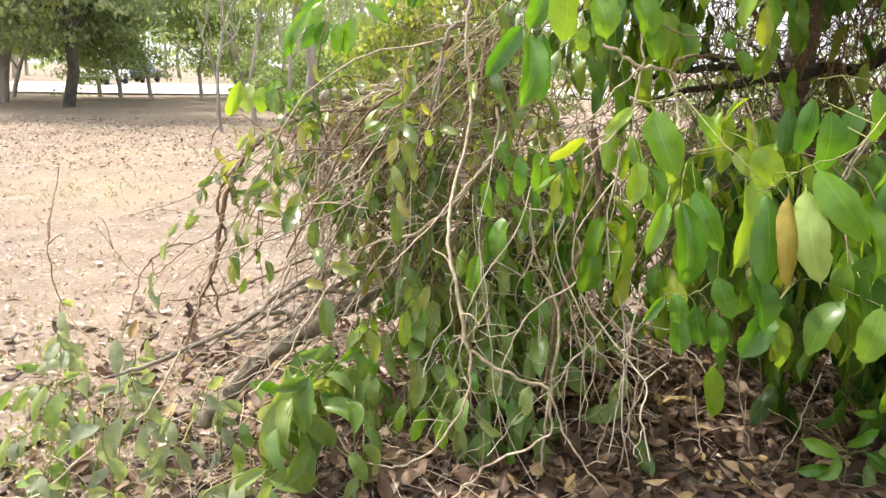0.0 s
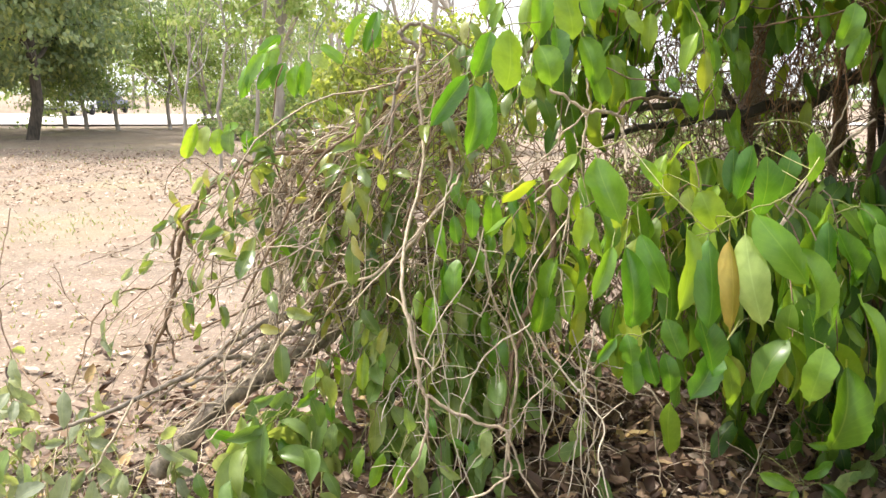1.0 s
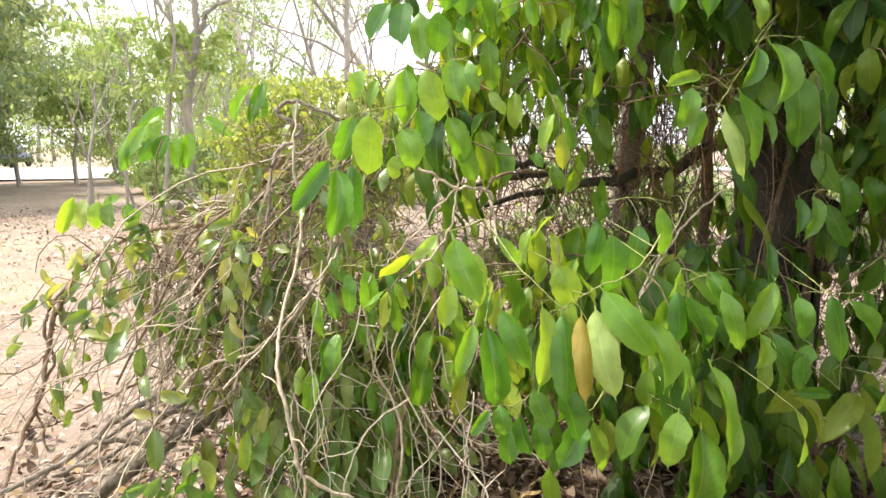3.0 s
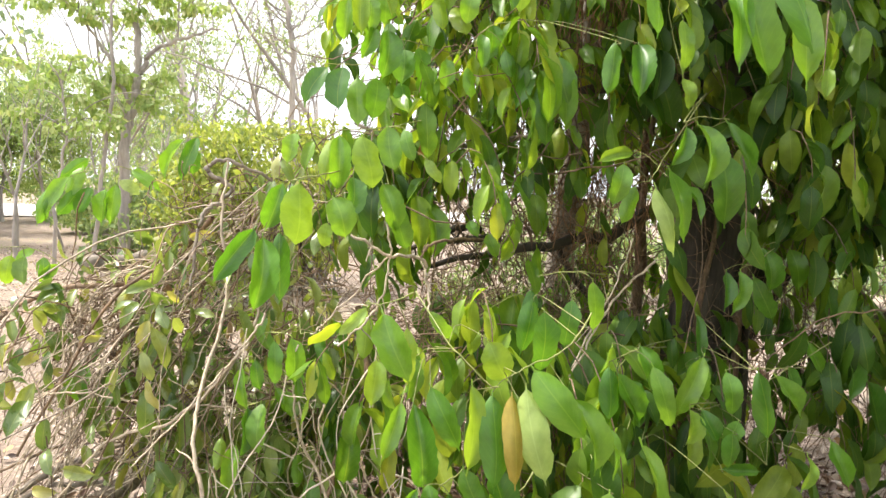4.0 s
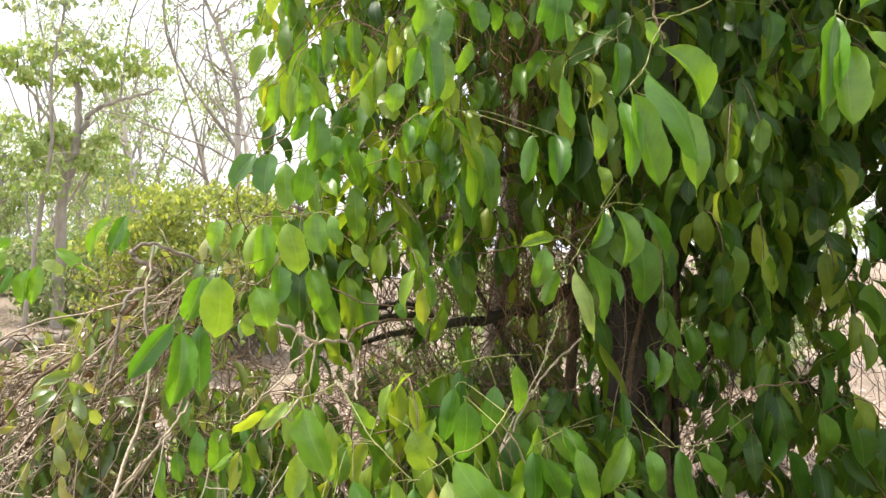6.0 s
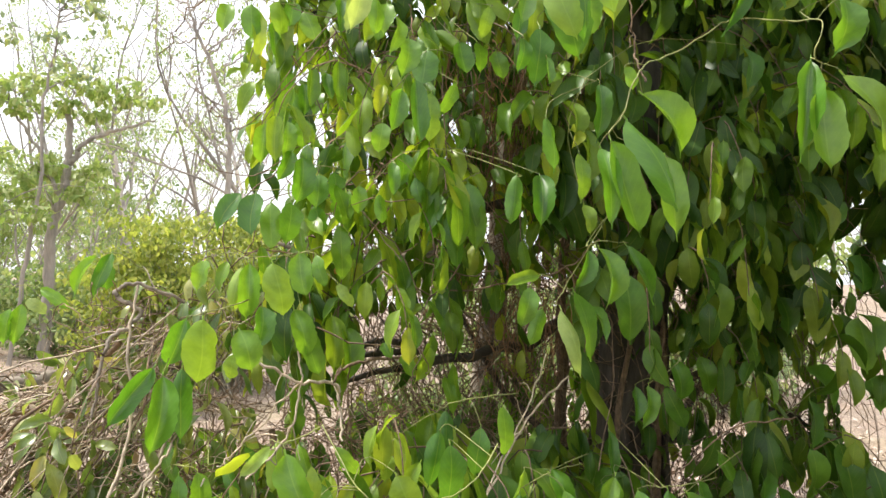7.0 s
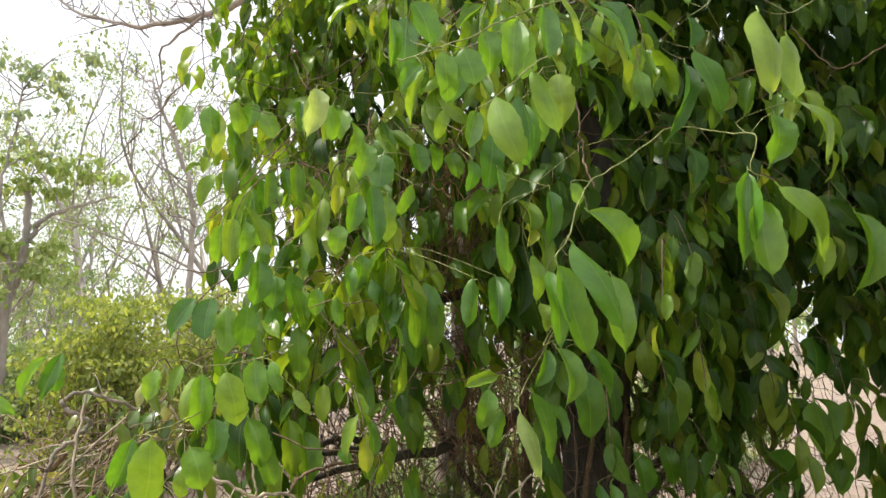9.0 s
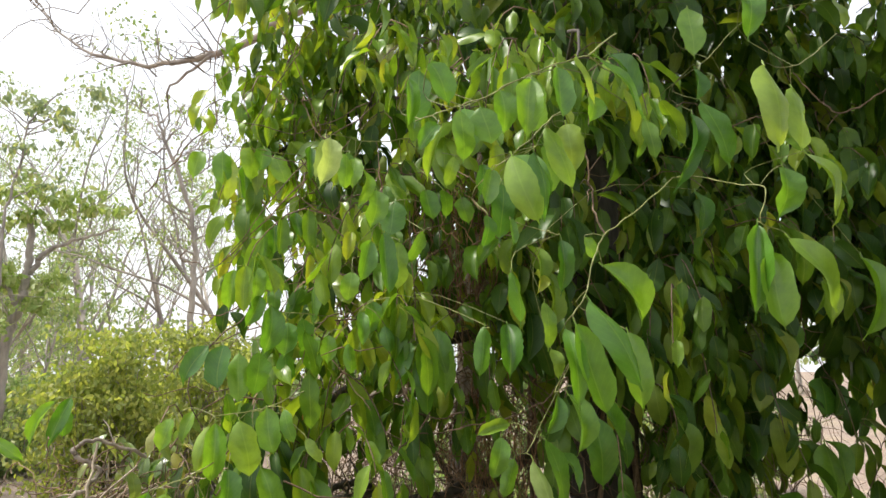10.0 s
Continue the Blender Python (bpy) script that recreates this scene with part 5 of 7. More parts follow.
sprig(host_tree, [(0.552, 1.9, 1.625), (0.447, 1.75, 1.646)], [(0.533, 1.75, 1.645, 0.563, 1.735, 1.557, 1.18), (0.594, 1.75, 1.57, 0.63, 1.735, 1.504, 1.18), (0.392, 1.65, 1.514, 0.383, 1.635, 1.399, 1.42), (0.48, 1.75, 1.501, 0.525, 1.735, 1.374, 1.18)], leaf_single)
sprig(host_tree, [(2.223, 2.1, 1.705), (2.027, 1.9, 1.724)], [(2.267, 1.9, 1.788, 2.219, 1.885, 1.703, 1.18), (2.315, 1.9, 1.873, 2.289, 1.885, 1.745, 1.18), (2.426, 1.9, 1.876, 2.397, 1.885, 1.724, 1.18)], leaf_single)
stem(host_tree, [(0.073, 2.0, 1.555), (0.061, 1.95, 1.399), (0.075, 1.9, 1.181), (0.026, 1.75, 0.963), (0.02, 1.65, 0.831), (0.06, 1.6, 0.662), (0.076, 1.6, 0.586), (0.186, 1.62, 0.51), (0.304, 1.65, 0.447)], (0.0037, 0.0056, 0.0043), twig_pale)
stem(host_tree, [(0.076, 1.6, 0.586), (0.077, 1.6, 0.452), (-0.009, 1.62, 0.285), (-0.138, 1.65, 0.2), (-0.273, 1.7, 0.233), (-0.352, 1.75, 0.369)], (0.0037, 0.0025), twig_pale)
stem(host_tree, [(0.304, 1.65, 0.447), (0.308, 1.65, 0.308), (0.15, 1.62, 0.235), (0.041, 1.6, 0.135)], (0.0037, 0.0031), twig_pale)
stem(host_tree, [(0.304, 1.65, 0.447), (0.368, 1.62, 0.292), (0.485, 1.6, 0.146)], (0.0037, 0.0025), twig_pale)
stem(vine_heap, [(0.155, 1.95, 1.196), (0.154, 1.93, 1.092), (0.077, 1.9, 0.97), (-0.071, 1.9, 0.832), (-0.245, 1.95, 0.764), (-0.38, 1.9, 0.596), (-0.467, 1.8, 0.452), (-0.544, 1.7, 0.391)], (0.005, 0.0043, 0.0025), twig_pale)
stem(host_tree, [(0.261, 1.9, 0.923), (0.276, 1.9, 0.786), (0.356, 1.85, 0.59), (0.334, 1.8, 0.393), (0.312, 1.75, 0.195), (0.288, 1.7, 0.055)], (0.0031, 0.005, 0.0037), twig_pale)
stem(host_tree, [(0.45, 2.0, 1.131), (0.485, 2.0, 0.89), (0.401, 1.95, 0.703), (0.357, 1.9, 0.572), (0.311, 1.8, 0.355)], (0.0099, 0.0087, 0.005), twig_brown)
stem(host_tree, [(0.522, 1.9, 0.575), (0.606, 1.85, 0.448), (0.576, 1.8, 0.247), (0.535, 1.75, 0.064)], (0.0031, 0.0025), twig_pale)
stem(host_tree, [(0.401, 1.9, 0.823), (0.484, 1.9, 0.611), (0.591, 1.88, 0.51), (0.778, 1.85, 0.451)], (0.0037, 0.0019), twig_pale)
stem(host_tree, [(0.811, 1.9, 0.314), (0.83, 1.85, 0.144), (0.821, 1.8, 0.055)], (0.0019, 0.0019), twig_pale)
stem(host_tree, [(0.93, 1.9, 0.507), (0.954, 1.9, 0.316), (0.99, 1.85, 0.146), (1.021, 1.8, 0.018)], (0.0019, 0.0019), twig_pale)
stem(host_tree, [(1.228, 1.9, 0.512), (1.154, 1.85, 0.364), (1.081, 1.8, 0.217), (0.974, 1.75, 0.071)], (0.0025, 0.0019), twig_pale)
stem(vine_heap, [(-0.641, 2.5, 1.061), (-0.702, 2.4, 0.998), (-0.75, 2.3, 0.89), (-0.789, 2.3, 0.747), (-0.802, 2.25, 0.614), (-0.854, 2.2, 0.483), (-0.89, 2.1, 0.312)], (0.0074, 0.0093, 0.005), twig_brown)
stem(vine_heap, [(-0.658, 2.48, 1.052), (-0.728, 2.38, 0.969), (-0.799, 2.32, 0.845), (-0.775, 2.3, 0.706), (-0.819, 2.25, 0.593), (-0.777, 2.2, 0.442)], (0.005, 0.0062, 0.0037), twig_brown)
stem(vine_heap, [(-0.723, 2.4, 0.977), (-0.741, 2.3, 0.87), (-0.686, 2.3, 0.79), (-0.527, 2.3, 0.751)], (0.0031, 0.0019), twig_brown)
stem(vine_heap, [(-0.779, 2.3, 0.747), (-0.856, 2.25, 0.696), (-0.935, 2.2, 0.697), (-1.031, 2.2, 0.604), (-1.037, 2.0, 0.433)], (0.0025, 0.0031, 0.0025), twig_brown)
stem(vine_heap, [(0.021, 2.1, 1.389), (-0.158, 2.2, 1.195), (-0.435, 2.3, 1.149), (-0.641, 2.5, 1.061)], (0.0087, 0.0074), twig_brown)
stem(vine_heap, [(-1.502, 2.6, 0.917), (-1.469, 2.4, 0.648), (-1.389, 2.3, 0.439), (-1.192, 2.1, 0.39), (-1.1, 2.0, 0.353)], (0.0019, 0.0037), twig_brown)
stem(vine_heap, [(-1.283, 2.4, 0.716), (-1.088, 2.3, 0.552), (-0.916, 2.3, 0.661), (-0.884, 2.3, 0.683)], (0.0012, 0.0025), twig_brown)
stem(vine_heap, [(-0.827, 1.95, 0.419), (-0.904, 1.8, 0.259), (-1.043, 1.75, 0.172), (-1.182, 1.7, 0.059), (-1.265, 1.65, 0.078)], (0.0037, 0.0043), twig_pale)
stem(vine_heap, [(-0.459, 2.35, 0.624), (-0.678, 2.3, 0.549), (-0.768, 2.25, 0.51), (-0.952, 2.2, 0.502)], (0.005, 0.0031), twig_brown)
stem(vine_heap, [(-0.384, 2.4, 0.578), (-0.578, 2.3, 0.496), (-0.745, 2.15, 0.399), (-0.982, 2.0, 0.335), (-1.09, 1.95, 0.316)], (0.0124, 0.0093, 0.005), bark_grey)
stem(vine_heap, [(-0.299, 2.4, 0.558), (-0.464, 2.35, 0.459), (-0.599, 2.2, 0.403), (-0.729, 2.1, 0.398)], (0.0112, 0.0062), bark_grey)
stem(host_tree, [(0.394, 1.7, 1.367), (0.496, 1.7, 1.316), (0.588, 1.75, 1.302), (0.61, 1.75, 1.241), (0.604, 1.7, 1.157)], (0.0037, 0.005, 0.0031), twig_pale)
stem(host_tree, [(0.488, 1.7, 1.396), (0.496, 1.7, 1.316), (0.469, 1.7, 1.19), (0.369, 1.7, 1.075)], (0.0025, 0.0031), twig_pale)
stem(host_tree, [(0.588, 1.75, 1.302), (0.637, 1.8, 1.344), (0.881, 2.0, 1.346)], (0.0037, 0.005), twig_brown)
stem(host_tree, [(0.496, 1.7, 1.316), (0.357, 1.75, 1.154), (0.299, 1.75, 1.096)], (0.0025, 0.0019), twig_pale)
stem(host_tree, [(1.12, 2.2, 1.688), (0.894, 2.2, 1.66), (0.717, 2.2, 1.634), (0.462, 2.3, 1.707)], (0.0112, 0.0062), bark_grey)
stem(host_tree, [(0.996, 2.3, 1.324), (0.798, 2.35, 1.309), (0.663, 2.4, 1.274)], (0.0136, 0.0087), bark_dark)
stem(host_tree, [(1.244, 1.8, 1.363), (1.151, 1.75, 1.201), (0.976, 1.6, 1.031)], (0.0025, 0.0025), twig_pale)
stem(host_tree, [(1.322, 1.8, 1.294), (1.17, 1.75, 1.184), (0.954, 1.6, 0.987)], (0.0037, 0.0031), twig_pale)
stem(host_tree, [(2.005, 1.6, 1.177), (1.81, 1.65, 1.138), (1.677, 1.7, 1.027), (1.543, 1.6, 0.991)], (0.003, 0.0018), twig_brown)
stem(vine_heap, [(0.2, 2.1, 1.5), (0.077, 2.06, 1.555), (0.014, 2.06, 1.54), (0.03, 2.05, 1.51), (0.081, 2.05, 1.476), (0.045, 2.0, 1.43), (0.006, 1.98, 1.401), (-0.009, 1.95, 1.316), (-0.02, 1.93, 1.205)], (0.005, 0.0068, 0.006, 0.004), bark_grey)
stem(vine_heap, [(0.181, 1.9, 1.13), (0.125, 1.85, 1.049), (0.03, 1.8, 0.945), (-0.127, 1.7, 0.789)], (0.004, 0.002), twig_pale)
stem(vine_heap, [(-0.054, 1.9, 0.868), (-0.177, 1.95, 0.879), (-0.33, 2.0, 0.896), (-0.502, 2.1, 0.85)], (0.0025, 0.0025), twig_pale)
stem(host_tree, [(1.333, 1.5, 2.373), (1.315, 1.45, 2.224), (1.278, 1.35, 2.089)], (0.0025, 0.0031), twig_brown)
stem(host_tree, [(2.767, 1.6, 2.809), (2.495, 1.6, 2.68), (2.404, 1.7, 2.862)], (0.0031, 0.0025), twig_brown)
stem(host_tree, [(0.932, 2.0, 1.546), (1.124, 1.95, 1.562), (1.362, 1.9, 1.631), (1.451, 1.85, 1.722)], (0.0025, 0.0031), twig_brown)
stem(host_tree, [(0.918, 2.3, 1.353), (0.849, 2.35, 1.36), (0.778, 2.4, 1.328)], (0.0136, 0.0099), bark_dark)
stem(host_tree, [(2.549, 2.3, 1.706), (2.695, 2.3, 1.531), (2.932, 2.35, 1.37)], (0.0136, 0.0099), bark_dark)
sprig(host_tree, [(0.789, 2.6, 2.511), (0.57, 2.4, 2.325), (0.453, 2.4, 2.273)], [(0.522, 2.4, 2.258, 0.531, 2.385, 2.141, 1.18), (0.495, 2.4, 2.193, 0.497, 2.385, 2.088, 1.18), (0.561, 2.4, 2.282, 0.573, 2.385, 2.165, 1.18), (0.613, 2.4, 2.265, 0.606, 2.385, 2.156, 1.18), (0.641, 2.4, 2.331, 0.657, 2.385, 2.223, 1.18)], leaf_single)
sprig(host_tree, [(0.762, 2.4, 2.083), (0.614, 2.2, 1.989), (0.505, 2.2, 1.947)], [(0.623, 2.2, 1.98, 0.624, 2.185, 1.874, 1.18), (0.66, 2.2, 2.01, 0.67, 2.185, 1.894, 1.18), (0.557, 2.2, 2.025, 0.558, 2.185, 1.929, 1.18)], leaf_single)


# ---- foliage that fills the crown, with the gaps that open through it ----
GAPS = [
        (1.15, 1.9, 2.14, 1.62, 3.0, 2.43, 0.09),
        (1.14, 1.9, 1.47, 1.59, 3.0, 1.39, 0.1),
        (1.25, 1.9, 1.65, 1.77, 3.0, 1.66, 0.07),
        (2.61, 1.9, 1.81, 5.71, 4.6, 2.08, 0.13),
        (2.42, 1.9, 1.7, 5.24, 4.6, 1.82, 0.117),
        (2.74, 1.9, 1.69, 6, 4.6, 1.78, 0.104),
        (2.06, 1.9, 1, 4.42, 4.6, 0.17, 0.104),
        (2.23, 1.9, 1.54, 4.9, 4.6, 1.55, 0.091),
        (0.64, 1.9, 2.12, 1.1, 4.6, 2.79, 0.085),
        (0.58, 1.9, 1.95, 0.95, 4.6, 2.4, 0.07),
        (0.71, 1.9, 2.03, 1.26, 4.6, 2.58, 0.06),
        (2.16, 1.9, 1.58, 4.65, 4.6, 1.52, 0.091),
        (1.79, 1.9, 1.38, 3.77, 4.6, 1.06, 0.078),
        (1.97, 1.9, 1.08, 4.2, 4.6, 0.37, 0.117),
        (2.53, 1.9, 1.09, 5.52, 4.6, 0.38, 0.104),
        (2.71, 1.9, 1.27, 5.93, 4.6, 0.81, 0.104),
        (0.78, 1.9, 1.5, 1.54, 4.6, 1.54, 0.09),
        (1.25, 1.9, 1.52, 2.67, 4.6, 1.57, 0.06),
        (0.61, 1.9, 2.18, 1.06, 4.6, 2.76, 0.1),
        (2.61, 1.9, 1.72, 5.68, 4.6, 1.73, 0.15),
        (2.84, 1.9, 1.41, 6.22, 4.6, 1, 0.156),
        (0.83, 1.9, 1.44, 1.53, 4.6, 1.2, 0.14),
        (1.01, 1.9, 1.38, 1.95, 4.6, 1.07, 0.13),
        (0.84, 1.9, 1.43, 1.64, 4.6, 1.29, 0.11),
        (1.8, 1.9, 1.4, 3.9, 4.6, 1.21, 0.117),
        (1.91, 1.9, 1.11, 4.14, 4.6, 0.52, 0.11),
        (2.2, 1.9, 1.16, 4.89, 4.6, 0.7, 0.12),
        (1.97, 1.9, 1.12, 4.2, 4.6, 0.46, 0.11),
        (2.49, 1.9, 1.88, 5.42, 4.6, 2.08, 0.169),
        (2.87, 1.9, 1.5, 6.26, 4.6, 1.29, 0.169),
        (2.75, 1.9, 1.22, 6, 4.6, 0.63, 0.13)]


def in_gap(p):
    for x0, y0, z0, x1, y1, z1, r in GAPS:
        a, d = np.array([x0, y0, z0]), np.array([x1 - x0, y1 - y0, z1 - z0])
        s = np.clip(np.dot(p - a, d) / np.dot(d, d), 0, 1)
        if np.linalg.norm(a + s * d - p) < r * (0.8 + 0.5 * s):
            return True
    return False


def fill(rng, leaves, twigs, centre, radii, count, size=0.115, per=7, shell=0.0, kinds=SMALL, loose=(0.18, 0.55)):
    for _ in range(count):
        p = rng.randn(3)
        p = p / np.linalg.norm(p) * (shell + (1 - shell) * rng.rand() ** 0.5)
        a = np.array(centre) + p * np.array(radii)
        if in_gap(a + [0, -0.1, -0.12]):
            continue
        d = unit(np.array([p[0] * 0.6 - 0.15, p[1] * 0.6 - 0.35, 0.0]) + rng.randn(3) * 0.35)
        L = rng.uniform(0.16, 0.34)
        line = curve([a, a + d * L * 0.5 + [0, 0, 0.02], a + d * L * 0.9 + [0, 0, -0.09], a + d * L + [0, 0, -0.17]], 8)
        twigs.tube(line, (0.003, 0.0015), 3)
        n = per + rng.randint(-2, 3)
        b = line[np.clip(np.linspace(1, 7.4, n).astype(int), 0, 7)] + rng.randn(n, 3) * 0.014
        st, f = hang(rng, n, size * rng.uniform(0.75, 1.25), rng.uniform(*loose))
        leaves.leaves(kinds[rng.randint(6)], b, b + st, f)


def fill_host():
    rng = np.random.RandomState(77)
    leaves, twigs = Soup(), Soup()
    fill(rng, leaves, twigs, (1.05, 2.6, 2.3), (0.55, 0.4, 0.75), 66, 0.13)
    fill(rng, leaves, twigs, (0.8, 2.35, 1.6), (0.45, 0.25, 0.2), 45, 0.12)
    fill(rng, leaves, twigs, (2.6, 2.4, 2.05), (0.95, 0.55, 0.75), 165, 0.155, 7, 0.0, ROUND)
    fill(rng, leaves, twigs, (2.6, 2.3, 1.45), (0.9, 0.5, 0.6), 50, 0.13, 7, 0.0, ROUND)
    fill(rng, leaves, twigs, (2.4, 2.4, 0.8), (0.75, 0.3, 0.4), 38, 0.13, 7, 0.0, ROUND)
    fill(rng, leaves, twigs, (3.5, 2.7, 2.9), (0.5, 0.4, 0.8), 60, 0.15, 7, 0.0, ROUND)
    fill(rng, leaves, twigs, (0.55, 2.75, 0.75), (0.45, 0.15, 0.4), 34, 0.12, 7, 0.0, SMALL, (0.3, 0.9))
    fill(rng, leaves, twigs, (1.75, 1.95, 2.2), (0.5, 0.25, 0.7), 44, 0.15, 7, 0.0, ROUND)
    fill(rng, leaves, twigs, (1.9, 2.1, 1.2), (0.25, 0.1, 0.5), 6, 0.13)
    fill(rng, leaves, twigs, (1.95, 2.6, 3.4), (1.35, 0.7, 0.75), 230, 0.15, 7, 0.0, ROUND)
    fill(rng, leaves, twigs, (3.2, 2.6, 3.2), (0.9, 0.8, 1.4), 270, 0.16, 7, 0.0, ROUND)
    fill(rng, leaves, twigs, (2.7, 3.6, 3.0), (1.4, 0.5, 1.3), 300, 0.16, 7, 0.0, ROUND)
    # Top of the crown, out of view, thickened to shade what lies below.
    fill(rng, leaves, twigs, (2.3, 3.1, 4.75), (2.2, 2.6, 0.5), 850, 0.18)
    fill(rng, leaves, twigs, (3.6, 2.2, 2.3), (0.7, 0.8, 1.5), 210, 0.16, 7, 0.0, ROUND)
    fill(rng, leaves, twigs, (3.4, 4.2, 3.3), (1.6, 0.6, 1.7), 240, 0.18)
    fill(rng, leaves, twigs, (2.3, 1.75, 0.9), (0.7, 0.3, 0.3), 16, 0.15, 7, 0.0, ROUND)
    fill(rng, leaves, twigs, (0.9, 2.3, 0.85), (0.4, 0.2, 0.3), 20, 0.11)
    fill(rng, leaves, twigs, (1.2, 2.1, 1.0), (0.35, 0.2, 0.15), 16, 0.12)
    fill(rng, leaves, twigs, (1.5, 2.85, 0.6), (0.5, 0.2, 0.4), 22, 0.17, 7, 0.0, ROUND)
    fill(rng, leaves, twigs, (1.85, 2.2, 0.45), (0.3, 0.2, 0.3), 12, 0.16, 7, 0.0, ROUND)
    fill(rng, leaves, twigs, (1.2, 1.85, 1.02), (0.5, 0.25, 0.12), 26, 0.14, 7, 0.0, ROUND)
    # Leaves added low behind the gap, to block light and darken it.
    fill(rng, leaves, twigs, (1.9, 3.3, 0.4), (0.7, 0.2, 0.35), 36, 0.15, 7, 0.0, ROUND)
    fill(rng, leaves, twigs, (1.5, 2.15, 0.5), (0.22, 0.15, 0.25), 20, 0.15, 7, 0.0, ROUND)
    # Dark leaf backing added behind the heap, standing in for the shade inside it.
    fill(rng, leaves, twigs, (0.25, 2.8, 0.65), (0.42, 0.15, 0.5), 64, 0.12, 7, 0.0, SMALL, (0.3, 0.8))
    near = Soup()
    fill(rng, near, twigs, (0.8, 3.0, 3.25), (0.3, 0.25, 0.5), 60, 0.11, 7, 0.0, SMALL)
    fill(rng, near, twigs, (0.62, 2.9, 2.75), (0.15, 0.2, 0.2), 14, 0.11, 7, 0.0, SMALL)
    fill(rng, near, twigs, (0.98, 1.78, 1.12), (0.45, 0.18, 0.16), 12, 0.15, 7, 0.0, LEAVES)
    fill(rng, near, twigs, (1.85, 1.7, 2.2), (0.5, 0.2, 0.5), 9, 0.14, 7, 0.0, LEAVES)
    fill(rng, near, twigs, (0.75, 2.1, 1.75), (0.3, 0.2, 0.35), 32, 0.13, 7, 0.0, LEAVES)
    fill(rng, near, twigs, (1.35, 1.9, 2.75), (0.5, 0.3, 0.35), 42, 0.14, 7, 0.0, LEAVES)
    fill(rng, near, twigs, (1.05, 2.05, 2.15), (0.4, 0.15, 0.4), 36, 0.13, 7, 0.0, LEAVES)
    fill(rng, near, twigs, (0.98, 3.15, 2.75), (0.38, 0.45, 0.75), 100, 0.115, 7, 0.0, ROUND)
    part("outer_foliage", near, leaf_near, host_tree, "outer curtain of light green leaves, coloured as if lit", "stuff")
    # Unseen leaves added overhead and at the right to block light there.
    fill(rng, leaves, twigs, (3.8, 0.6, 4.2), (1.9, 2.0, 0.5), 120, 0.2)
    fill(rng, leaves, twigs, (2.9, 0.3, 3.8), (1.1, 1.0, 0.35), 40, 0.2)
    fill(rng, leaves, twigs, (4.9, 1.6, 2.2), (0.7, 2.0, 1.9), 300, 0.2)
    fill(rng, leaves, twigs, (1.7, 3.1, 0.9), (0.8, 0.3, 0.6), 70, 0.12)
    part("foliage", leaves, leaf_joined, host_tree, "dense mass of hanging green leaves, darkened for inner shade", "stuff")
    part("twig_mass", twigs, twig_brown, host_tree, "", "stuff")
    hl, ht = Soup(), Soup()
    fill(rng, hl, ht, (-0.05, 2.42, 0.85), (0.35, 0.15, 0.3), 15, 0.12, 6, 0.0, LEAVES, (0.4, 1.0))
    fill(rng, hl, ht, (-0.2, 2.2, 0.95), (0.25, 0.1, 0.2), 5, 0.1, 5, 0.0, LEAVES)
    fill(rng, hl, ht, (0.3, 2.4, 1.0), (0.2, 0.15, 0.4), 16, 0.11, 6, 0.0, SMALL, (0.4, 1.0))
    fill(rng, hl, ht, (-0.15, 2.45, 1.22), (0.35, 0.15, 0.08), 22, 0.08, 5, 0.0, SMALL, (0.5, 1.2))
    fill(rng, hl, ht, (0.25, 2.3, 1.5), (0.2, 0.2, 0.08), 14, 0.09, 6)
    fill(rng, hl, ht, (-0.12, 2.22, 0.78), (0.25, 0.12, 0.2), 7, 0.11, 6, 0.0, LEAVES, (0.4, 1.0))
    fill(rng, hl, ht, (-0.22, 2.08, 1.0), (0.28, 0.08, 0.2), 6, 0.1, 5, 0.0, LEAVES, (0.4, 1.0))
    fill(rng, hl, ht, (-0.5, 2.15, 0.95), (0.15, 0.08, 0.12), 5, 0.09, 5, 0.0, LEAVES, (0.4, 1.0))
    fill(rng, hl, ht, (-0.38, 2.25, 1.02), (0.28, 0.1, 0.13), 12, 0.07, 5, 0.0, SMALL, (0.4, 1.0))
    fill(rng, hl, ht, (0.05, 2.12, 1.3), (0.2, 0.06, 0.1), 8, 0.08, 5, 0.0, LEAVES, (0.4, 1.0))
    part("twig_mass", ht, twig_brown, vine_heap, "", "stuff")
    part("foliage", hl, leaf_heap, vine_heap, "scattered green leaves inside the heap", "stuff")
    sl, stw = Soup(), Soup()
    fill(rng, sl, stw, (0.2, 2.2, 0.4), (0.45, 0.2, 0.25), 34, 0.13, 6, 0.0, ROUND, (0.4, 1.0))
    fill(rng, sl, stw, (0.38, 2.25, 0.7), (0.25, 0.12, 0.25), 16, 0.11, 6, 0.0, LEAVES, (0.4, 1.0))
    fill(rng, sl, stw, (-0.28, 1.92, 0.36), (0.2, 0.1, 0.12), 14, 0.12, 6, 0.0, ROUND, (0.5, 1.1))
    part("foliage", sl, shrub_joined, low_shrub, "", "stuff")
    part("twig_mass", stw, twig_green, low_shrub, "", "stuff")
    # thin vines that hang in the gaps
    v, dead = Soup(), Soup()
    for _ in range(620):
        x, y = 0.75 + 2.4 * rng.rand() ** 1.3, rng.uniform(2.2, 3.0)
        a = np.array([x, y, rng.uniform(0.7, 2.3)])
        e = a + [0.4 * rng.randn(), 0.25 * rng.randn(), -rng.uniform(0.1, 1.1)]
        e[2] = max(e[2], 0.05)
        r = rng.uniform(0.0011, 0.003)
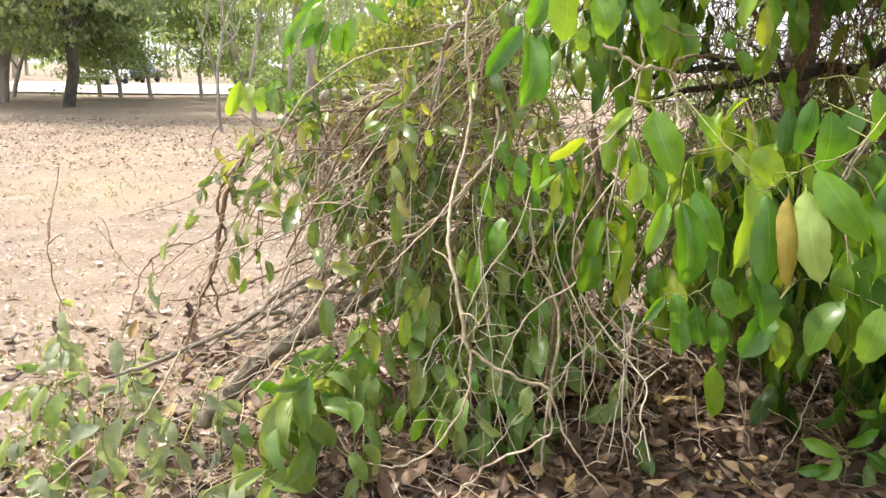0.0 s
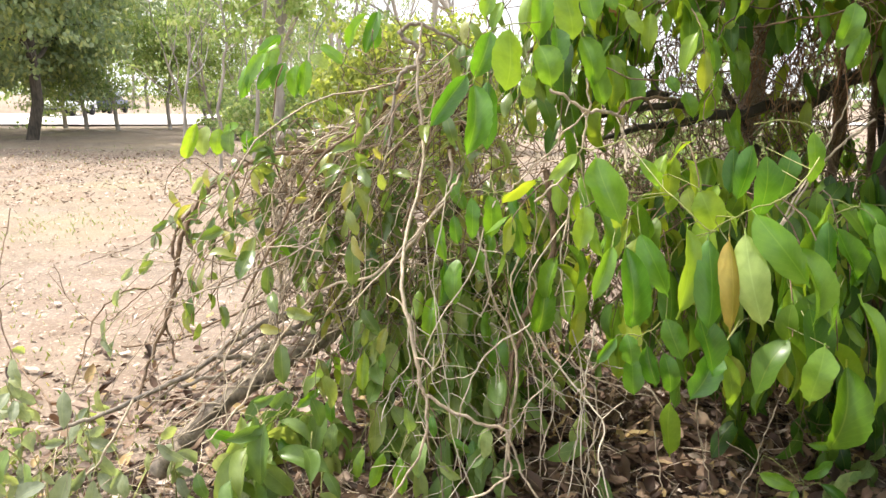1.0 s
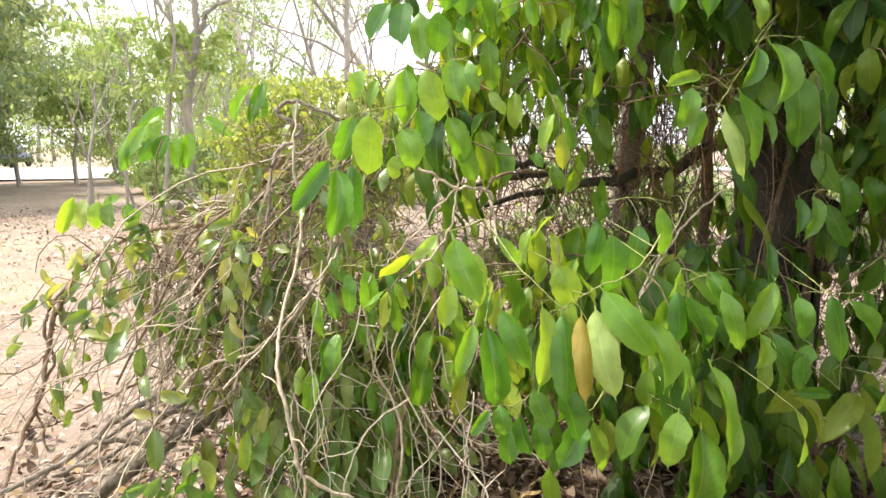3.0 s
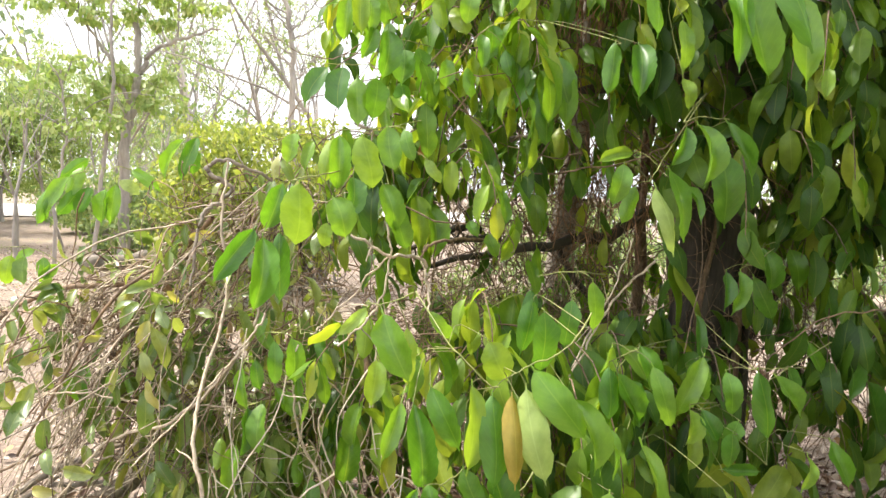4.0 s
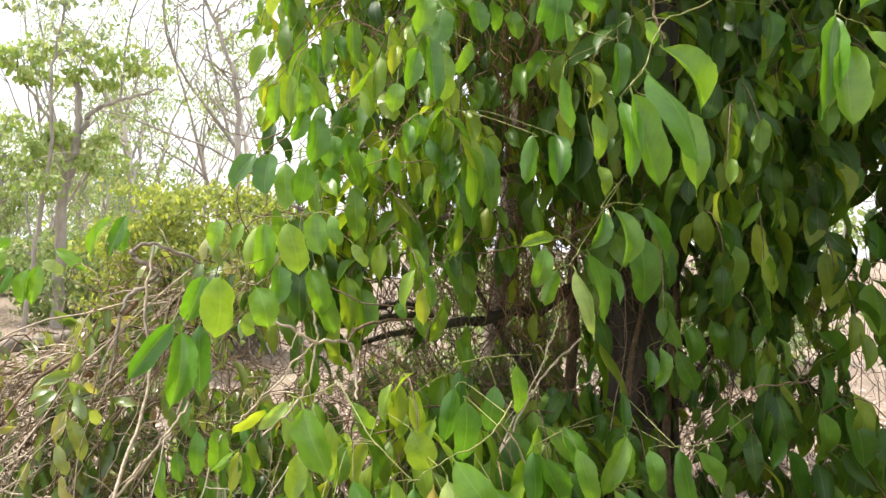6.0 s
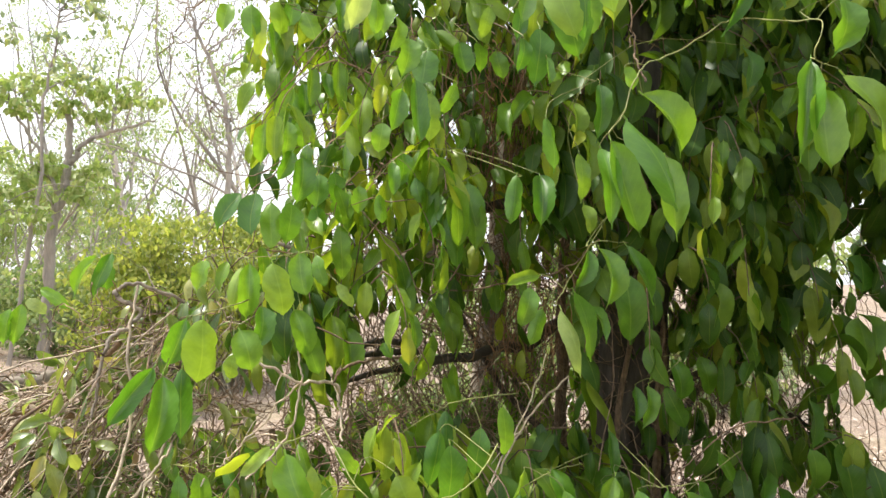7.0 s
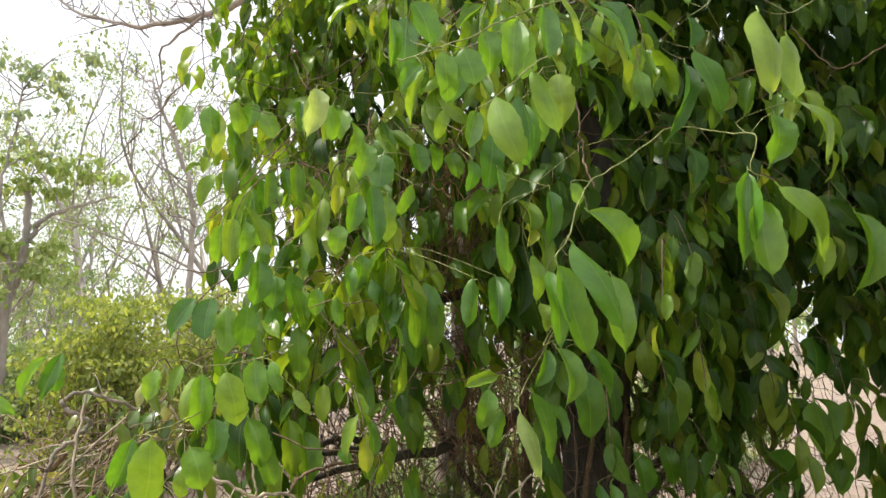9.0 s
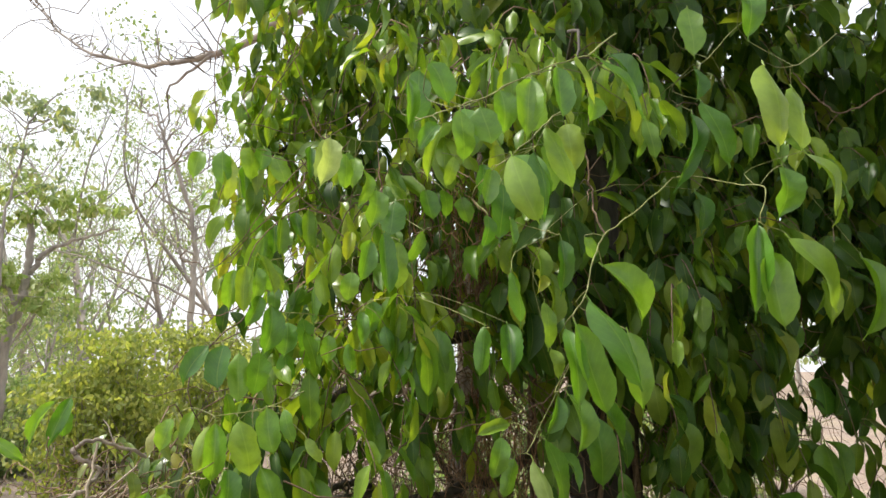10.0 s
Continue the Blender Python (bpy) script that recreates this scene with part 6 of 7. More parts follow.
        v.tube(kinked([a, (2 * a + e) / 3 + rng.randn(3) * 0.08, (a + 2 * e) / 3 + rng.randn(3) * 0.08, e], rng, 16, 0.014), (r, r * 0.7), 4)
    for k in range(900):                        # dense brown brush round the gaps beside the trunk
        x0, x1, z0, z1 = ((0.85, 1.75, 0.7, 1.75), (0.25, 1.1, 0.25, 1.2), (1.9, 3.3, 0.3, 1.7))[k % 3]
        a = np.array([rng.uniform(x0, x1), rng.uniform(2.3, 3.0), rng.uniform(z0, z1)])
        d = unit(rng.randn(3) * [1.0, 0.6, 1.3]) * rng.uniform(0.12, 0.4)
        r = rng.uniform(0.001, 0.0024)
        v.tube(kinked([a - d, a + rng.randn(3) * 0.05, a + d], rng, 12, 0.012), (r, r * 0.7), 4)
    for k in range(260):                        # reddish dead vines that hang before the trunk
        c = np.array([1.26, 2.15, 2.21] if k % 2 else [1.35, 2.3, 1.48])
        a = c + rng.randn(3) * [0.12, 0.08, 0.08] + [0, 0, 0.12]
        e = a + [0.07 * rng.randn(), 0.06 * rng.randn(), -rng.uniform(0.12, 0.5)]
        r = rng.uniform(0.001, 0.0026)
        dead.tube(kinked([a, (a + e) / 2 + rng.randn(3) * 0.04, e], rng, 12, 0.01), (r, r * 0.7), 4)
    for _ in range(150):
        a = np.array([1.1 + 0.4 * rng.randn(), 2.3 + 0.2 * rng.randn(), 2.2 + 0.45 * rng.randn()])
        e = a + [0.25 * rng.randn(), 0.12 * rng.randn(), -0.25 + 0.3 * rng.randn()]
        v.tube(kinked([a, (a + e) / 2 + rng.randn(3) * 0.09, e], rng, 12, 0.014), (0.0026, 0.0014), 4)
    part("dead_vines", dead, twig_red, host_tree, "reddish brown dead vines before the trunk", "stuff")
    part("vine_curtain", v, twig_brown, host_tree, "thin brown vines hanging in the gaps", "stuff")


fill_host()


# ---- background ----
make_tree("broadleaf_tree", "large dark green broadleaf tree with drooping foliage on sandy ground", 3, (-11.3, 21.1), 11.0, 0.15, (0.02, 0.0), far_dark, 38, 0.3, 0.95, 3, 0.85, 6, 0.25, 0.08, "", bark_dark)
make_tree("broadleaf_tree", "dark leaning broadleaf tree at the clearing's edge", 4, (-14.5, 23.0), 9.5, 0.2, (0.1, 0.0), far_dark, 50, 0.24, 0.8, 3, 0.75, 5, 0.3, 0.06)
ROW = [(-11.0, 26.5, 5.2), (-12.6, 27.5, 5.0), (-9.6, 28.0, 5.4), (-8.6, 29.5, 5.6), (-13.9, 28.5, 4.8), (-7.4, 31.0, 6.0), (-16.5, 27.0, 5.2), (-18.8, 28.5, 6.0), (-6.0, 33.0, 7.0)]
for i, (x, y, tall) in enumerate(ROW):
    make_tree("grove_tree", "small grove tree with yellow-green leaves beside the road", 30 + i, (x, y), tall, 0.075, (0.06 * math.sin(i * 2.3), 0.0), far_lime if i % 2 else far_leaf, 34, 0.16, 0.8, 3, 0.7, 4, 0.35, 0.03, "grove trees")
def tiered_tree(name, label, seed, lines, tiers, mat, size, per, flat):
    """A tree whose trunk and limbs follow the lines, with flat tiers of leaves on them."""
    rng = np.random.RandomState(seed)
    base = lines[0][0][0]
    t = thing(name, base, label, "tree")
    ends = []
    for k, (pts, r0, r1) in enumerate(lines):
        s = Soup()
        line = kinked(pts, rng, 8 * len(pts), 0.02)
        s.tube(line, (r0, (r0 + r1) / 2, r1), 7)
        part("limb" if k else "trunk", s, bark_far, t)
        ends += list(line[len(line) // 3:])
    ends = np.array(ends)
    crown, twigs = Soup(), Soup()
    for x, y, z, r in tiers:
        c = np.array([x, y, z])
        near = ends[np.argmin(np.linalg.norm(ends - c - [0, 0, -0.3], axis=1))]
        twigs.tube(kinked([near, (near + c) / 2 + [0, 0, 0.08] + rng.randn(3) * 0.08, c], rng, 10, 0.02), (0.014, 0.004), 4)
        for _ in range(5):
            q = c + rng.randn(3) * [r * 0.6, r * 0.9, r * flat]
            twigs.tube(kinked([c, (c + q) / 2 + rng.randn(3) * 0.04, q], rng, 6, 0.012), (0.006, 0.003), 3)
            clump(rng, crown, q, per, r * 0.55, size, blade(0.45), flat + 0.1, 1.0)
    part("twig_mass", twigs, bark_far, t, "", "stuff")
    part("crown", crown, mat, t)
    return t


FORK = [(-3.91, 4.62), (-3.57, 4.85), (-3.21, 4.73), (-2.85, 4.82), (-2.49, 4.9), (-2.12, 4.89), (-1.74, 4.82), (-1.36, 4.81), (-1.07, 4.78), (-3.03, 4.46), (-2.3, 4.47), (-1.93, 4.45),
        (-2.99, 3.08), (-2.79, 3.34), (-2.49, 3.45), (-2.14, 3.27), (-1.87, 3.34), (-2.03, 2.98), (-2.35, 3.06), (-2.81, 2.85)]
TOP = [(-2.99, 6.69), (-2.73, 6.63), (-2.41, 6.52), (-2.18, 6.39), (-1.91, 6.27), (-1.67, 6.2), (-2.01, 6.47), (-1.61, 7.0), (-1.43, 7.06), (-2.47, 5.74), (-2.27, 5.35), (-2.17, 5.1), (-3.4, 6.5), (-3.3, 5.7)]
tiered_tree("forked_tree", "forked grey tree with flat tiers of yellow-green leaves", 51, [
    ([(-2.56, 13.5, -0.1), (-2.53, 13.5, 1.39), (-2.51, 13.5, 2.24), (-2.38, 13.5, 2.86), (-2.31, 13.5, 3.32), (-2.29, 13.5, 3.77), (-2.33, 13.5, 4.5)], 0.105, 0.055),
    ([(-2.31, 13.5, 3.32), (-2.18, 13.45, 3.62), (-2.0, 13.4, 3.87), (-1.59, 13.4, 4.1), (-1.27, 13.4, 4.22), (-0.9, 13.4, 4.36)], 0.055, 0.018),
    ([(-2.4, 13.5, 2.8), (-2.55, 13.5, 3.2), (-2.9, 13.6, 3.9), (-3.3, 13.6, 4.5)], 0.045, 0.02)], [(x, 13.5, z, 0.27) for x, z in FORK], far_lime, 0.15, 15, 0.3)
FORK_LOW = [(-3.9, 3.1), (-3.6, 3.4), (-3.3, 3.0), (-3.5, 2.6), (-3.1, 3.6), (-3.0, 2.5), (-2.7, 2.6), (-4.2, 3.5), (-4.1, 2.7), (-1.75, 3.1)]
tiered_tree("leafy_sapling", "young leaning tree with yellow-green leaf tiers", 56, [
    ([(-3.45, 12.6, -0.1), (-3.4, 12.6, 1.2), (-3.25, 12.6, 2.2), (-3.3, 12.6, 3.3)], 0.035, 0.015)], [(x * 0.95, 12.6, z * 0.97, 0.26) for x, z in FORK_LOW], far_lime, 0.12, 16, 0.3)
tiered_tree("slender_tree", "slender leaning tree with grey-green leaves high up", 55, [
    ([(-2.95, 12.9, -0.1), (-2.75, 12.9, 1.8), (-2.58, 12.9, 2.95), (-2.6, 12.9, 4.1), (-2.5, 12.9, 5.0), (-2.4, 12.9, 6.0)], 0.04, 0.016)], [(x * 0.96, 12.9, z * 0.965, 0.28) for x, z in TOP], far_dark, 0.13, 9, 0.22)
rng = np.random.RandomState(58)
BARE = [([(0.45, 12.0, -0.1), (0.42, 12.0, 1.88), (0.39, 12.0, 2.92), (0.4, 12.0, 3.88), (0.17, 12.0, 4.83), (-0.14, 12.0, 5.57), (-0.32, 12.0, 6.14)], 0.07, 0.018)]
spine = curve(BARE[0][0], 40)
for k in range(22):
    a = spine[rng.randint(14, 39)]
    d = np.array([rng.choice([-1, 1]) * rng.uniform(0.3, 1.0), 0.4 * rng.randn(), rng.uniform(0.2, 0.9)])
    BARE.append(([tuple(a), tuple(a + d * 0.5 + rng.randn(3) * 0.06), tuple(a + d + [0, 0, 0.15])], 0.018, 0.006))
    for _ in range(3):
        f = a + d * rng.uniform(0.3, 0.9)
        BARE.append(([tuple(f), tuple(f + rng.randn(3) * [0.3, 0.15, 0.2] + [0, 0, 0.2])], 0.008, 0.003))
tips = [(*(np.array(l[0][-1]) + rng.randn(3) * 0.05), 0.1) for l in BARE[1:] if rng.rand() < 0.4]
tiered_tree("sparse_tree", "leaning half-bare tree with many thin branches and few yellowish leaves", 52, BARE, tips, far_lime, 0.07, 3, 0.5)
make_tree("sparse_tree", "thin half-bare tree against the white sky", 53, (-1.6, 17.0), 9.0, 0.065, (-0.03, 0.0), far_leaf, 2, 0.16, 0.25, 4, 0.5, 3, 0.35)
make_tree("sparse_tree", "thin half-bare tree against the white sky", 54, (1.9, 15.0), 8.0, 0.06, (0.03, 0.0), far_leaf, 2, 0.16, 0.25, 4, 0.55, 3, 0.3)
TALL = [(-9.5, 36, 13), (-8.2, 37, 14), (-6.5, 31, 13), (-5.2, 38, 14), (-4.0, 34, 12), (-2.6, 40, 13), (-7.3, 42, 14), (-1.0, 36, 12), (1.2, 42, 13), (3.5, 38, 12), (-3.2, 27, 11), (0.8, 30, 11)]
for i, (x, y, tall) in enumerate(TALL):
    make_tree("tall_thin_tree", "tall thin straight trunk with a light sparse crown", 70 + i, (x, y), tall, 0.10, (0.04 * math.sin(i * 1.7), 0.0), far_leaf if i % 3 else far_lime, 9, 0.15, 0.5, 3, 0.4, 3, 0.62, 0.0, "tall thin trees")


POLES = np.random.RandomState(64)
for i in range(11):
    d = POLES.uniform(14, 26)
    make_tree("thin_sapling", "thin straight sapling with a few pale green leaves", 300 + i, (d * POLES.uniform(-0.33, -0.02), d), POLES.uniform(3.5, 5.5), 0.035, (0.08 * POLES.randn(), 0.0), far_leaf, 4, 0.16, 0.25, 2, 0.5, 3, 0.5, 0.0, "thin saplings")


def bush(name, label, seed, base, radii, count, mat, size=0.12):
    rng = np.random.RandomState(seed)
    z = height(base[0], base[1])
    t = thing(name, (base[0], base[1], z), label, "bush")
    wood, leaves = Soup(), Soup()
    for _ in range(count):
        p = unit(rng.randn(3)) * rng.rand() ** 0.4
        c = np.array([base[0], base[1], z + radii[2] * 0.95]) + p * np.array(radii)
        c[2] = max(c[2], z + 0.15)
        foot = np.array([base[0] + 0.2 * rng.randn(), base[1] + 0.2 * rng.randn(), z - 0.03])
        wood.tube(kinked([foot, (foot + c) / 2 + rng.randn(3) * 0.1, c], rng, 8, 0.02), (0.012, 0.003), 4)
        clump(rng, leaves, c, 80, 0.3, size * 0.6, blade(0.5), 0.35, 1.1)
    part("wood", wood, bark_far, t)
    part("foliage", leaves, mat, t)


bush("leafy_bush", "sunlit yellow-green bush behind the vine heap", 90, (-0.49, 9.0), (0.75, 0.6, 1.3), 120, bush_leaf, 0.12)
bush("leafy_bush", "sunlit yellow-green bush behind the vine heap", 91, (0.57, 10.0), (0.8, 0.6, 1.3), 110, bush_leaf, 0.12)
bush("leafy_bush", "hazy green undergrowth between thin trunks", 100, (-5.0, 22.0), (1.7, 1.0, 0.9), 70, far_leaf, 0.2)
bush("leafy_bush", "hazy green undergrowth between thin trunks", 101, (-2.9, 23.0), (1.7, 1.0, 1.0), 70, far_leaf, 0.2)
bush("leafy_bush", "hazy green undergrowth between thin trunks", 102, (-0.6, 24.0), (1.7, 1.0, 1.0), 70, far_leaf, 0.2)
bush("leafy_bush", "distant dark green bush by the grove", 92, (-2.2, 14.5), (1.8, 1.2, 1.0), 90, far_leaf, 0.16)
bush("leafy_bush", "distant dark green bush by the grove", 93, (1.5, 17.0), (2.2, 1.2, 1.2), 90, far_leaf, 0.16)


bush("understory_bush", "low dark understory bush behind the tree", 95, (6.4, 7.0), (1.1, 0.7, 0.6), 40, far_dark, 0.12)
bush("understory_bush", "low leafy understory bush in the shade", 96, (2.7, 6.2), (0.9, 0.6, 0.5), 32, far_leaf, 0.12)
bush("understory_bush", "low leafy understory bush in the shade", 97, (7.5, 8.0), (1.6, 0.9, 0.8), 50, far_leaf, 0.14)
bush("understory_bush", "low leafy understory bush in the shade", 98, (4.6, 9.5), (1.6, 0.9, 0.8), 50, far_leaf, 0.14)


def far_woods():
    """The ring of woods that closes the view."""
    rng = np.random.RandomState(123)
    wood, leaves = Soup(), Soup()
    for k in range(230):
        a = rng.uniform(-math.pi, math.pi)
        r = rng.uniform(48, 85)
        if abs(a) < 0.9:
            r = rng.uniform(56, 85)
        x, y = r * math.sin(a), r * math.cos(a)
        h = rng.uniform(4, 7.5)
        wood.tube(kinked([(x, y, -0.2), (x + rng.randn() * 0.3, y, h * 0.5), (x + rng.randn() * 0.6, y, h)], rng, 8, 0.08), (0.2, 0.06), 5)
        for _ in range(6 if abs(a) < 0.5 else 13):
            c = (x + 1.6 * rng.randn(), y + 1.6 * rng.randn(), h * rng.uniform(0.3, 1.05))
            clump(rng, leaves, c, 12, 1.5, 0.55, blade(0.6))
    t = tagged(thing("far_woods", (0, 60, 0), "distant hazy woods of thin trees round the clearing", "woods"), kind="stuff")
    part("trunk_mass", wood, bark_far, t, "", "stuff")
    part("crown_mass", leaves, far_leaf, t, "", "stuff")


far_woods()


# ---- litter ----
def litter():
    rng = np.random.RandomState(9)
    s, pale = Soup(), Soup()
    t = tagged(thing("leaf_litter", (0.5, 2.0, 0.08), "deep litter of curled brown dry leaves", "leaf litter"), kind="stuff")

    def flat(n, x, y):
        z = np.array([height(a, b) for a, b in zip(x, y)]) + 0.012 + 0.02 * rng.rand(n)
        b = np.stack((x, y, z), axis=1)
        az = rng.rand(n) * 6.283
        L = rng.uniform(0.04, 0.1, n)
        d = np.stack((np.cos(az) * L, np.sin(az) * L, 0.03 * rng.randn(n)), axis=1)
        f = unit(np.stack((0.35 * rng.randn(n), 0.35 * rng.randn(n), np.ones(n)), axis=1))
        return b, b + d, f
    for _ in range(34):
        n = 260
        b, e, f = flat(n, 0.9 + 1.2 * rng.randn(n), 2.25 + 0.75 * rng.randn(n))
        s.leaves(CRISP[rng.randint(8)], b, e, f)
    for _ in range(12):
        n = 300
        b, e, f = flat(n, 3.6 + 2.2 * rng.randn(n), 5.0 + 2.2 * rng.randn(n))
        pale.leaves(CRISP[rng.randint(8)], b, e, f)
    for _ in range(44):
        n = 300
        y = 18 * rng.rand(n) ** 1.5 - 1.0
        b, e, f = flat(n, rng.uniform(-1.0, 0.45, n) * (np.abs(y) + 1.5), y)
        e = b + (e - b) * 0.55
        b[:, 2] -= 0.012
        e[:, 2] -= 0.012
        pale.leaves(SMALL[rng.randint(6)], b, e, f)
    for k in range(14):                         # brown drift under the grove
        n = 240
        y = rng.uniform(8.5, 17.0, n)
        b, e, f = flat(n, -y * rng.uniform(0.2, 0.75, n), y)
        (pale if k % 3 else s).leaves(CRISP[rng.randint(8)], b, b + (e - b) * 0.8, f)
    part("loose_leaves", s, dry_joined, t, "", "stuff")
    part("scattered_leaves", pale, dry_pale, t, "bleached tan leaves scattered over the clearing", "stuff")
    b, e, f = flat(280, rng.uniform(-0.7, 1.6, 280), rng.uniform(1.5, 2.5, 280))
    b[:, 2] += 0.03
    e[:, 2] += 0.03
    for k in range(280):
        place_leaf(crisp_meshes[k % 8], t, b[k], e[k], f[k], 1.0, "dry_leaf")


litter()


# ---- seedlings and low growth ----
def seedlings():
    rng = np.random.RandomState(17)
    spots = [(-1.15, 1.75), (-1.0, 2.0), (-0.92, 1.6), (-0.72, 1.95), (-0.6, 1.62), (-1.3, 2.1), (-0.48, 1.8), (-0.25, 1.75), (0.3, 1.8), (-1.5, 2.5), (-1.35, 1.9), (-1.2, 2.35), (1.35, 1.75), (1.5, 1.6), (1.6, 1.95), (-1.05, 1.5), (-0.85, 1.75), (-1.25, 1.6), (-1.1, 1.9), (-1.4, 2.25)]
    for i, (x, y) in enumerate(spots):
        z = height(x, y)
        dusty = x < 0.0 and i % 7
        t = thing("seedling", (x, y, z), "knee-high seedling with dusty pale leaves in litter" if dusty else "knee-high seedling with soft green leaves in litter", "plant", "seedlings")
        s = Soup()
        h = rng.uniform(0.16, 0.36) * (1.0 if x < 1 else 0.8)
        line = kinked([(x, y, z - 0.02), (x + 0.03 * rng.randn(), y + 0.03 * rng.randn(), z + h * 0.5), (x + 0.06 * rng.randn(), y + 0.06 * rng.randn(), z + h)], rng, 12, 0.003)
        s.tube(line, (0.004, 0.002), 5)
        part("stem", s, twig_green, t)
        for k in range(rng.randint(8, 13)):
            b = line[rng.randint(3, 12)]
            a = rng.rand() * 6.283
            L = rng.uniform(0.06, 0.125)
            d = np.array([math.cos(a), math.sin(a), rng.uniform(-2.2, -0.3)])
            f = unit(np.array([0.4 * rng.randn(), -0.7 + 0.3 * rng.randn(), 0.8]))
            place_leaf(leaf_meshes[(leaf_pale if dusty else leaf_shrub).name][rng.randint(10)], t, b, b + unit(d) * L, f, 1.15)


seedlings()


def low_green():
    """Thin grass and herbs in patches on the clearing."""
    rng = np.random.RandomState(31)
    s = Soup()
    for cx, cy, r, n in [(-3.6, 7.2, 0.5, 260), (-2.6, 4.0, 0.7, 260), (-2.3, 3.0, 0.6, 320), (-4.6, 6.0, 0.7, 200), (-1.6, 2.4, 0.5, 420), (-2.6, 14.0, 2.0, 500), (-6.0, 16.0, 2.5, 500), (-1.0, 2.1, 0.4, 300), (-1.25, 2.2, 0.22, 700), (-1.8, 10.0, 1.5, 260)]:
        x, y = cx + r * rng.randn(n), cy + r * rng.randn(n)
        b = np.stack((x, y, [height(a, c) - 0.01 for a, c in zip(x, y)]), axis=1)
        a = rng.rand(n) * 6.283
        L = rng.uniform(0.015, 0.045, n)[:, None] * (1 + 0.04 * cy)
        d = unit(np.stack((0.5 * np.cos(a), 0.5 * np.sin(a), np.ones(n)), axis=1)) * L
        s.leaves(blade(0.22), b, b + d, unit(np.stack((np.sin(a), -np.cos(a), 0.3 * np.ones(n)), axis=1)))
    t = tagged(thing("grass", (-2.5, 5.0, 0.0), "thin patches of dry yellow-green grass", "grass"), kind="stuff")
    part("blades", s, grass_mat, t, "", "stuff")


low_green()


# ---- pale hanging stems before the heap, and the vehicles beyond the grove ----
def hanging_stems():
    rng = np.random.RandomState(61)
    for k in range(38):
        far = k % 6 == 5
        x = rng.uniform(0.65, 1.3) if far else rng.uniform(0.02, 0.58)
        y = rng.uniform(1.72, 2.1)
        a = np.array([x, y, rng.uniform(0.6, 1.15)])
        e = np.array([x + 0.2 * rng.randn(), y - 0.05 + 0.1 * rng.randn(), rng.uniform(0.1, 0.4)])
        m = (a + e) / 2 + rng.randn(3) * [0.05, 0.03, 0.03]
        s = Soup()
        r = rng.uniform(0.0014, 0.0024) if far or k % 4 else rng.uniform(0.0022, 0.0034)
        line = kinked([a, (a + m) / 2 + rng.randn(3) * [0.03, 0.02, 0.02], m, (e + m) / 2 + rng.randn(3) * [0.03, 0.02, 0.02], e], rng, 20, 0.005)
        s.tube(line, (r, r * 0.75), 5)
        for _ in range(1 if far else 4):
            i = rng.randint(3, 17)
            d = unit(rng.randn(3) * [1, 0.4, 0.7] + [0, 0, -0.5]) * rng.uniform(0.07, 0.26)
            s.tube(kinked([line[i], line[i] + d * 0.5 + rng.randn(3) * 0.02, line[i] + d], rng, 9, 0.006), (r * 0.6, 0.0009), 4)
        part("hanging_stem", s, twig_brown if far else (twig_white, twig_pale, twig_white, twig_brown)[k % 4], host_tree)


hanging_stems()


def ground_twigs():
    rng = np.random.RandomState(71)
    s = Soup()
    for _ in range(420):
        x, y = rng.uniform(-1.3, 1.9), rng.uniform(1.35, 2.7)
        z = height(x, y) + 0.03
        a, L = rng.rand() * 6.283, rng.uniform(0.04, 0.2)
        d = np.array([math.cos(a), math.sin(a), 0.15 * rng.randn()]) * L
        p = np.array([x, y, z])
        s.tube(kinked([p - d, p + rng.randn(3) * 0.012 + [0, 0, 0.012], p + d], rng, 7, 0.004), (rng.uniform(0.001, 0.0026), 0.0009), 4)
    for _ in range(340):                        # straw that stands between the seedlings
        x, y = rng.uniform(-1.25, 0.1), rng.uniform(1.45, 2.1)
        p = np.array([x, y, height(x, y)])
        d = unit(np.array([rng.randn() * 0.9, rng.randn() * 0.5, 0.7])) * rng.uniform(0.06, 0.2)
        s.tube(kinked([p, p + d * 0.6 + rng.randn(3) * 0.012, p + d + [0, 0, -0.03]], rng, 6, 0.004), (0.0018, 0.0008), 4)
    t = tagged(thing("dry_twigs", (0.3, 2.0, 0.08), "loose dry twigs and straw lying on the litter", "twigs"), kind="stuff")
    part("twig_mass", s, twig_pale, t, "", "stuff")


ground_twigs()


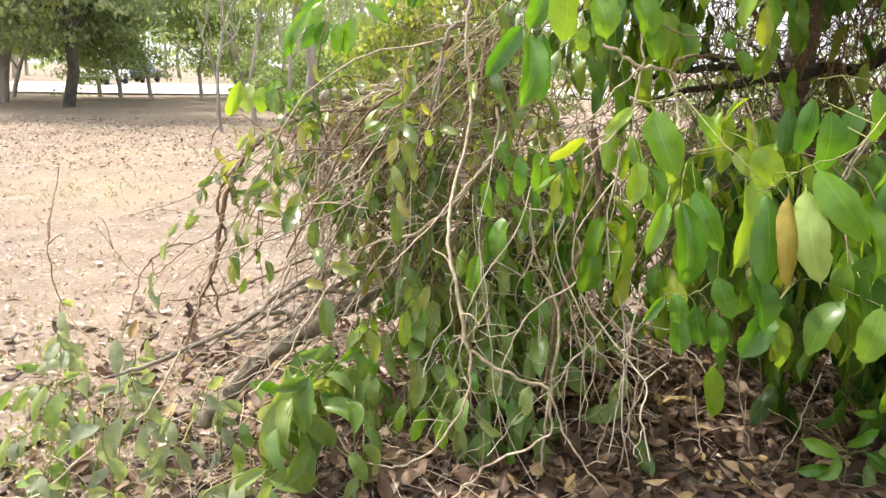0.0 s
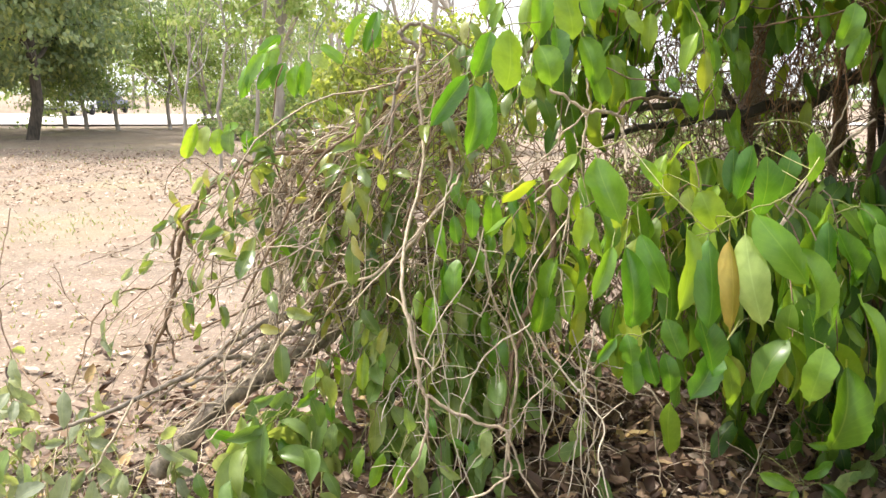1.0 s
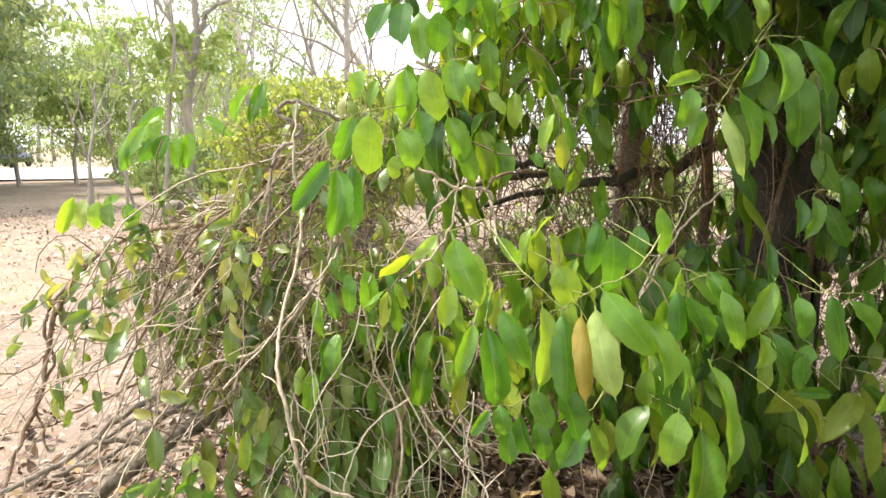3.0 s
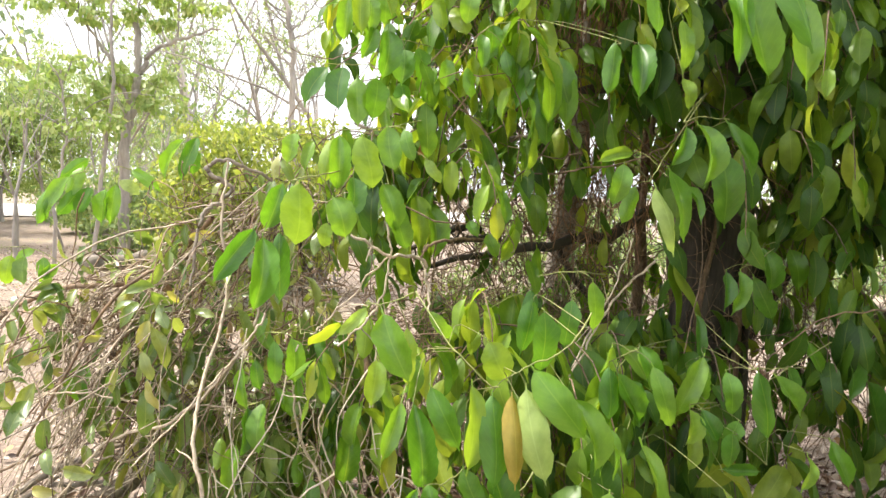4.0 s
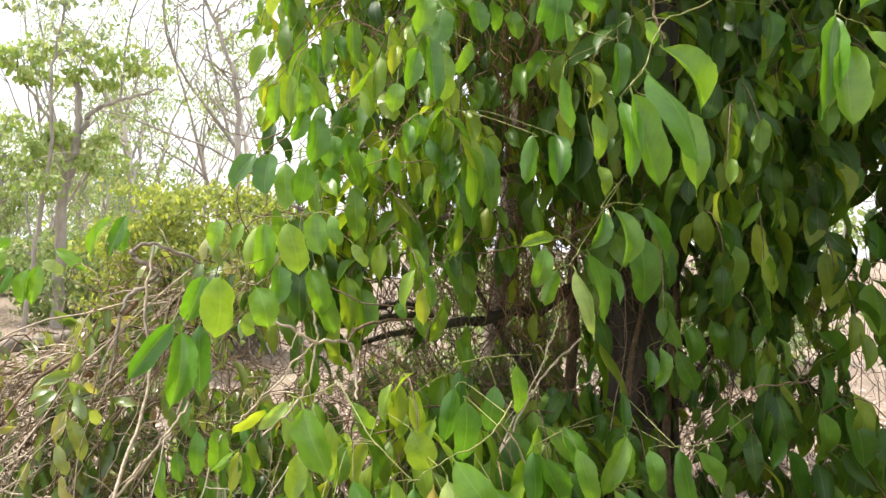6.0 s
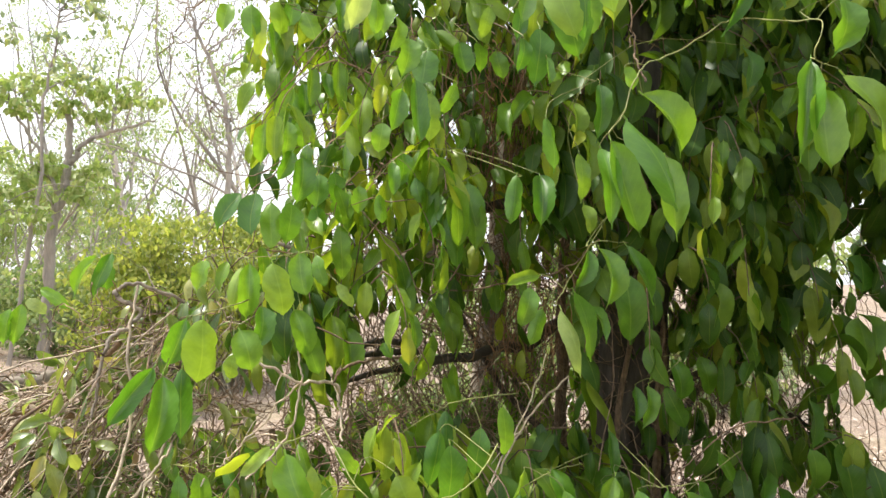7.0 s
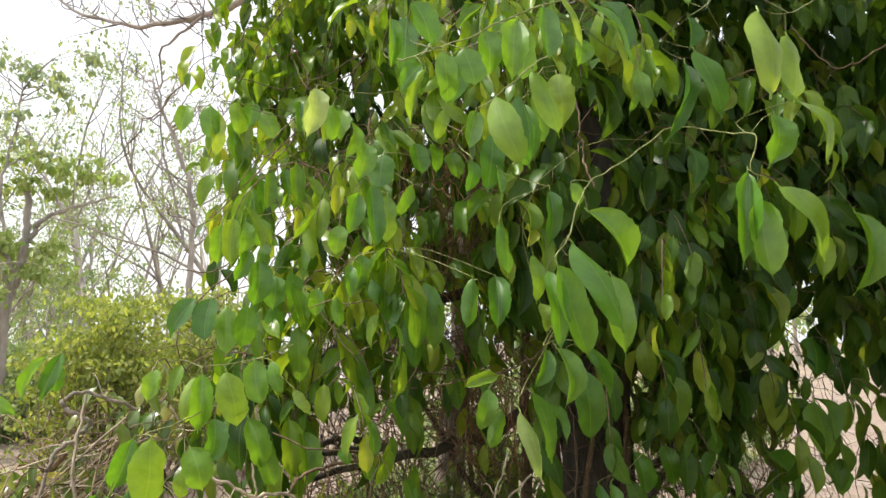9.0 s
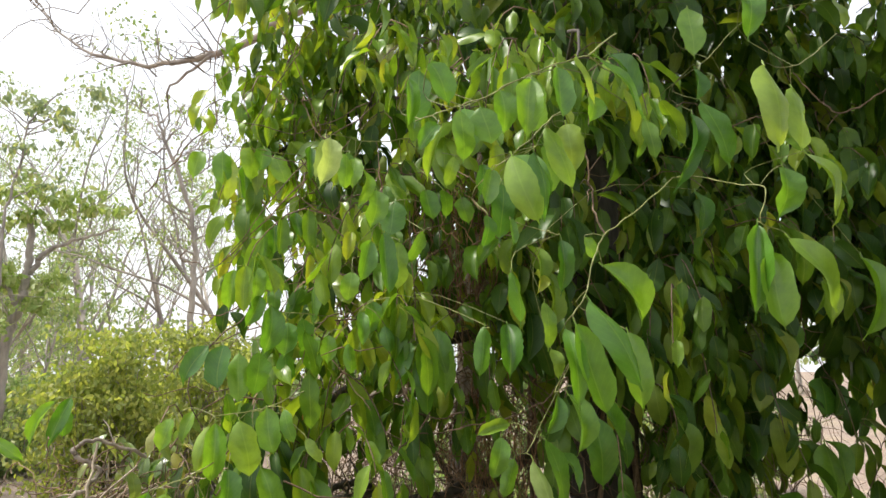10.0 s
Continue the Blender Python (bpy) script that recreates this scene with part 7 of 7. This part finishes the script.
def box_soup(s, lo, hi, taper=0.0):
    (x0, y0, z0), (x1, y1, z1) = lo, hi
    t = taper
    v = np.array([(x0, y0, z0), (x1, y0, z0), (x1, y1, z0), (x0, y1, z0), (x0 + t, y0 + t, z1), (x1 - t, y0 + t, z1), (x1 - t, y1 - t, z1), (x0 + t, y1 - t, z1)], float)
    s.add(v, np.array([(0, 3, 2, 1), (4, 5, 6, 7), (0, 1, 5, 4), (1, 2, 6, 5), (2, 3, 7, 6), (3, 0, 4, 7)]), np.zeros((8, 2)))


def vehicle(name, label, x, y, paint):
    t = thing(name, (x, y, 0.08), label, "car")
    s = Soup()
    box_soup(s, (x - 0.8, y - 1.9, 0.38), (x + 0.8, y + 1.9, 0.95), 0.06)
    part("body", s, paint, t)
    s = Soup()
    box_soup(s, (x - 0.72, y - 1.0, 0.95), (x + 0.72, y + 1.2, 1.5), 0.22)
    part("cabin", s, glass_mat, t)
    s = Soup()
    box_soup(s, (x - 0.5, y - 0.75, 1.5), (x + 0.5, y + 0.95, 1.55), 0.05)
    part("roof", s, paint, t)
    s = Soup()
    box_soup(s, (x - 0.82, y - 1.98, 0.34), (x + 0.82, y - 1.9, 0.52), 0.02)
    part("bumper", s, tyre_mat, t)
    for sx in (-0.72, 0.72):
        for sy in (-1.25, 1.25):
            s = Soup()
            s.tube([(x + sx - 0.1, y + sy, 0.38), (x + sx - 0.08, y + sy, 0.38), (x + sx + 0.08, y + sy, 0.38), (x + sx + 0.1, y + sy, 0.38)], (0.05, 0.3, 0.3, 0.05), 12)
            part("wheel", s, tyre_mat, t)


white_paint = plain("white_car_paint", (0.78, 0.78, 0.8), 0.35)
dark_paint = plain("dark_car_paint", (0.05, 0.055, 0.1), 0.35)
glass_mat = plain("dark_window_glass", (0.05, 0.06, 0.07), 0.12)
tyre_mat = plain("black_rubber", (0.03, 0.03, 0.03), 0.8)
vehicle("car", "white car parked on the pale road behind the grove", -20.6, 43.0, white_paint)
vehicle("car", "dark car parked on the pale road behind the grove", -20.8, 48.5, dark_paint)


# ---- unseen growth added beside and behind the camera's stand: closes the place, blocks sky light ----
bush("thicket", "unseen dense thicket added to block sky light", 201, (4.6, -2.0), (1.5, 1.3, 2.0), 190, far_dark, 0.4)
bush("thicket", "unseen dense thicket added to block sky light", 202, (2.4, -3.6), (1.9, 1.2, 2.0), 200, far_dark, 0.4)
bush("thicket", "unseen low thicket added to keep sky light off the right", 203, (2.4, -0.6), (0.8, 0.75, 0.62), 90, far_dark, 0.2)
